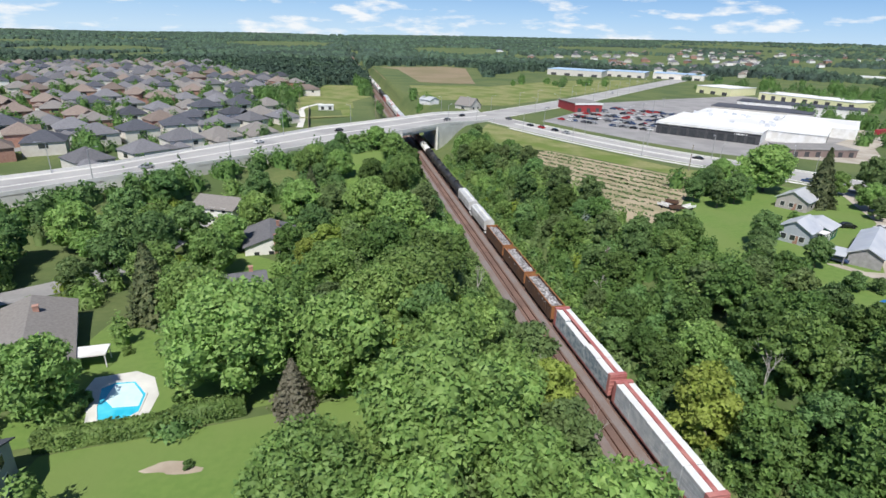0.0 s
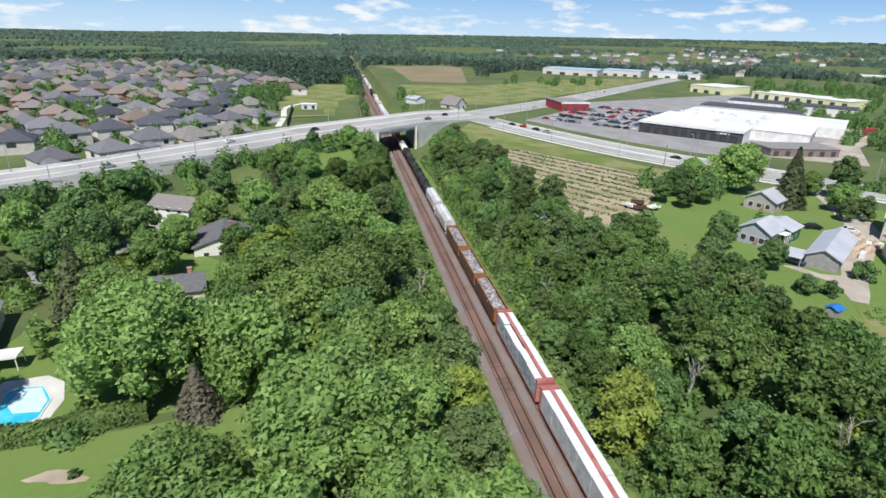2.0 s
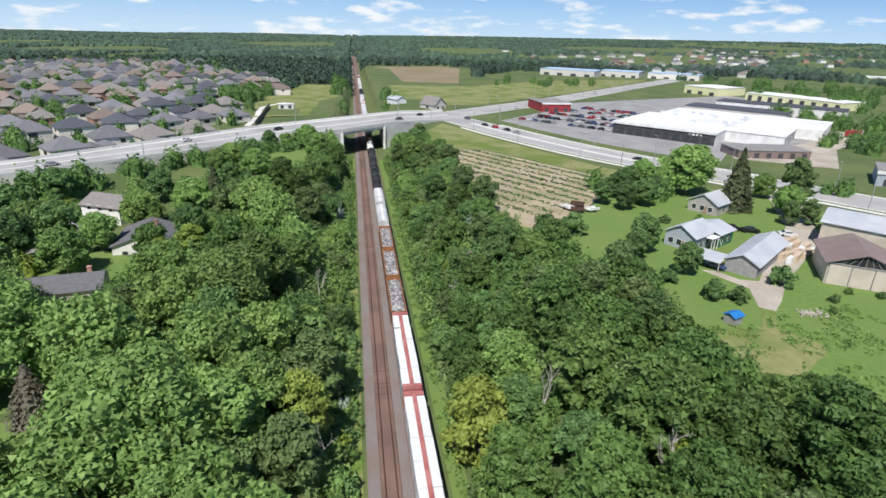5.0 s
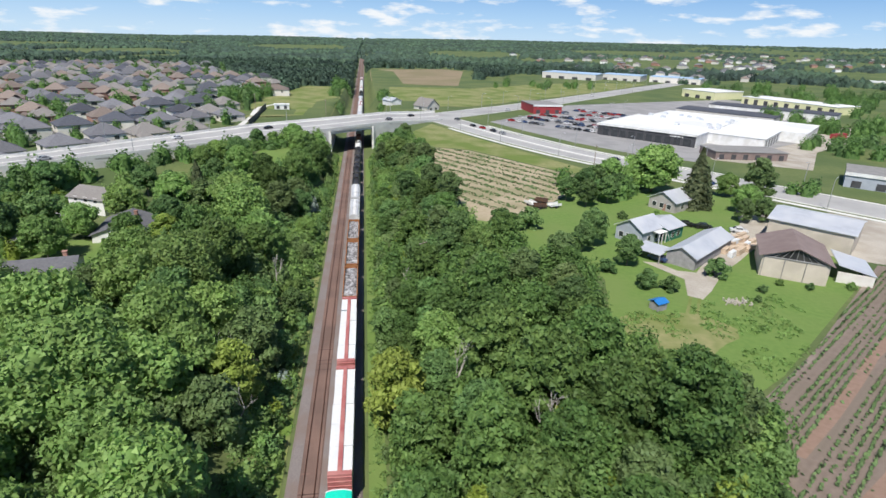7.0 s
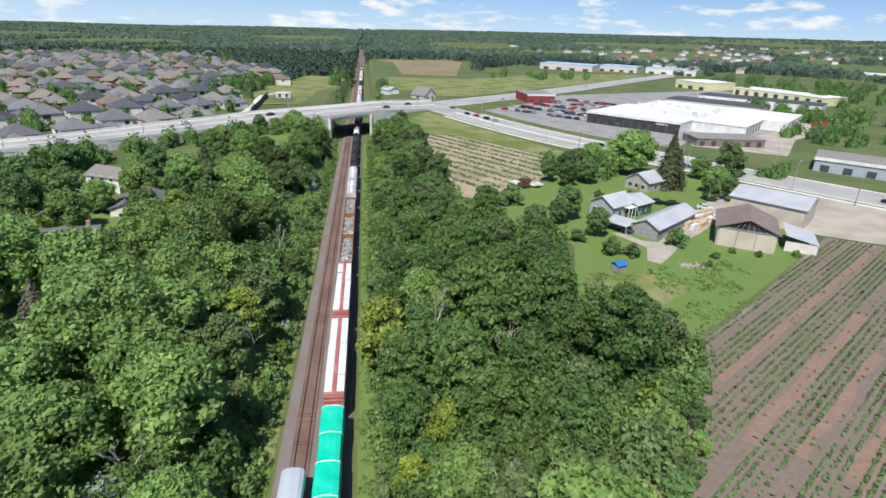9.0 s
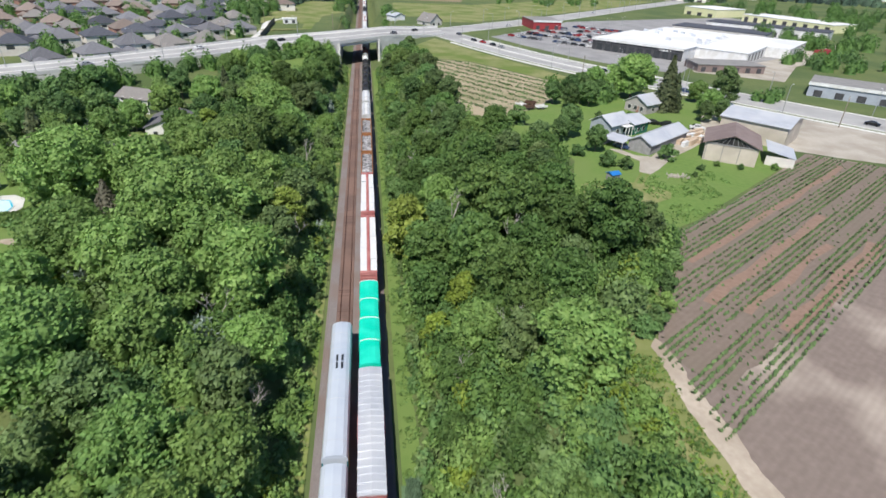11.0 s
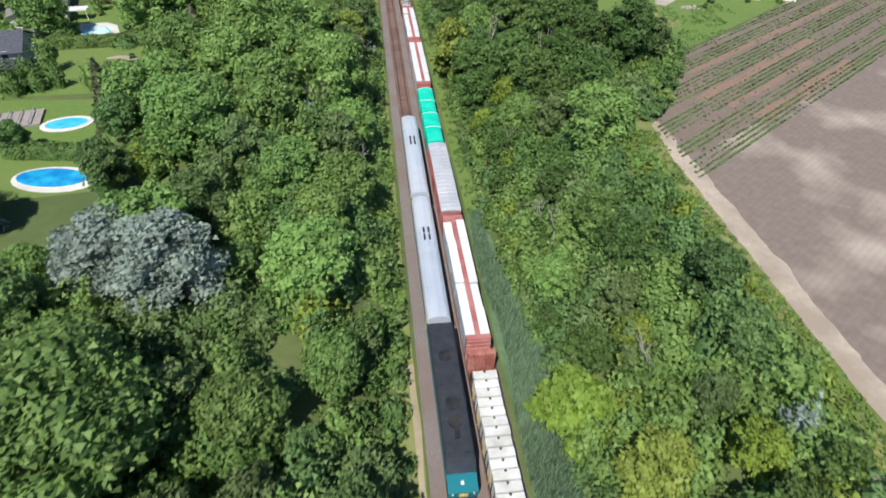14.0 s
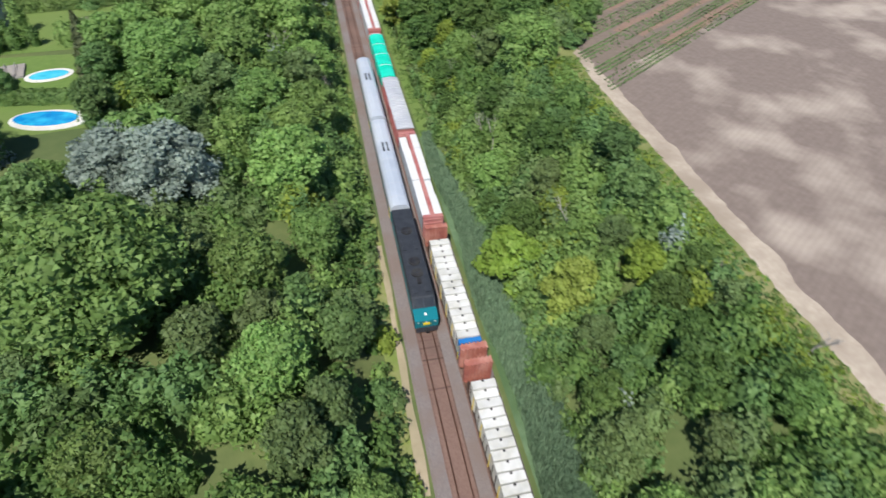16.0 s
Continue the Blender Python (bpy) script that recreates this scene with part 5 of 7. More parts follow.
def locomotive(y, L=20.7):
    car = start_car("diesel_locomotive", y, L, "dark-roofed diesel passenger locomotive with a teal nose", "locomotive", "passenger train", TRACK_L)
    side = [(0.5, 1.0), (0.35, 2.3), (1.9, 2.75), (2.9, 4.05), (L - 0.2, 4.05), (L - 0.2, 1.0)]
    ring = lambda x, k: [(x, a, 1.0 + (q - 1.0) * k) for a, q in side]
    part("body", Shape().loft([ring(-1.5, 0.96), ring(-1.35, 1.0), ring(1.35, 1.0), ring(1.5, 0.96)]), M["loco"], car, "dark grey body and roof")
    for sx in (-1.53, 1.5):
        box_part("side_stripe", (sx, sx + 0.03, 1.6, L - 0.4, 1.2, 2.6), M["coachteal"], car, "teal side panel")
    nose = [(0.42, 1.0), (0.27, 2.28), (1.86, 2.74), (1.92, 2.84), (0.2, 2.36), (0.33, 1.0)]
    part("nose", Shape().loft([[(-1.51, a, q) for a, q in nose], [(1.51, a, q) for a, q in nose]]), M["coachteal"], car, "teal nose")
    ws = [(1.95, 2.86), (2.72, 3.86), (2.66, 3.92), (1.88, 2.92)]
    for x0, x1 in ((-1.25, -0.08), (0.08, 1.25)):
        part("windscreen", Shape().loft([[(x0, a, q) for a, q in ws], [(x1, a, q) for a, q in ws]]), M["glass"], car, "dark windscreen")
    box_part("number_panel", (-0.45, 0.45, 0.18, 0.30, 1.55, 1.95), M["yellow"], car, "yellow front panel")
    for sx in (-0.12, 0.95, -1.15):
        part("headlight", Shape().tube((sx + 0.1, 0.16, 2.1), (sx + 0.1, 0.3, 2.1), 0.11, 0.11, 10), M["white"], car, "round headlight")
    box_part("pilot", (-1.35, 1.35, 0.15, 0.6, 0.25, 1.0), M["loco"], car, "snow plough pilot")
    box_part("nose_emblem", (-0.16, 0.16, 0.9, 1.5, 2.52, 2.66), M["white"], car, "white emblem plate")
    for yy in (7.0, 9.2, 15.5):
        f = part("roof_fan", Shape().tube((0, yy, 4.03), (0, yy, 4.2), 0.8, 0.78, 16), M["black"], car, "round roof fan")
        part("grille", Shape().box(-0.75, 0.75, yy - 0.04, yy + 0.04, 4.2, 4.23).box(-0.04, 0.04, yy - 0.75, yy + 0.75, 4.2, 4.23), M["loco"], f)
    for sx in (-1.1, 0.5):
        box_part("roof_box", (sx, sx + 0.6, 3.4, 4.6, 4.03, 4.22), M["loco"], car)
        box_part("roof_box", (sx, sx + 0.5, 11.5, 13.6, 4.03, 4.15), M["loco"], car, "dark roof louvre")
    box_part("exhaust", (-0.25, 0.25, 5.0, 5.9, 4.03, 4.3), M["black"], car)
    return car


locomotive(-44.0)
for i in range(2):
    coach(-44.0 + 21.4 + i * 26.6)


# ---- buildings ----
def windows(b, side, z, w, h, places, dims):
    """Framed windows on a wall of the box dims (x0, x1, y0, y1); side is one of s, n, w, e."""
    x0, x1, y0, y1 = dims
    for p in places:
        if side in "sn":
            yy = y0 - 0.06 if side == "s" else y1 - 0.02
            f = box_part("window", (x0 + p - w / 2 - 0.1, x0 + p + w / 2 + 0.1, yy, yy + 0.08, z - 0.1, z + h + 0.1), M["white"], b, "white window frame")
            yy = yy - 0.02 if side == "s" else yy + 0.08
            box_part("pane", (x0 + p - w / 2, x0 + p + w / 2, yy, yy + 0.03, z, z + h), M["glass"], f, "dark glass")
        else:
            xx = x0 - 0.06 if side == "w" else x1 - 0.02
            f = box_part("window", (xx, xx + 0.08, y0 + p - w / 2 - 0.1, y0 + p + w / 2 + 0.1, z - 0.1, z + h + 0.1), M["white"], b, "white window frame")
            xx = xx - 0.02 if side == "w" else xx + 0.08
            box_part("pane", (xx, xx + 0.03, y0 + p - w / 2, y0 + p + w / 2, z, z + h), M["glass"], f, "dark glass")


def gable_walls(w, d, h, rh, axis_):
    """Walls of a gabled block with their gables."""
    s = Shape()
    if axis_ == "x":
        s.loft([[(x, -d / 2, 0), (x, d / 2, 0), (x, d / 2, h), (x, 0, h + rh * 0.97), (x, -d / 2, h)] for x in (-w / 2, w / 2)])
    else:
        s.loft([[(-w / 2, y, 0), (w / 2, y, 0), (w / 2, y, h), (0, y, h + rh * 0.97), (-w / 2, y, h)] for y in (-d / 2, d / 2)])
    return s


def house(x, y, z, rot, w, d, h, rh, wall, roof, label, axis_="x", hip=False, chimney=None, win=True, category="house", name="house", over=0.5):
    b = thing(name, pose(x, y, z, 0, 0, rot), label, category)
    if hip:
        part("wall", Shape().box(-w / 2, w / 2, -d / 2, d / 2, -1.0, h), wall, b)
        part("roof", Shape().hip(-w / 2, w / 2, -d / 2, d / 2, h - 0.05, rh), roof, b)
    else:
        s = gable_walls(w, d, h, rh, axis_)
        s.box(-w / 2 + 0.01, w / 2 - 0.01, -d / 2 + 0.01, d / 2 - 0.01, -1.0, 0.02)
        part("wall", s, wall, b)
        part("roof", Shape().gable(-w / 2, w / 2, -d / 2, d / 2, h - 0.02, rh, axis=axis_, over=over), roof, b)
    if win == "few":
        for p_ in (0.3, 0.72):
            box_part("window", (w * (p_ - 0.5) - 0.8, w * (p_ - 0.5) + 0.8, -d / 2 - 0.06, -d / 2 + 0.02, h - 2.0, h - 0.6), M["glass"], b, "dark window")
        box_part("window", (-w / 2 - 0.06, -w / 2 + 0.02, -1.2, 1.2, h - 2.0, h - 0.6), M["glass"], b, "dark window")
        box_part("window", (w / 2 - 0.02, w / 2 + 0.06, -1.2, 1.2, h - 2.0, h - 0.6), M["glass"], b, "dark window")
    elif win:
        dm = (-w / 2, w / 2, -d / 2, d / 2)
        for zz in ([0.9] if h < 4 else [0.9, 3.6]):
            windows(b, "s", zz, 1.2, 1.3, [w * 0.22, w * 0.5, w * 0.78], dm)
            windows(b, "n", zz, 1.2, 1.3, [w * 0.3, w * 0.7], dm)
            windows(b, "w", zz, 1.1, 1.3, [d * 0.35, d * 0.7], dm)
            windows(b, "e", zz, 1.1, 1.3, [d * 0.35, d * 0.7], dm)
        box_part("door", (w * 0.1 - 0.5, w * 0.1 + 0.5, -d / 2 - 0.05, -d / 2 + 0.02, 0.1, 2.15), M["brick"], b, "door")
    for c in chimney or []:
        part("chimney", Shape().box(c[0] - 0.4, c[0] + 0.4, c[1] - 0.4, c[1] + 0.4, h * 0.3, h + rh + 0.7).box(c[0] - 0.48, c[0] + 0.48, c[1] - 0.48, c[1] + 0.48, h + rh + 0.7, h + rh + 0.85), M["brick"], b, "brick chimney")
    return b


# houses in the gardens
house(-49.0, 87, -4.0, 20, 12, 22, 3.0, 2.2, M["whitewall"], M["shingle_taupe"], "low bungalow with a taupe shingle roof", "y", chimney=[(1, 5)])
house(-17.5, 141, -8.3, 6, 12.5, 15, 3.4, 2.4, M["whitewall"], M["shingle_grey"], "white bungalow with a grey gabled shingle roof", "y", chimney=[(1.2, -7.6), (2, 3)])
house(-33, 163, -6.8, -24, 13, 10, 4.5, 2.4, M["whitewall"], M["shingle_taupe"], "white two-storey house with a taupe roof", "x")
house(-22.0, 109, -6.6, 12, 13, 9, 3.2, 1.9, M["siding"], M["shingle_grey"], "bungalow with a grey shingle roof among trees", "x", chimney=[(4, 1.5)])
hz = house(-43.5, 52.5, -3.6, 10, 13, 10, 4.6, 2.6, M["bluegrey"], M["shingle_dark"], "house with a dark slate shingle roof", "x")
part("extension", Shape().box(-5.5, 5.5, -9.5, -5.0, -1, 3.0), M["whitewall"], hz, "white single-storey wing")
part("extension_roof", Shape().hip(-5.5, 5.5, -9.5, -5.1, 2.98, 1.5), M["shingle_dark"], hz, "dark slate shingle roof")
house(-47, 37, -3.6, 10, 12, 9, 3.0, 2.0, M["siding"], M["shingle_grey"], "bungalow with a grey shingle roof", "x")
sh = thing("patio_cover", pose(-39, 40.5, -3.6, 0, 0, 8), "terracotta red patio roof on posts", "patio cover")
part("roof", Shape().loft([[(-2.6, y_, 2.5), (2.6, y_, 2.1), (2.6, y_, 2.25), (-2.6, y_, 2.65)] for y_ in (-1.8, 1.8)]), M["redroof"], sh, "terracotta red sheet roof")
for px_, py_ in ((-2.4, -1.6), (2.4, -1.6), (-2.4, 1.6), (2.4, 1.6)):
    box_part("post", (px_ - 0.07, px_ + 0.07, py_ - 0.07, py_ + 0.07, 0, 2.3), M["whitewall"], sh)
sh = thing("garden_shelter", pose(-38.2, 81.5, -3.6, 0, 0, 6), "white flat-roofed garden shelter on posts by the pool", "shelter")
part("roof", Shape().box(-2.4, 2.4, -1.6, 1.6, 2.3, 2.5), M["white"], sh, "white flat roof")
for px_, py_ in ((-2.2, -1.4), (2.2, -1.4), (-2.2, 1.4), (2.2, 1.4)):
    box_part("post", (px_ - 0.07, px_ + 0.07, py_ - 0.07, py_ + 0.07, 0, 2.3), M["whitewall"], sh)


def pool(name, outline, z, water, label, deckpoly, cover=None):
    p = thing(name, pose(0, 0, z), label, "swimming pool")
    part("deck", Shape().prism(deckpoly, -0.5, 0.14), M["concrete"], p, "pale paved pool surround")
    part("water", Shape().prism(outline, 0.0, 0.16), water, p, "clear blue water")
    if cover:
        part("cover", Shape().prism(cover, 0.1, 0.19), M["solarcover"], p, "pale floating pool cover")
    n = len(outline)
    c = Vector((sum(q[0] for q in outline) / n, sum(q[1] for q in outline) / n))
    ring_at = lambda m, z_: [(*(c + (Vector(q) - c) * m), z_) for q in outline]
    s = Shape().loft([ring_at(1.06, 0.1), ring_at(1.06, 0.24), ring_at(1.0, 0.24), ring_at(1.0, 0.1)], caps=False)
    part("coping", s, M["kerb"], p, "white coping edge")
    return p


pool("swimming_pool", [(-34.6, 74.4), (-33.2, 75.6), (-30.4, 75.6), (-28.0, 72.2), (-27.8, 68.2), (-29.2, 66.8), (-32.4, 66.6), (-33.6, 70)], -3.6, M["water"], "angular swimming pool with bright blue water and pale cover",
     [(-37, 72), (-36.5, 77.5), (-31, 78.5), (-28, 76.5), (-26.2, 72), (-26.4, 66), (-33.6, 65.2), (-34.6, 69)], [(-33.0, 75.3), (-30.5, 75.3), (-28.3, 72.0), (-28.2, 69.5), (-31.5, 69.6), (-33.2, 71.6)])
ov = lambda cx, cy, rx, ry, rot: [(cx + rx * math.cos(t) * math.cos(rot) - ry * math.sin(t) * math.sin(rot), cy + rx * math.cos(t) * math.sin(rot) + ry * math.sin(t) * math.cos(rot)) for t in [math.tau * i / 20 for i in range(20)]]
pool("swimming_pool", ov(-17.4, 10.0, 5.4, 2.6, -0.15), -3.6, M["deepwater"], "oval swimming pool with deep blue water", ov(-16.8, 9.6, 6.6, 3.5, -0.15))
pool("swimming_pool", ov(-21.6, 27.4, 3.4, 2.0, 0.2), -3.6, M["water"], "kidney-shaped swimming pool with a white surround", ov(-21.6, 27.4, 4.3, 2.8, 0.2))
dk = thing("timber_deck", pose(-30.5, 29, -3.6, 0, 0, 14), "grey weathered timber garden deck", "deck")
box_part("frame", (-4, 4, -3, 3, 0, 0.42), M["barnwood"], dk)
for i in range(14):
    box_part("deck_board", (-4.05, 4.05, -3 + i * 0.43, -3 + i * 0.43 + 0.38, 0.42, 0.47), M["decking"], dk)
for i in range(4):
    box_part("rail", (-3 + i * 1.8, -2.85 + i * 1.8, -3, 2.6, 0.9, 1.0), M["barnwood"], dk, "pergola beam")
    for yy in (-2.9, 2.5):
        box_part("post", (-3 + i * 1.8, -2.85 + i * 1.8, yy, yy + 0.12, 0.4, 0.95), M["barnwood"], dk)


def hedge(x, y, L, w, h, rot, label="dense clipped green hedge"):
    rng = np.random.default_rng(int(abs(x * 7 + y)))
    n = int(L * (w + 2 * h) * 18)
    t = rng.uniform(-0.5, 0.5, n) * L
    f = rng.uniform(0, 1, n)
    per = f * (w + 2 * h)
    px_ = np.where(per < h, -w / 2, np.where(per > h + w, w / 2, per - h - w / 2))
    pz_ = np.where(per < h, per, np.where(per > h + w, 2 * h + w - per, h + 0.15 * np.sin(t * 1.7)))
    P = np.stack([t, px_ * (1 + 0.12 * np.sin(t * 1.1)), pz_], 1)
    N = np.stack([0 * t, np.sign(px_) * (np.abs(px_) > w / 2 - 0.01), 0.5 + 0 * t], 1)
    v, fc = cards(P, N, 0.26, rng)
    core = np.array([(a * L / 2, b * (w / 2 - 0.12), c) for c in (0, h - 0.12) for a, b in ((-1, -1), (1, -1), (1, 1), (-1, 1))])
    fc2 = split([(0, 1, 5, 4), (1, 2, 6, 5), (2, 3, 7, 6), (3, 0, 4, 7), (4, 5, 6, 7)])
    ob = new("hedge", raw_mesh("hedge", np.concatenate([v, core]), np.concatenate([fc, fc2 + len(v)]), M["hedge"], 3))
    ob.matrix_basis = pose(x, y, gz(x, y), 0, 0, rot)
    return tagged(ob, label, "hedge")


hedge(-30, 63.2, 16, 2.0, 2.4, 6)
hedge(-18, 65.5, 9, 2.2, 2.6, 10)
hedge(-20, 16.2, 14, 2.0, 2.4, -6, "dark green clipped hedge between gardens")
hedge(-36, 68, 8, 1.4, 1.8, 80)

# farm buildings
house(138.6, 138.6, 0, -60, 8.5, 11, 3.0, 2.6, M["greige"], M["galv"], "small grey gabled cottage with a white metal roof", "y")
house(115.0, 112.0, 0, -60, 7.4, 9, 3.4, 2.4, M["bluegrey"], M["galv"], "pale blue-grey farmhouse with a metal roof", "y")
house(122.0, 114.6, 0, -60, 8.5, 7, 3.2, 1.5, M["greensiding"], M["galv"], "dark green farmhouse wing with a white metal roof", "y")
ld = thing("timber_stair", pose(118.6, 108.6, 0, 0, 0, 30), "white timber porch frame against the farmhouse", "porch")
for px_ in (-1.5, 0, 1.5):
    box_part("post", (px_ - 0.08, px_ + 0.08, -1, -0.84, 0, 3.2), M["whitewall"], ld)
box_part("landing", (-1.7, 1.7, -1.1, 1, 3.0, 3.15), M["whitewall"], ld)
for k in range(8):
    box_part("tread", (1.7 + k * 0.28, 2.0 + k * 0.28, -1, 0, 2.8 - k * 0.36, 2.86 - k * 0.36), M["whitewall"], ld)
house(124.4, 100.3, 0, 37, 21.5, 6.4, 2.7, 1.9, M["barnwood"], M["galv"], "long weathered grey shed with a galvanised roof", "x", win=False, category="shed", name="shed")
ln = thing("lean_to", pose(113.2, 98.4, -0.5, 0, 0, 37), "open lean-to with a metal roof on the shed", "lean-to")
part("roof", Shape().loft([[(-3.4, y_, 2.7), (2.0, y_, 3.2), (2.0, y_, 3.35), (-3.4, y_, 2.85)] for y_ in (-1.8, 4.6)]), M["galv"], ln)
for px_, py_ in ((-3.2, -1.6), (-3.2, 4.4), (1.6, 4.4)):
    box_part("post", (px_ - 0.1, px_ + 0.1, py_ - 0.1, py_ + 0.1, 0, 2.8), M["barnwood"], ln)
part("back_wall", Shape().box(-3.3, 1.8, 4.4, 4.55, 0, 2.8), M["barnwood"], ln)

BARN_ROT = -33.0
bn = house(140.2, 91.0, 0, BARN_ROT, 12.5, 14, 4.6, 2.7, M["beige"], M["barnroof"], "beige barn with a brown metal roof and open gable", "y", win=False, category="barn", name="barn", over=0.7)
for i in range(3):
    box_part("sliding_door", (-5.9 + i * 3.95, -5.9 + i * 3.95 + 3.8, -7.12, -7.02, 0.05, 4.3), M["beige"], bn, "tall beige sliding door panel")
    box_part("door_post", (-5.98 + i * 3.95, -5.85 + i * 3.95, -7.18, -7.03, 0, 4.5), M["greyroof"], bn)
s = Shape()
for i in range(9):
    a = -5.6 + i * 1.4
    s.tube((a, -7.2, 4.7), (a * 0.5, -7.2, 4.7 + 2.6 * (1 - abs(a * 0.5) / 6.25) - 0.2), 0.06, 0.06, 5)
s.box(-6.2, 6.2, -7.25, -7.1, 4.55, 4.75)
part("gable_truss", s, M["barnwood"], bn, "exposed timber gable truss")
# black sheet on the closed gable wall, painting the shade of an open loft
part("gable_opening", Shape().loft([[(-5.8, yy, 4.7), (5.8, yy, 4.7), (0, yy, 7.1)] for yy in (-7.06, -7.03)]), M["black"], bn, "black sheet for the shade inside the open gable")
house(159.8, 107.5, 0, -50, 18, 16, 6.0, 1.7, M["beige"], M["galv"], "long beige farm building with a white low roof", "x", win=False, category="barn", name="barn")
l2 = thing("lean_to", pose(151.0, 85.8, -0.2, 0, 0, -33), "open lean-to with a pale weathered metal roof", "lean-to")
part("roof", Shape().loft([[(-3.5, y_, 4.0), (3.5, y_, 2.6), (3.5, y_, 2.75), (-3.5, y_, 4.15)] for y_ in (-4.5, 6.5)]), M["galv"], l2)
part("wall", Shape().box(-3.3, 3.3, -4.4, -4.2, 0, 2.6).box(3.1, 3.3, -4.2, 6.2, 0, 2.6), M["siding"], l2)

lg = random.Random(5)
for k in range(26):
    lb = thing("lumber_stack", pose(132.0 + (k % 6) * 2.1 + lg.uniform(-0.4, 0.4), 99.0 + (k // 6) * 2.3 + (k % 6) * 1.1, gz(133, 100), 0, 0, 30 + lg.uniform(-12, 12)), "stack of pale sawn boards on the gravel", "lumber stack", "lumber stacks by the shed")
    part("board_pack", Shape().box(-1.6, 1.6, -0.55, 0.55, 0.15, 0.55).box(-1.55, 1.6, -0.5, 0.55, 0.58, 0.95 + lg.uniform(0, 0.6)), M["board" if k % 5 else "wrap"], lb)
    part("bearer", Shape().box(-1.0, -0.8, -0.6, 0.6, 0, 0.15).box(0.8, 1.0, -0.6, 0.6, 0, 0.15), M["barnwood"], lb)
tc = thing("covered_crate", pose(100.6, 74.6, gz(100, 74), 0, 0, 20), "wooden crate with a blue tarpaulin top", "crate")
part("crate", Shape().box(-1.2, 1.2, -1.0, 1.0, 0, 1.6), M["barnwood"], tc)
part("tarpaulin", Shape().gable(-1.2, 1.2, -1.0, 1.0, 1.55, 0.5, over=0.25, thick=0.08), M["blue"], tc, "blue tarpaulin")
rb = random.Random(3)
s = Shape()
for k in range(70):
    s.T = Matrix.Translation((117.5 + rb.gauss(0, 1.3), 76 + rb.gauss(0, 0.8), 0.15 + rb.uniform(0, 0.25))) @ Euler((rb.uniform(0, 3), rb.uniform(0, 3), rb.uniform(0, 3))).to_matrix().to_4x4()
    a = rb.uniform(0.1, 0.26)
    s.box(-a, a, -a * 0.7, a * 0.7, -a * 0.5, a * 0.5)
tagged(make("rubble_heap", s, M["gravel"]), "heap of pale stones and rubble on grass", "rubble", kind="stuff")

# shops and halls beyond the road
FX, FY = Vector((0.68, -0.73)).normalized(), Vector((0.73, 0.68)).normalized()
SROT = math.degrees(math.atan2(FX.y, FX.x))
st = thing("store", pose(170, 272, 0, 0, 0, SROT), "large white-roofed store with a charcoal front", "store")
part("front_block", Shape().box(0, 50, 0, 58, -0.5, 5.6), M["darkfront"], st, "charcoal panelled front")
part("roof", Shape().box(-0.4, 50.4, -0.4, 58.4, 5.6, 5.95), M["whiteroof"], st, "white flat roof")
part("parapet", Shape().box(-0.5, 50.5, -0.55, -0.3, 5.2, 6.3).box(-0.5, -0.3, -0.3, 58, 5.2, 6.3), M["white"], st, "white parapet trim")
for i in range(10):
    box_part("shop_window", (3 + i * 4.6, 6.6 + i * 4.6, -0.12, 0.02, 0.3, 3.6), M["glass"], st, "dark shop window")
    box_part("pilaster", (1.6 + i * 4.6, 2.1 + i * 4.6, -0.25, 0.02, 0, 5.2), M["darkfront"], st)
for i in range(4):
    box_part("sign_bar", (38 + i * 1.6, 39.2 + i * 1.6, -0.2, 0, 3.9, 4.6), M["white"], st, "plain white sign bar")
box_part("side_wall", (50, 50.15, 0.2, 57.8, -0.4, 5.5), M["white"], st, "white side wall")
part("east_block", Shape().box(50.2, 76, 20, 60, -0.5, 5.2).box(50.2, 88, 60, 106, -0.5, 5.1), M["white"], st, "white rear block")
part("east_roof", Shape().box(50.2, 76.3, 19.7, 60, 5.2, 5.5).box(50.2, 88.3, 60, 106.3, 5.1, 5.45), M["whiteroof"], st, "white flat roof")
part("rear_block", Shape().box(4, 50, 58.4, 100, -0.5, 5.4), M["white"], st, "white rear block")
part("rear_roof", Shape().box(4, 50.1, 58.5, 100.3, 5.4, 5.7), M["whiteroof"], st, "white flat roof")
for i in range(5):
    box_part("loading_door", (76, 76.1, 23 + i * 7, 26 + i * 7, 0.2, 4.2), M["greyroof"], st, "grey loading door")
ru = random.Random(6)
for i in range(14):
    a, b = ru.uniform(4, 58), ru.uniform(6, 90)
    zt = 5.95 if a < 49 and b < 57 else 5.6
    part("roof_unit", Shape().box(a, a + 2.4, b, b + 1.8, zt - 0.1, zt + 1.2).box(a + 0.3, a + 1.0, b + 0.3, b + 1.4, zt + 1.2, zt + 1.45), M["galv"], st, "grey rooftop unit")


def block(name, x, y, rot, w, d, h, wall, roof, label, category, doors=0, dh=3.2, trim=None):
    b = thing(name, pose(x, y, 0, 0, 0, rot), label, category)
    part("wall", Shape().box(0, w, 0, d, -0.5, h), wall, b)
    part("roof", Shape().box(-0.3, w + 0.3, -0.3, d + 0.3, h, h + 0.35), roof, b)
    for i in range(doors):
        box_part("door", (w * (i + 0.3) / doors, w * (i + 0.7) / doors, -0.1, 0.02, 0.2, dh), M["darkfront"], b, "dark door opening")
    if trim:
        box_part("trim", (-0.35, w + 0.35, -0.4, -0.25, h - 0.7, h + 0.5), trim, b)
    return b


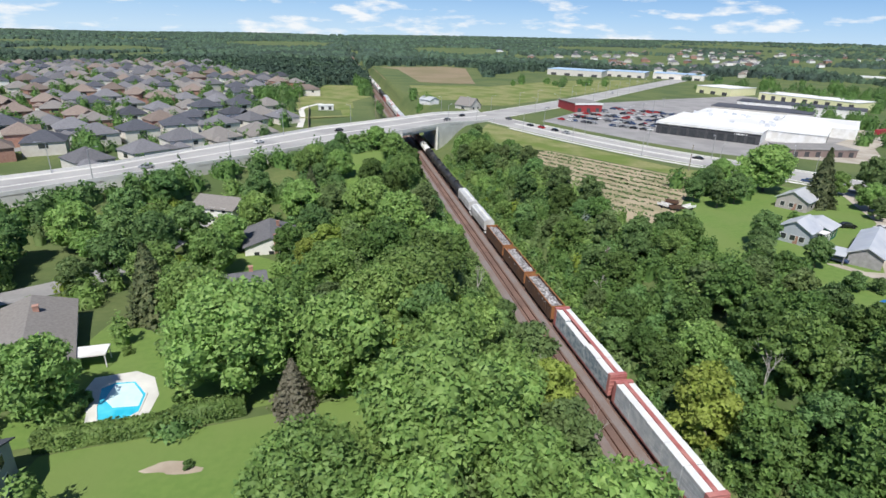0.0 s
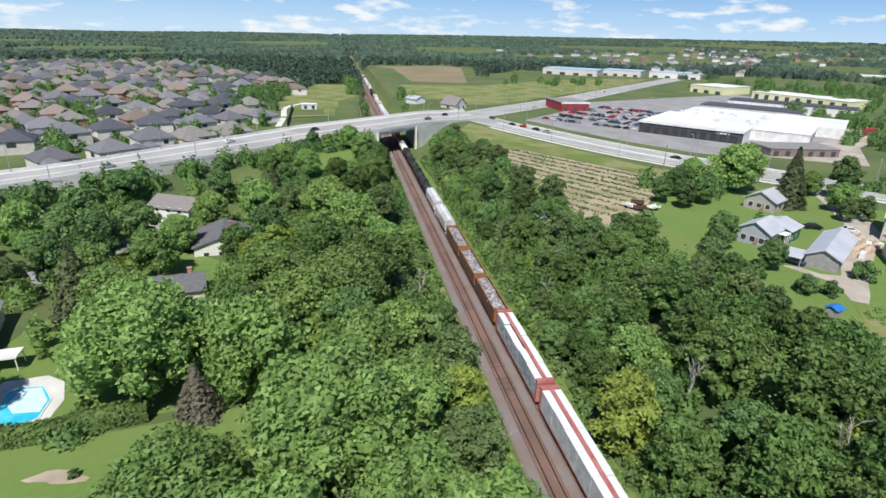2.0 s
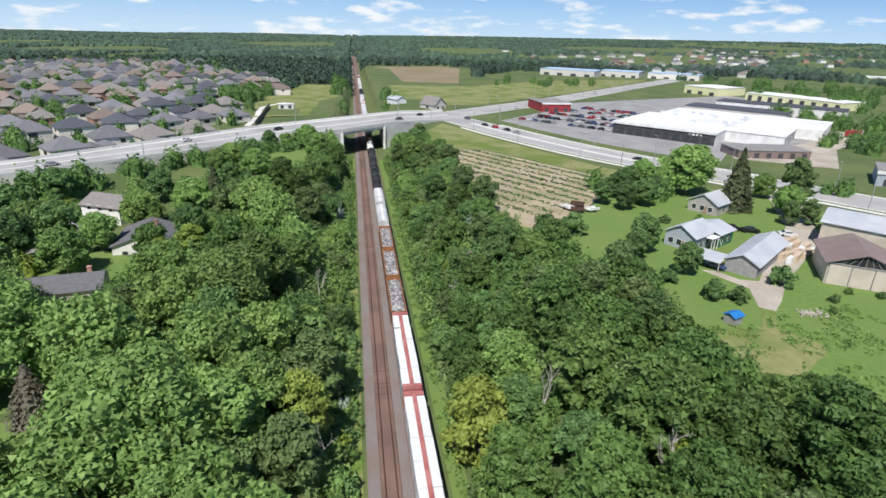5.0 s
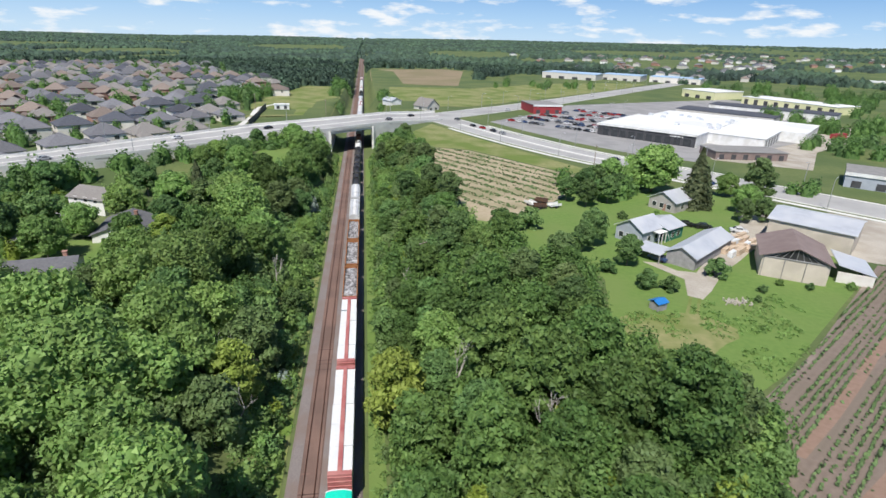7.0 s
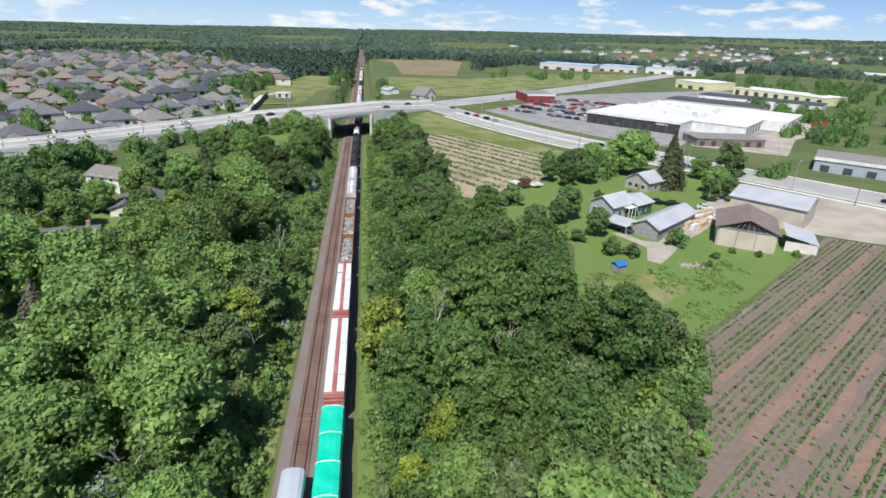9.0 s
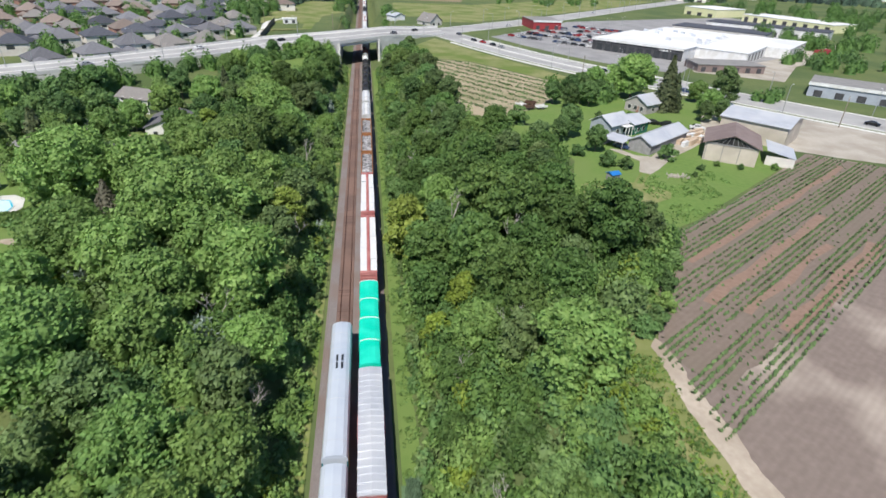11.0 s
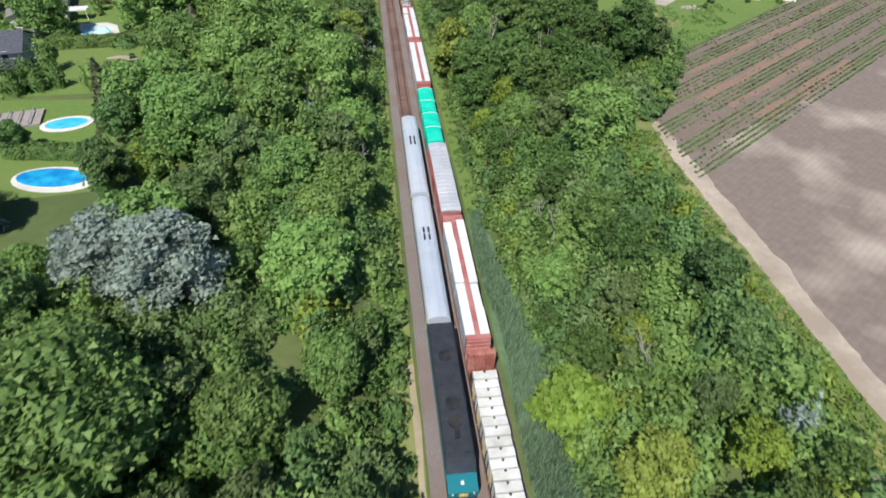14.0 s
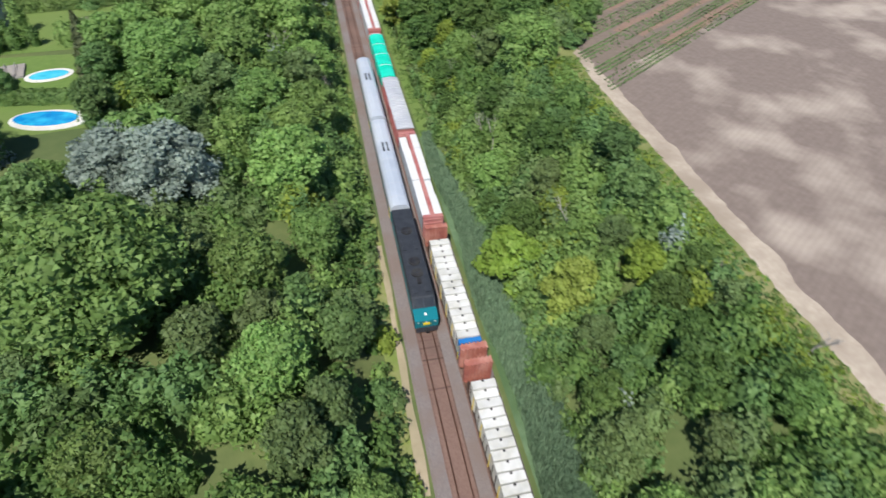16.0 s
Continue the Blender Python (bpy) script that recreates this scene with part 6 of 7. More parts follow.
block("hall", 374, 446, -70, 80, 30, 6, M["yellowwall"], M["whiteroof"], "long pale yellow hall with dark loading doors", "hall", 9, 4.5)
block("hall", 350, 502, -70, 36, 40, 7, M["yellowwall"], M["whiteroof"], "pale yellow hall with a white roof", "hall", 3)
block("hall", 258, 350, SROT, 60, 26, 5.5, M["siding"], M["shingle_dark"], "low building with a dark roof", "building", 5)
block("hall", 300, 378, SROT, 80, 24, 6, M["white"], M["shingle_dark"], "low white building with a dark roof", "building", 6)
block("red_restaurant", 158, 352, SROT + 50, 20, 26, 5.5, M["redwall"], M["greyroof"], "small red building with a flat roof", "restaurant", 3, 2.6, M["white"])
block("brick_building", 198, 209, -6, 32, 15, 3.3, M["barnroof"], M["greyroof"], "low dark brick building with a flat overhanging roof", "building", 6, 2.4)
block("grey_building", 219, 163, SROT + 4, 44, 20, 5.0, M["bluegrey"], M["greyroof"], "blue-grey building with a flat roof", "building", 6, 2.6, M["white"])
for dx, dy, w, d in ((0, 0, 70, 45), (74, -14, 50, 40), (128, -40, 60, 36)):
    block("warehouse", 276 + dx, 714 + dy, -38, w, d, 8, M["siding"], M["bluemetal"], "warehouse with a pale blue metal roof", "warehouse", 4, 4)
house(88, 366, 0, 38, 11, 13, 2.2, 5.0, M["siding"], M["shingle_taupe"], "steep-roofed pale house by the road", "y", win="few")
house(66, 392, 0, 30, 8, 12, 2.6, 2.2, M["white"], M["galv"], "white arched shelter beside the road", "y", win=False, category="shelter", name="shelter")

# dark noise fence between the meadow path and the estate
fence = thing("noise_fence", pose(-13, 290, 0, 0, 0, 0), "dark boarded noise fence beside the footpath", "fence")
FA, FB = Vector((-13, 290)), Vector((-15, 358))
for i in range(19):
    p0, p1 = FA + (FB - FA) * (i / 18), FA + (FB - FA) * ((i + 1) / 18)
    a0, a1 = p0 - FA, p1 - FA
    z0 = gz(p0.x, p0.y)
    part("post", Shape().box(a0.x - 0.14, a0.x + 0.14, a0.y - 0.14, a0.y + 0.14, z0 - 0.4, z0 + 3.2), M["woodpole"], fence)
    if i < 18:
        part("panel", Shape().prism([(a0.x - 0.06, a0.y + 0.16), (a0.x + 0.06, a0.y + 0.16), (a1.x + 0.06, a1.y - 0.16), (a1.x - 0.06, a1.y - 0.16)], z0 + 0.05, z0 + 3.0), M["darkfront"], fence, "dark fence panel")

# the estate of houses
rs = random.Random(21)
HPROTO, FPROTO = [], []
for i in range(7):
    roof = M[("shingle_grey", "shingle_brown", "shingle_dark", "shingle_taupe", "shingle_grey", "shingle_dark", "shingle_taupe")[i]]
    wall = M[("siding", "brick", "siding", "brick", "siding", "whitewall", "siding")[i]]
    nm = ("grey", "brown", "dark slate", "taupe", "grey", "dark slate", "taupe")[i]
    w, d = rs.uniform(12.0, 14.5), rs.uniform(11.5, 14)
    h = 5.0 if i % 3 else 3.4
    rh = rs.uniform(3.4, 4.4)
    lab = "detached %s house with a %s hipped shingle roof" % ("brick" if wall == M["brick"] else "pale", nm)
    for plain in (False, True):
        b = house(-60, 230, 0, 0, w, d, h, rh, wall, roof, lab, hip=True, win=False)
        gx0, gx1 = -w / 2 + 0.4, -w / 2 + 6.0
        s = Shape().hip(gx0, gx1, -d / 2 - 4.2, -d / 2 + 1.6, 2.95, 1.9, over=0.35)
        part("garage_roof", s, roof, b)
        part("garage", Shape().box(gx0, gx1, -d / 2 - 4.2, -d / 2 + 0.2, -1, 3.0), wall, b)
        if not plain:
            part("garage_door", Shape().box(gx0 + 0.5, gx1 - 0.5, -d / 2 - 4.28, -d / 2 - 4.18, 0, 2.3), M["white"], b, "white garage door")
            box_part("window", (w * 0.22 - 0.9, w * 0.22 + 0.9, -d / 2 - 0.06, -d / 2 + 0.02, h - 2.1, h - 0.6), M["glass"], b, "dark window")
            box_part("window", (-1.5, 1.5, d / 2 - 0.02, d / 2 + 0.06, h - 2.2, h - 0.5), M["glass"], b, "dark window")
            box_part("window", (w / 2 - 0.02, w / 2 + 0.06, -1.2, 1.2, h - 2.0, h - 0.6), M["glass"], b, "dark window")
            if i % 2:
                part("side_gable", Shape().gable(0.5, w / 2 - 0.3, -d / 2 - 0.8, d / 4, h - 0.3, 2.4, axis="y"), roof, b)
        (FPROTO if plain else HPROTO).append(b)
EST = Vector((0.75, 0.66)).normalized()
ESN = Vector((-EST.y, EST.x))
count = 0
used = set()
HOUSES = []
ROW, COL = 26.0, 18.2


def estate_bend(c, row):
    return 7 * math.sin(c * 0.33 + row * 0.8)


def put_house(protos, i, m):
    """The first of a kind is moved into place, the rest are copies."""
    if (protos is FPROTO, i) in used:
        copy_thing(protos[i], m)
    else:
        used.add((protos is FPROTO, i))
        protos[i].matrix_basis = m


for row in range(21):
    base = Vector((-72, 222)) + ESN * (row * ROW + (row % 2) * 5)
    for col in range(-18, 24):
        p = base + EST * (col * COL + rs.uniform(-1.5, 1.5)) + ESN * (estate_bend(col, row) + rs.uniform(-1.5, 1.5))
        yroad = on_line(FAR, max(-150, min(90, p.x))) if p.x > -150 else 150
        limit = -24 - 26 * float(smooth(330, 400, p.y)) + 22 * float(smooth(420, 500, p.y)) - 120 * float(smooth(500, 740, p.y))
        if p.x > limit or p.y < yroad + 16 or p.y > 760 or p.x < -0.78 * p.y - 60 or rs.random() < 0.1:
            continue
        if (p - Vector((-39, 402))).length < 16 or count > 330:
            continue
        rot = math.degrees(math.atan2(EST.y, EST.x)) + (180 if row % 2 else 0) + rs.uniform(-12, 12) + 14 * math.sin(p.x * 0.012) + (90 if rs.random() < 0.15 else 0)
        put_house(HPROTO if p.y < 400 else FPROTO, rs.randrange(7), pose(p.x, p.y, gz(p.x, p.y), 0, 0, rot))
        HOUSES.append((p.x, p.y))
        count += 1
for row in range(0, 21, 2):
    base = Vector((-72, 222)) + ESN * (row * ROW - 9.5)
    line = [tuple(base + EST * c + ESN * estate_bend(c / COL, row)) for c in np.arange(-260, 340, 20)]
    line = [q for q in line if q[0] < -30 and q[1] > (on_line(FAR, max(-150, q[0])) + 12)]
    if len(line) > 2:
        drape("street", ribbon(line, -4, 4), 0.08, M["street"], "pale residential street", "street", step=30)
house(-20, 436, 0, 10, 19, 14, 4.5, 3.4, M["siding"], M["shingle_brown"], "large pale house with a brown roof by the meadow", hip=True, win="few")
block("shed", -9, 352, 8, 9, 4.5, 2.7, M["white"], M["whiteroof"], "low white flat-roofed shed by the meadow", "shed", 2, 2.1)

# distant houses and town
rt = random.Random(31)
for i in range(46):
    x, y = rt.uniform(380, 1500), rt.uniform(820, 1500)
    if y < 0.75 * x + 300:
        continue
    m = pose(x, y, gz(x, y), 0, 0, rt.uniform(0, 180))
    put_house(FPROTO, rt.randrange(7), m)
for i in range(70):
    x = rt.uniform(430, 1300)
    y = rt.uniform(0.62 * x + 330, 0.9 * x + 720)
    b = thing("distant_house", pose(x, y, gz(x, y), 0, 0, rt.uniform(0, 180)), "distant pale house with a pitched roof", "house", "distant houses")
    part("wall", Shape().box(-6, 6, -5, 5, -2, 4.5), M[rt.choice(("siding", "whitewall", "brick"))], b)
    part("roof", Shape().hip(-6, 6, -5, 5, 4.45, 3.0), M[rt.choice(("shingle_grey", "shingle_brown", "shingle_taupe"))], b)
for i in range(10):
    x = rt.uniform(600, 1500)
    y = x * 0.72 + rt.uniform(100, 700)
    block("distant_hall", x, y, rt.uniform(-60, 0), rt.uniform(40, 90), rt.uniform(30, 50), 8, M["white"], M["whiteroof"], "distant white flat-roofed hall", "hall")


# ---- vehicles ----
def car_proto(paint, label):
    c = thing("car", pose(0, 0, -50), label, "car", "parked cars")
    prof = [(-2.2, 0.35), (-2.25, 0.75), (-1.4, 0.95), (-0.75, 1.42), (0.75, 1.45), (1.55, 0.98), (2.2, 0.85), (2.22, 0.35)]
    part("body", Shape().loft([[(-0.86, a, 0.35 + (q - 0.35) * 0.97) for a, q in prof], [(-0.7, a, q) for a, q in prof], [(0.7, a, q) for a, q in prof], [(0.86, a, 0.35 + (q - 0.35) * 0.97) for a, q in prof]]), paint, c)
    for nm, ws in (("windscreen", [(-1.36, 0.99), (-0.8, 1.38), (-0.84, 1.42), (-1.42, 1.0)]), ("rear_window", [(1.5, 1.02), (0.82, 1.42), (0.86, 1.45), (1.56, 1.04)])):
        part(nm, Shape().loft([[(-0.62, a, q) for a, q in ws], [(0.62, a, q) for a, q in ws]]), M["glass"], c, "dark glass")
    for sx in (-0.88, 0.85):
        box_part("side_window", (sx, sx + 0.03, -0.75, 0.9, 0.98, 1.33), M["glass"], c, "dark glass")
    for sx in (-0.86, 0.7):
        for yy in (-1.4, 1.4):
            part("wheel", Shape().tube((sx, yy, 0.33), (sx + 0.16, yy, 0.33), 0.33, 0.33, 12), M["tyre"], c, "black tyre")
    return c


CARP = {k: car_proto(M["car_" + k], "%s car standing on the asphalt" % k) for k in ("white", "black", "red", "silver", "blue", "grey")}
first = set()


def put_car(kind, x, y, rot, z=None):
    m = pose(x, y, (gz(x, y) + 0.07) if z is None else z, 0, 0, rot)
    if kind not in first:
        first.add(kind)
        CARP[kind].matrix_basis = m
    else:
        copy_thing(CARP[kind], m)


rc = random.Random(9)
kinds = list(CARP)
for row in range(9):
    for col in range(24):
        if rc.random() < 0.42:
            continue
        p = Vector((163, 292)) + FX * (col * 2.9 - 22) + FY * (row * 10.5 + (5.5 if row % 2 else 0))
        p += Vector((-14, 8))
        if inside((p.x, p.y), [(130, 316), (150, 270), (168, 274), (196, 300), (262, 306), (296, 360), (262, 404), (200, 396), (160, 350)]) and not inside((p.x, p.y), [(168, 276), (204, 234), (280, 300), (246, 350)]):
            put_car(rc.choice(kinds), p.x, p.y, SROT + 90 + rc.choice((0, 180)))
for kd, x, y, r in (("black", 106, 292, 20), ("red", 110, 285, 22), ("black", 114, 276, 22), ("silver", 117, 268, 22), ("black", 150, 205, 215), ("white", 145, 115.5, 70), ("black", 137, 119, 70), ("black", 133, 121, 75), ("blue", 168, 166, 218), ("grey", 101, 316, 200), ("white", 144, 366, 300), ("black", 190, 418, 315), ("white", 250, 480, 315), ("black", 210, 120, 40), ("blue", 112.6, 97.5, 37)):
    put_car(kd, x, y, r, gz(x, y) + (0.13 if 100 < x < 170 and y < 130 else 0.09))
for kd, x, f, r in (("black", 2, 0.62, -40), ("grey", 60, 0.3, 132), ("white", -30, 0.7, -40), ("black", 74, 0.6, -45), ("silver", -60, 0.3, 132)):
    yy = on_line(NEAR, x) + f * (on_line(FAR, x) - on_line(NEAR, x))
    put_car(kd, x, yy, r, road_z(x) + 0.01)
tk = thing("red_trailer", pose(305, 262, 0, 0, 0, 20), "red box trailer parked behind the store", "trailer")
box_part("box", (-6, 6, -1.3, 1.3, 1.1, 3.6), M["redwall"], tk)
for px_ in (-4, -2.8, 4):
    part("wheel", Shape().tube((px_, -1.2, 0.5), (px_, 1.2, 0.5), 0.5, 0.5, 12), M["tyre"], tk)
for k, (x, y, r) in enumerate(((95.5, 141.5, 20), (99.5, 144, 60), (102, 139, 110), (97.5, 138.5, 80))):
    tr = thing("field_cart", pose(x, y, gz(x, y), 0, 0, r), "small white and rusty cart in the field", "cart", "carts in the field")
    part("bed", Shape().box(-1.0, 1.0, -1.9, 1.9, 0.7, 0.9).box(-1.0, -0.9, -1.9, 1.9, 0.9, 1.4).box(0.9, 1.0, -1.9, 1.9, 0.9, 1.4), M["white" if k % 2 == 0 else "rust"], tr)
    for sx in (-1.15, 0.95):
        part("wheel", Shape().tube((sx, 0, 0.4), (sx + 0.2, 0, 0.4), 0.4, 0.4, 12), M["tyre"], tr)


# ---- lamps and poles ----
def street_lamp(x, y, z, rot, h=9.5, arms=1):
    l = thing("street_lamp", pose(x, y, z, 0, 0, rot), "galvanised street lamp with a curved arm", "street lamp", "street lamps")
    part("pole", Shape().tube((0, 0, -0.3), (0, 0, h), 0.14, 0.08, 8), M["metalpole"], l)
    for sgn in ((1, -1)[:arms]):
        part("arm", Shape().tube((0, 0, h - 0.2), (sgn * 1.2, 0, h + 0.3), 0.06, 0.05, 6).tube((sgn * 1.2, 0, h + 0.3), (sgn * 2.4, 0, h + 0.35), 0.05, 0.05, 6), M["metalpole"], l)
        part("lamp_head", Shape().box(min(sgn * 2.3, sgn * 3.1), max(sgn * 2.3, sgn * 3.1), -0.16, 0.16, h + 0.25, h + 0.42), M["galv"], l)
    return l


for x in (-120, -86, -52, -22, 8, 62, 84):
    street_lamp(x, on_line(FAR, x) - 0.6, road_z(x), -130)
for x in (-104, -70, -36, 58, 78):
    street_lamp(x, on_line(NEAR, x) + 0.6, road_z(x), 48)
for line, w, sel in ((RB, 12.2, range(4, len(RB), 3)), (RB, -12.4, range(5, len(RB), 3)), (RC, 12.5, range(3, 40, 3)), (RC, -12.5, range(4, 40, 3))):
    for i in sel:
        if i < len(line) - 1:
            d = (Vector(line[i + 1]) - Vector(line[i])).normalized()
            p = Vector(line[i]) + Vector((-d.y, d.x)) * w
            street_lamp(p.x, p.y, gz(p.x, p.y), math.degrees(math.atan2(d.y, d.x)) + (-90 if w > 0 else 90))
for i in range(5):
    p = Vector((150, 290)) + FY * (i * 22) + FX * 6
    street_lamp(p.x, p.y, 0, 40, 10, 2)


def utility_pole(x, y, h=10):
    p = thing("utility_pole", pose(x, y, gz(x, y), 0, 0, 40), "weathered wooden utility pole with a crossarm", "utility pole", "utility poles")
    part("pole", Shape().tube((0, 0, -0.5), (0, 0, h), 0.16, 0.11, 8), M["woodpole"], p)
    part("crossarm", Shape().box(-1.2, 1.2, -0.07, 0.07, h - 0.8, h - 0.65), M["woodpole"], p)
    for sx in (-1.1, -0.4, 0.4, 1.1):
        part("insulator", Shape().tube((sx, 0, h - 0.65), (sx, 0, h - 0.45), 0.05, 0.04, 6), M["white"], p)


for x, y in ((133, 186), (152, 166), (178, 150), (196, 118), (216, 92), (-20, 350), (24, 330), (60, 107)):
    utility_pole(x, y, 10 if y > 110 else 8)


# ---- undergrowth, reeds, far woods, dead trees ----
def lumps(name, centres, per, size, material, label, seed=1):
    """Many leafy domes (x, y, radius, height) in one mesh."""
    rng = np.random.default_rng(seed)
    P, N, cores, cf = [], [], [], []
    for x, y, r, h in centres:
        n = max(14, int(per * (r * r + r * h)))
        d = rng.normal(0, 1, (n, 3))
        d /= np.linalg.norm(d, axis=1, keepdims=True)
        d[:, 2] = np.abs(d[:, 2])
        z = gz(x, y)
        k = rng.uniform(0.8, 1.1, (n, 1))
        bump_ = 1 + 0.22 * np.sin(d[:, :1] * 5 + x) * np.cos(d[:, 1:2] * 5 + y)
        P.append(np.array([x, y, z + h * 0.25]) + d * k * bump_ * np.array([r, r, h * 0.75]))
        N.append(d)
        o = len(cores)
        for kk, (zz, rr) in enumerate(((0.0, 0.8), (0.5, 0.72), (0.8, 0.4))):
            for i in range(6):
                t = math.tau * (i + kk * 0.5) / 6
                cores.append((x + r * rr * math.cos(t), y + r * rr * math.sin(t), z - 0.4 + h * zz))
        for kk in range(2):
            for i in range(6):
                cf.append((o + kk * 6 + i, o + kk * 6 + (i + 1) % 6, o + kk * 6 + 6 + (i + 1) % 6, o + kk * 6 + 6 + i))
        cf.append((o + 12, o + 13, o + 14, o + 15))
        cf.append((o + 12, o + 15, o + 16, o + 17))
    v, f = cards(np.concatenate(P), np.concatenate(N), size, rng)
    v2, f2 = np.array(cores), split(cf) + len(v)
    return tagged(new(name, raw_mesh(name, np.concatenate([v, v2]), np.concatenate([f, f2]), material, 3)), label, "undergrowth", kind="stuff")


ru2 = random.Random(77)
sets = {"ash": [], "oak": [], "maple": [], "olive": [], "lime": [], "silver": []}
for poly, lim, smax in ((WOODS[0][0], 1050, 2.8), (WOODS[1][0], 1050, 3.2), (WOODS[2][0], 300, 3.0)):
    x0, x1, y0, y1 = min(p[0] for p in poly), max(p[0] for p in poly), min(p[1] for p in poly), max(p[1] for p in poly)
    made = tries = 0
    while made < lim and tries < 30000:
        tries += 1
        x, y = ru2.uniform(x0, x1), ru2.uniform(y0, y1)
        if not inside((x, y), poly) or any(inside((x, y), h) for h in HOLES):
            continue
        r = ru2.uniform(1.3, smax)
        edge = min(abs(x - 35.2), abs(x - 49.5))
        h = ru2.uniform(2.2, 7.0) * (0.55 if edge < 3.5 else 1.0)
        if edge < r * 0.8:
            r = 1.2
        k = noise.noise(Vector((x * 0.06, y * 0.06, 3)))
        kd = "lime" if ru2.random() < 0.04 else ("silver" if ru2.random() < 0.015 else ("oak" if k < -0.2 else ("ash" if k < 0.0 else ("maple" if k < 0.24 else "olive"))))
        if x > 71 and y < 14 and ru2.random() < 0.6:
            kd = "maple" if ru2.random() < 0.8 else "lime"
        if x > 52 and 26 < y < 110 and ru2.random() < 0.8:
            kd = "oak"
        if x > 72 and y < 12:
            r, h, kd = min(r, 1.5), 0.7 + 0.22 * h, ("maple" if kd != "lime" else kd)
        sets[kd].append((x, y, r, h))
        made += 1
# thicker growth where the woods are low
for i in range(420):
    if i % 3 < 2:
        wx, wy = ru2.uniform(53, 74), ru2.uniform(-104, 34)
    else:
        wx, wy = ru2.uniform(10, 33), ru2.uniform(-104, 6)
    k = noise.noise(Vector((wx * 0.09, wy * 0.09, 6)))
    sets["oak" if k < -0.15 else ("ash" if k < 0.02 else ("maple" if k < 0.25 else "lime"))].append((wx, wy, ru2.uniform(1.3, 2.4), ru2.uniform(2.0, 4.6)))
# low scrub close along both edges of the line
for i in range(720):
    wy = ru2.uniform(-106, 250)
    left_side = ru2.random() < 0.5
    wx = ru2.uniform(31.8, 34.7) if left_side else ru2.uniform(49.3, 51.5) + 2.6 * float(smooth(4, -30, wy))
    sets[ru2.choice(("oak", "ash", "maple", "maple", "olive"))].append((wx, wy, ru2.uniform(0.7, 1.3), ru2.uniform(1.2, 3.4)))
for kd, c in sets.items():
    if c:
        lumps("undergrowth", c, 16.0, 0.30, M[kd], {"oak": "dense deep green undergrowth in the shade", "ash": "dense dark green undergrowth", "maple": "dense bright green undergrowth", "olive": "dull olive green undergrowth", "lime": "yellow-green shrubs among the woods", "silver": "silvery shrubs among the woods"}[kd], len(c))

# rough weedy grass on the lower part of the farm lawn
rough = []
for i in range(900):
    x, y = ru2.uniform(86, 128), ru2.uniform(44, 84)
    if inside((x, y), LAWN_R) and noise.noise(Vector((x * 0.14, y * 0.14, 5))) > -0.12 and y < 72 + 0.2 * (x - 90):
        rough.append((x, y, ru2.uniform(0.4, 1.0), ru2.uniform(0.2, 0.55)))
lumps("weeds", rough, 15.0, 0.22, M["maple"], "rough tufts of weeds on the farm grass", 19)

# tufts on the narrow grass strips beside the ballast
tufts = []
for i in range(950):
    wy = ru2.uniform(-20, 200)
    tufts.append((ru2.uniform(47.3, 49.6) if i % 2 and wy > 2 else ru2.uniform(33.6, 35.5), wy, ru2.uniform(0.3, 0.7), ru2.uniform(0.2, 0.7)))
lumps("weeds", tufts, 22.0, 0.17, M["hedge"], "grassy tufts and weeds beside the ballast", 23)

# weeds on the margin beside the field track
weeds = [[], []]
for i in range(1500):
    u = ru2.random()
    wy = ru2.uniform(-106, 12)
    weeds[0 if ru2.random() < 0.7 else 1].append((79.9 - 7.5 * u + max(0, wy) * 0.12, wy, 0.35 + 0.75 * ru2.random() * (0.4 + u), 0.25 + 0.9 * u * ru2.random()))
lumps("weeds", weeds[0], 17.0, 0.2, M["maple"], "bright green weeds beside the sandy track", len(weeds[0]))
lumps("weeds", weeds[1], 17.0, 0.2, M["lime"], "yellow-green weeds beside the sandy track", len(weeds[1]))

# reeds in the ditch
rng = np.random.default_rng(3)
n = 56000
ry = rng.uniform(-108, 3, n)
rx = 47.2 + rng.uniform(0, 1, n) * (1.4 + 3.6 * smooth(4, -30, ry)) + 0.5 * np.sin(ry * 0.2)
rz = ground_z(rx, ry)
hh = rng.uniform(0.7, 1.6, n)
ang = rng.uniform(0, math.pi, n)
dx, dy = 0.065 * np.cos(ang), 0.065 * np.sin(ang)
lx, ly = rng.normal(0.08, 0.2, n), rng.normal(0.05, 0.2, n)
v = np.stack([np.stack([rx - dx, ry - dy, rz], 1), np.stack([rx + dx, ry + dy, rz], 1), np.stack([rx + dx * 0.5 + lx, ry + dy * 0.5 + ly, rz + hh], 1), np.stack([rx - dx * 0.5 + lx, ry - dy * 0.5 + ly, rz + hh * 0.97], 1)], 1).reshape(-1, 3)
tagged(new("reeds", raw_mesh("reeds", v, np.arange(4 * n).reshape(n, 4), M["reed"])), "dense bluish green reeds in the ditch", "reeds", kind="stuff")


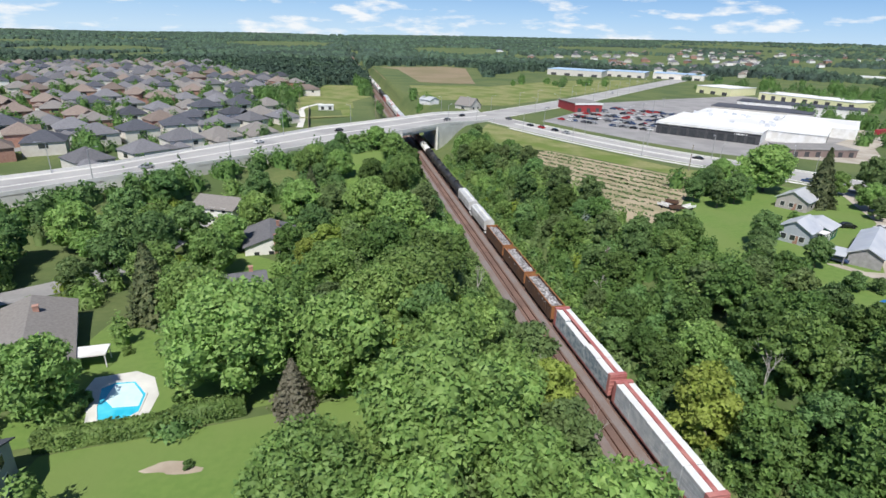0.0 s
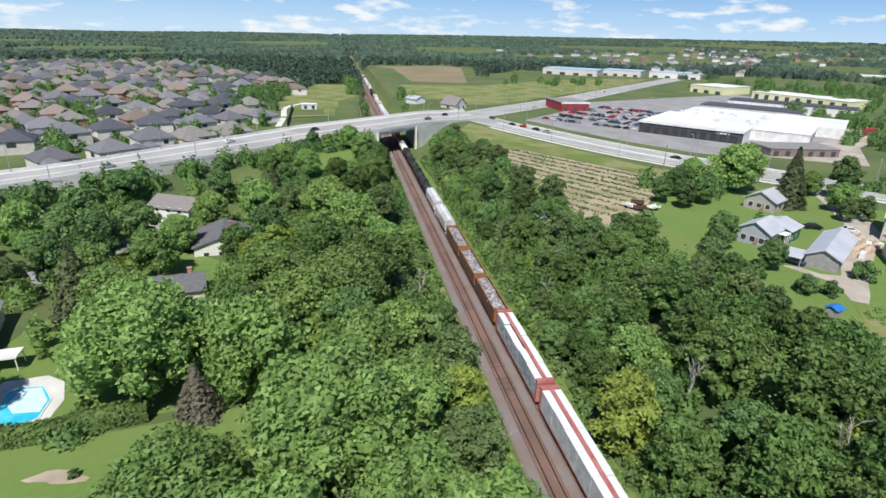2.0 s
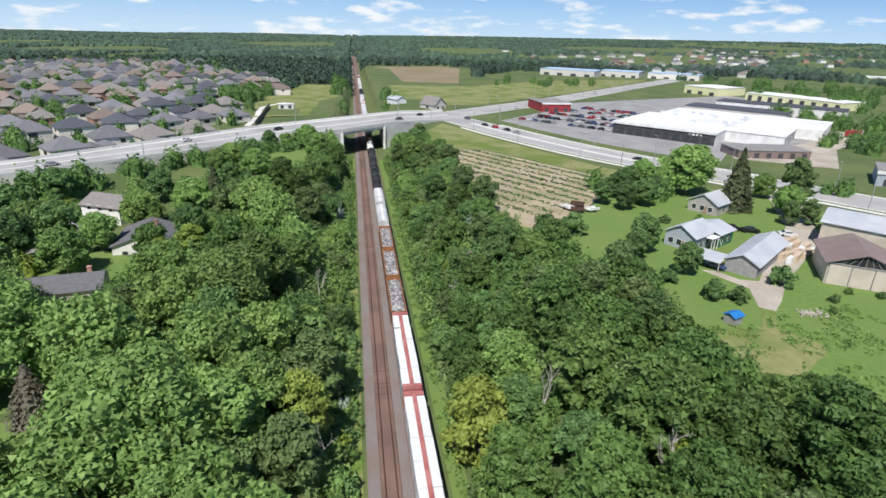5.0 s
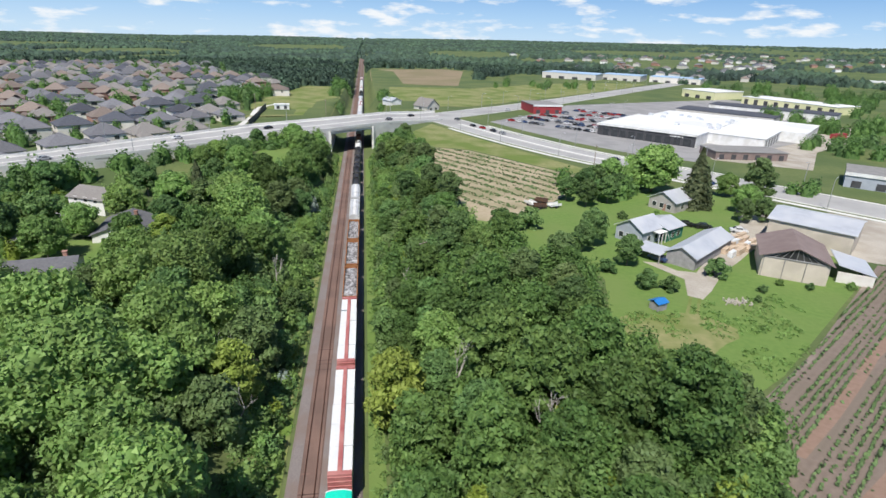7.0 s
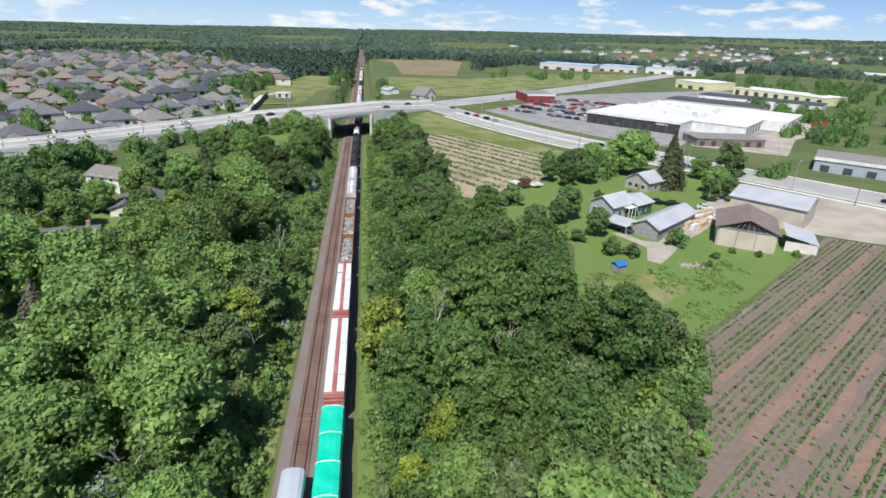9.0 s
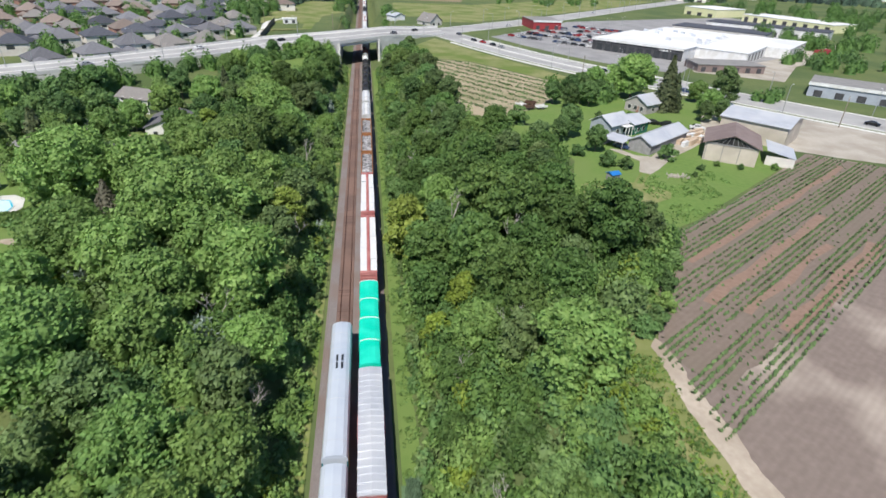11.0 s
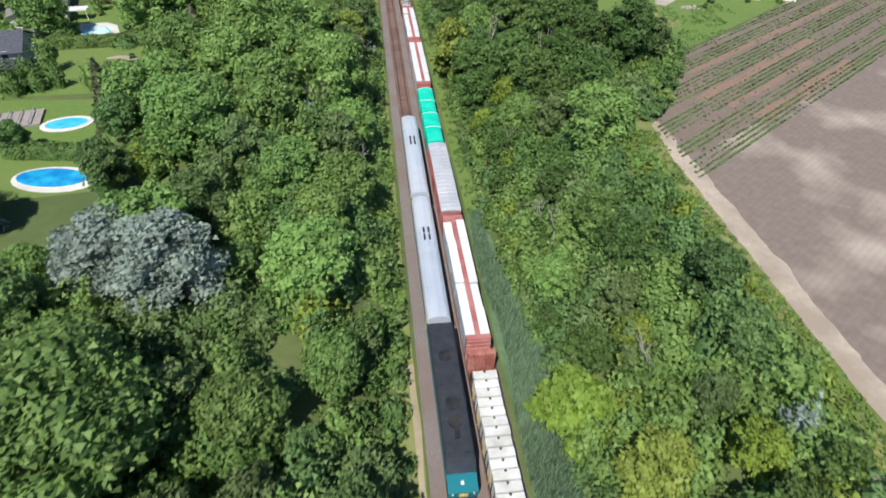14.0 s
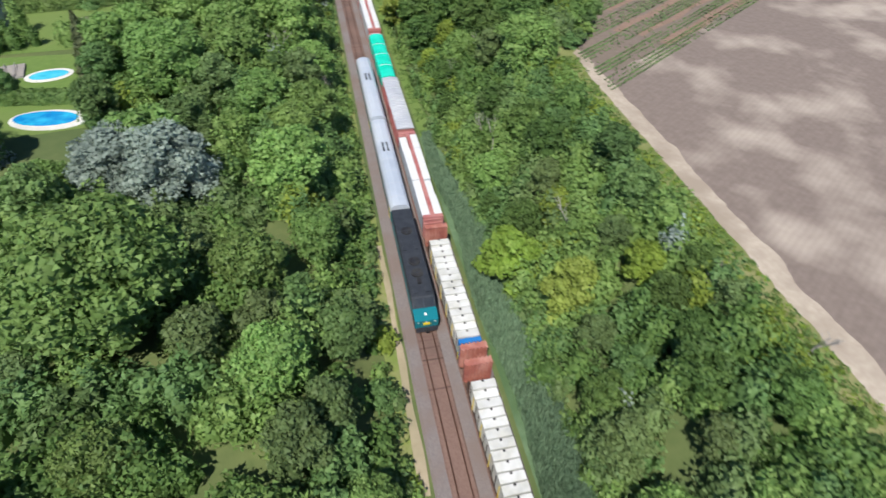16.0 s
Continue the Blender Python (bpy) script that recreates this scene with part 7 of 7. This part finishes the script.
def dead_tree(x, y, h, seed):
    rr = random.Random(seed)
    s = Shape()

    def limb(p, d, L, r, depth):
        q = p + d * L
        s.tube(p, q, r, r * 0.55, 5)
        if depth == 0:
            return
        for i in range(3 if depth > 1 else 4):
            nd = (d + Vector((rr.uniform(-0.7, 0.7), rr.uniform(-0.7, 0.7), rr.uniform(-0.1, 0.5)))).normalized()
            limb(p + d * L * rr.uniform(0.55, 1.0), nd, L * rr.uniform(0.5, 0.75), r * 0.5, depth - 1)

    limb(Vector((0, 0, -0.3)), Vector((0, 0, 1)), h * 0.5, 0.16, 3)
    ob = make("dead_tree", s, M["deadwood"])
    ob.location = (x, y, gz(x, y))
    return tagged(ob, "bare bleached dead tree with thin branches", "dead tree")


for i, (x, y, h) in enumerate(((60, 57, 13), (63, 20, 9), (22, 26, 8), (27, 60, 12), (30, 52, 11), (68, 40, 9), (58, -8, 7), (20, 40, 8), (56, 100, 7), (76, -62, 6), (24, -20, 7), (28, 100, 9), (55.5, 14, 9), (57, -4, 7), (61, -34, 7), (29, 12, 8), (70, -52, 6))):
    dead_tree(x, y, h, i)

# woods round the estate and beyond, as far as the skyline
ICO = []
for k, (zz, rr) in enumerate(((-0.1, 0.95), (0.62, 0.8))):
    for i in range(5):
        t = math.tau * (i + k * 0.5) / 5
        ICO.append((rr * math.cos(t), rr * math.sin(t), zz))
ICO = np.array(ICO + [(0, 0, 0.9)])
IF = [(i, (i + 1) % 5, 5 + (i + 1) % 5, 5 + i) for i in range(5)]
IF = np.array(IF + [(5, 6, 7, 10), (7, 8, 9, 10), (9, 5, 10, 8)][:2] + [(9, 5, 10, 8)])
OPEN = [[(46, 525), (150, 535), (205, 800), (170, 850), (46, 815)], [(50, 340), (100, 330), (400, 610), (470, 720), (400, 760), (250, 760), (150, 600), (140, 535), (50, 530)], [(100, 330), (160, 240), (260, 180), (420, 250), (560, 420), (520, 640), (420, 640)], [(-40, 300), (32, 300), (32, 520), (-10, 520)],
        [(-470, 240), (-160, 150), (-20, 250), (-26, 420), (-14, 500), (-110, 700), (-250, 770), (-600, 740)], ribbon([(41, 300), (41, 2600)], -9, 9)]
CLEAR = [blob(-520, 1350, 150, 260, 51), blob(330, 1500, 140, 280, 52), blob(-160, 2000, 190, 330, 53), blob(900, 1750, 230, 320, 54), blob(-1000, 1750, 200, 300, 55), blob(-330, 1000, 70, 200, 56)]
far, nearw = [], []
for c_ in CLEAR:
    drape("distant_field", c_, 0.5, M["ground"], "pale distant field between woods", "field", step=60)
rfw = random.Random(41)
for i in range(140000):
    if len(far) >= 23000:
        break
    q = rfw.random() ** 1.6
    dist = 470 + 3960 * q
    a = rfw.uniform(-52, 50)
    x, y = 25 + dist * math.sin(radians(a)), dist * math.cos(radians(a))
    if dist < 1300 and any(inside((x, y), o) for o in OPEN):
        continue
    if dist > 750 and any(inside((x, y), c_) for c_ in CLEAR):
        continue
    if y < 330 and -160 < x < 330:
        continue
    tn = noise.noise(Vector((x * 0.0022, y * 0.0022, 7)))
    if dist > 800 and tn > 0.42:
        continue
    town = x > 380 and y < x * 1.3 + 500
    if town and noise.noise(Vector((x * 0.008, y * 0.008, 2))) > -0.05:
        continue
    r = rfw.uniform(2.6, 5.2) * (1 + dist / 2600)
    h = rfw.uniform(6, 11)
    far.append((x, y, gz(x, y) - 1, r, h))
MID = [f_ for f_ in far if math.hypot(f_[0], f_[1]) < 900]
far = [f_ for f_ in far if math.hypot(f_[0], f_[1]) >= 900]
A = np.array(far)
rng = np.random.default_rng(9)
jit = rng.uniform(0.84, 1.16, (len(A), len(ICO), 1))
pts = ICO[None] * jit * np.stack([A[:, 3], A[:, 3], A[:, 4]], 1)[:, None, :] + A[:, None, :3]
fc = (IF[None] + (np.arange(len(A)) * len(ICO))[:, None, None]).reshape(-1, 4)
# far lumps carry the blue haze in their base colour
fw = raw_mesh("far_woods", pts.reshape(-1, 3), fc, M["hazeleaf"])
tagged(new("far_woods", fw), "distant dense green woods reaching the skyline, bluish haze in their colour", "woods", kind="stuff")

# middle woods share the leaf colour with the haze painted in
lumps("middle_woods", [(f_[0], f_[1], f_[3], f_[4]) for f_ in MID], 0.75, 1.1, M["hazeleaf"], "leafy green woods beyond the estate and the road, bluish haze in their colour", 8)

# leafy trees between the houses and round the shops
est = []
for i in range(5200):
    hx, hy = HOUSES[rfw.randrange(len(HOUSES))]
    x, y = hx + rfw.gauss(0, 13), hy + rfw.gauss(0, 13)
    if all((x - a) ** 2 + (y - b) ** 2 > 62 for a, b in HOUSES) and x < -24 and y > on_line(FAR, max(-150, x)) + 6:
        r = rfw.uniform(1.5, 3.3)
        est.append((x, y, r, r * rfw.uniform(1.9, 3.1)))
    if len(est) > 900:
        break
for cx, cy, sx, sy, cnt, r0, r1 in ((-39, 402, 9, 14, 22, 3.5, 5.5), (330, 300, 16, 20, 26, 3, 5), (285, 225, 14, 10, 18, 2.5, 4), (126, 158, 7, 5, 12, 2, 3.4), (26, 530, 4, 50, 24, 2.5, 4.5), (62, 425, 4, 25, 10, 2.0, 3.6), (250, 560, 40, 14, 12, 2.5, 4.5), (470, 470, 40, 50, 40, 4, 6), (196, 150, 8, 6, 5, 2, 3)):
    for i in range(cnt):
        r = rfw.uniform(r0, r1)
        est.append((rfw.gauss(cx, sx), rfw.gauss(cy, sy), r, r * rfw.uniform(1.6, 2.3)))
for i in range(125):
    x = rfw.uniform(-135, 24)
    r = rfw.uniform(2.0, 3.6)
    yn = on_line(NEAR, x) - rfw.uniform(3.5, 15)
    est.append((x, yn, r, (road_z(x) - gz(x, yn)) * rfw.uniform(0.85, 1.3) + (4 if rfw.random() < 0.12 else 0.3)))
lumps("garden_trees", [e for i, e in enumerate(est) if i % 3], 5.0, 0.52, M["oak"], "leafy green trees between houses and shops", 5)
lumps("garden_trees", [e for i, e in enumerate(est) if i % 3 == 0], 5.0, 0.52, M["ash"], "brighter green trees between houses and shops", 6)

# the low sky behind everything
s = Shape()
n = 96
ringp = lambda z: [(40 + 4780 * math.cos(math.tau * i / n), 4780 * math.sin(math.tau * i / n), z) for i in range(n)]
s.loft([ringp(-60), ringp(120), ringp(700)], caps=False)
tagged(make("backdrop", s, M["lowsky"], smooth=True), "blue summer sky with small white clouds", "sky", kind="structure")
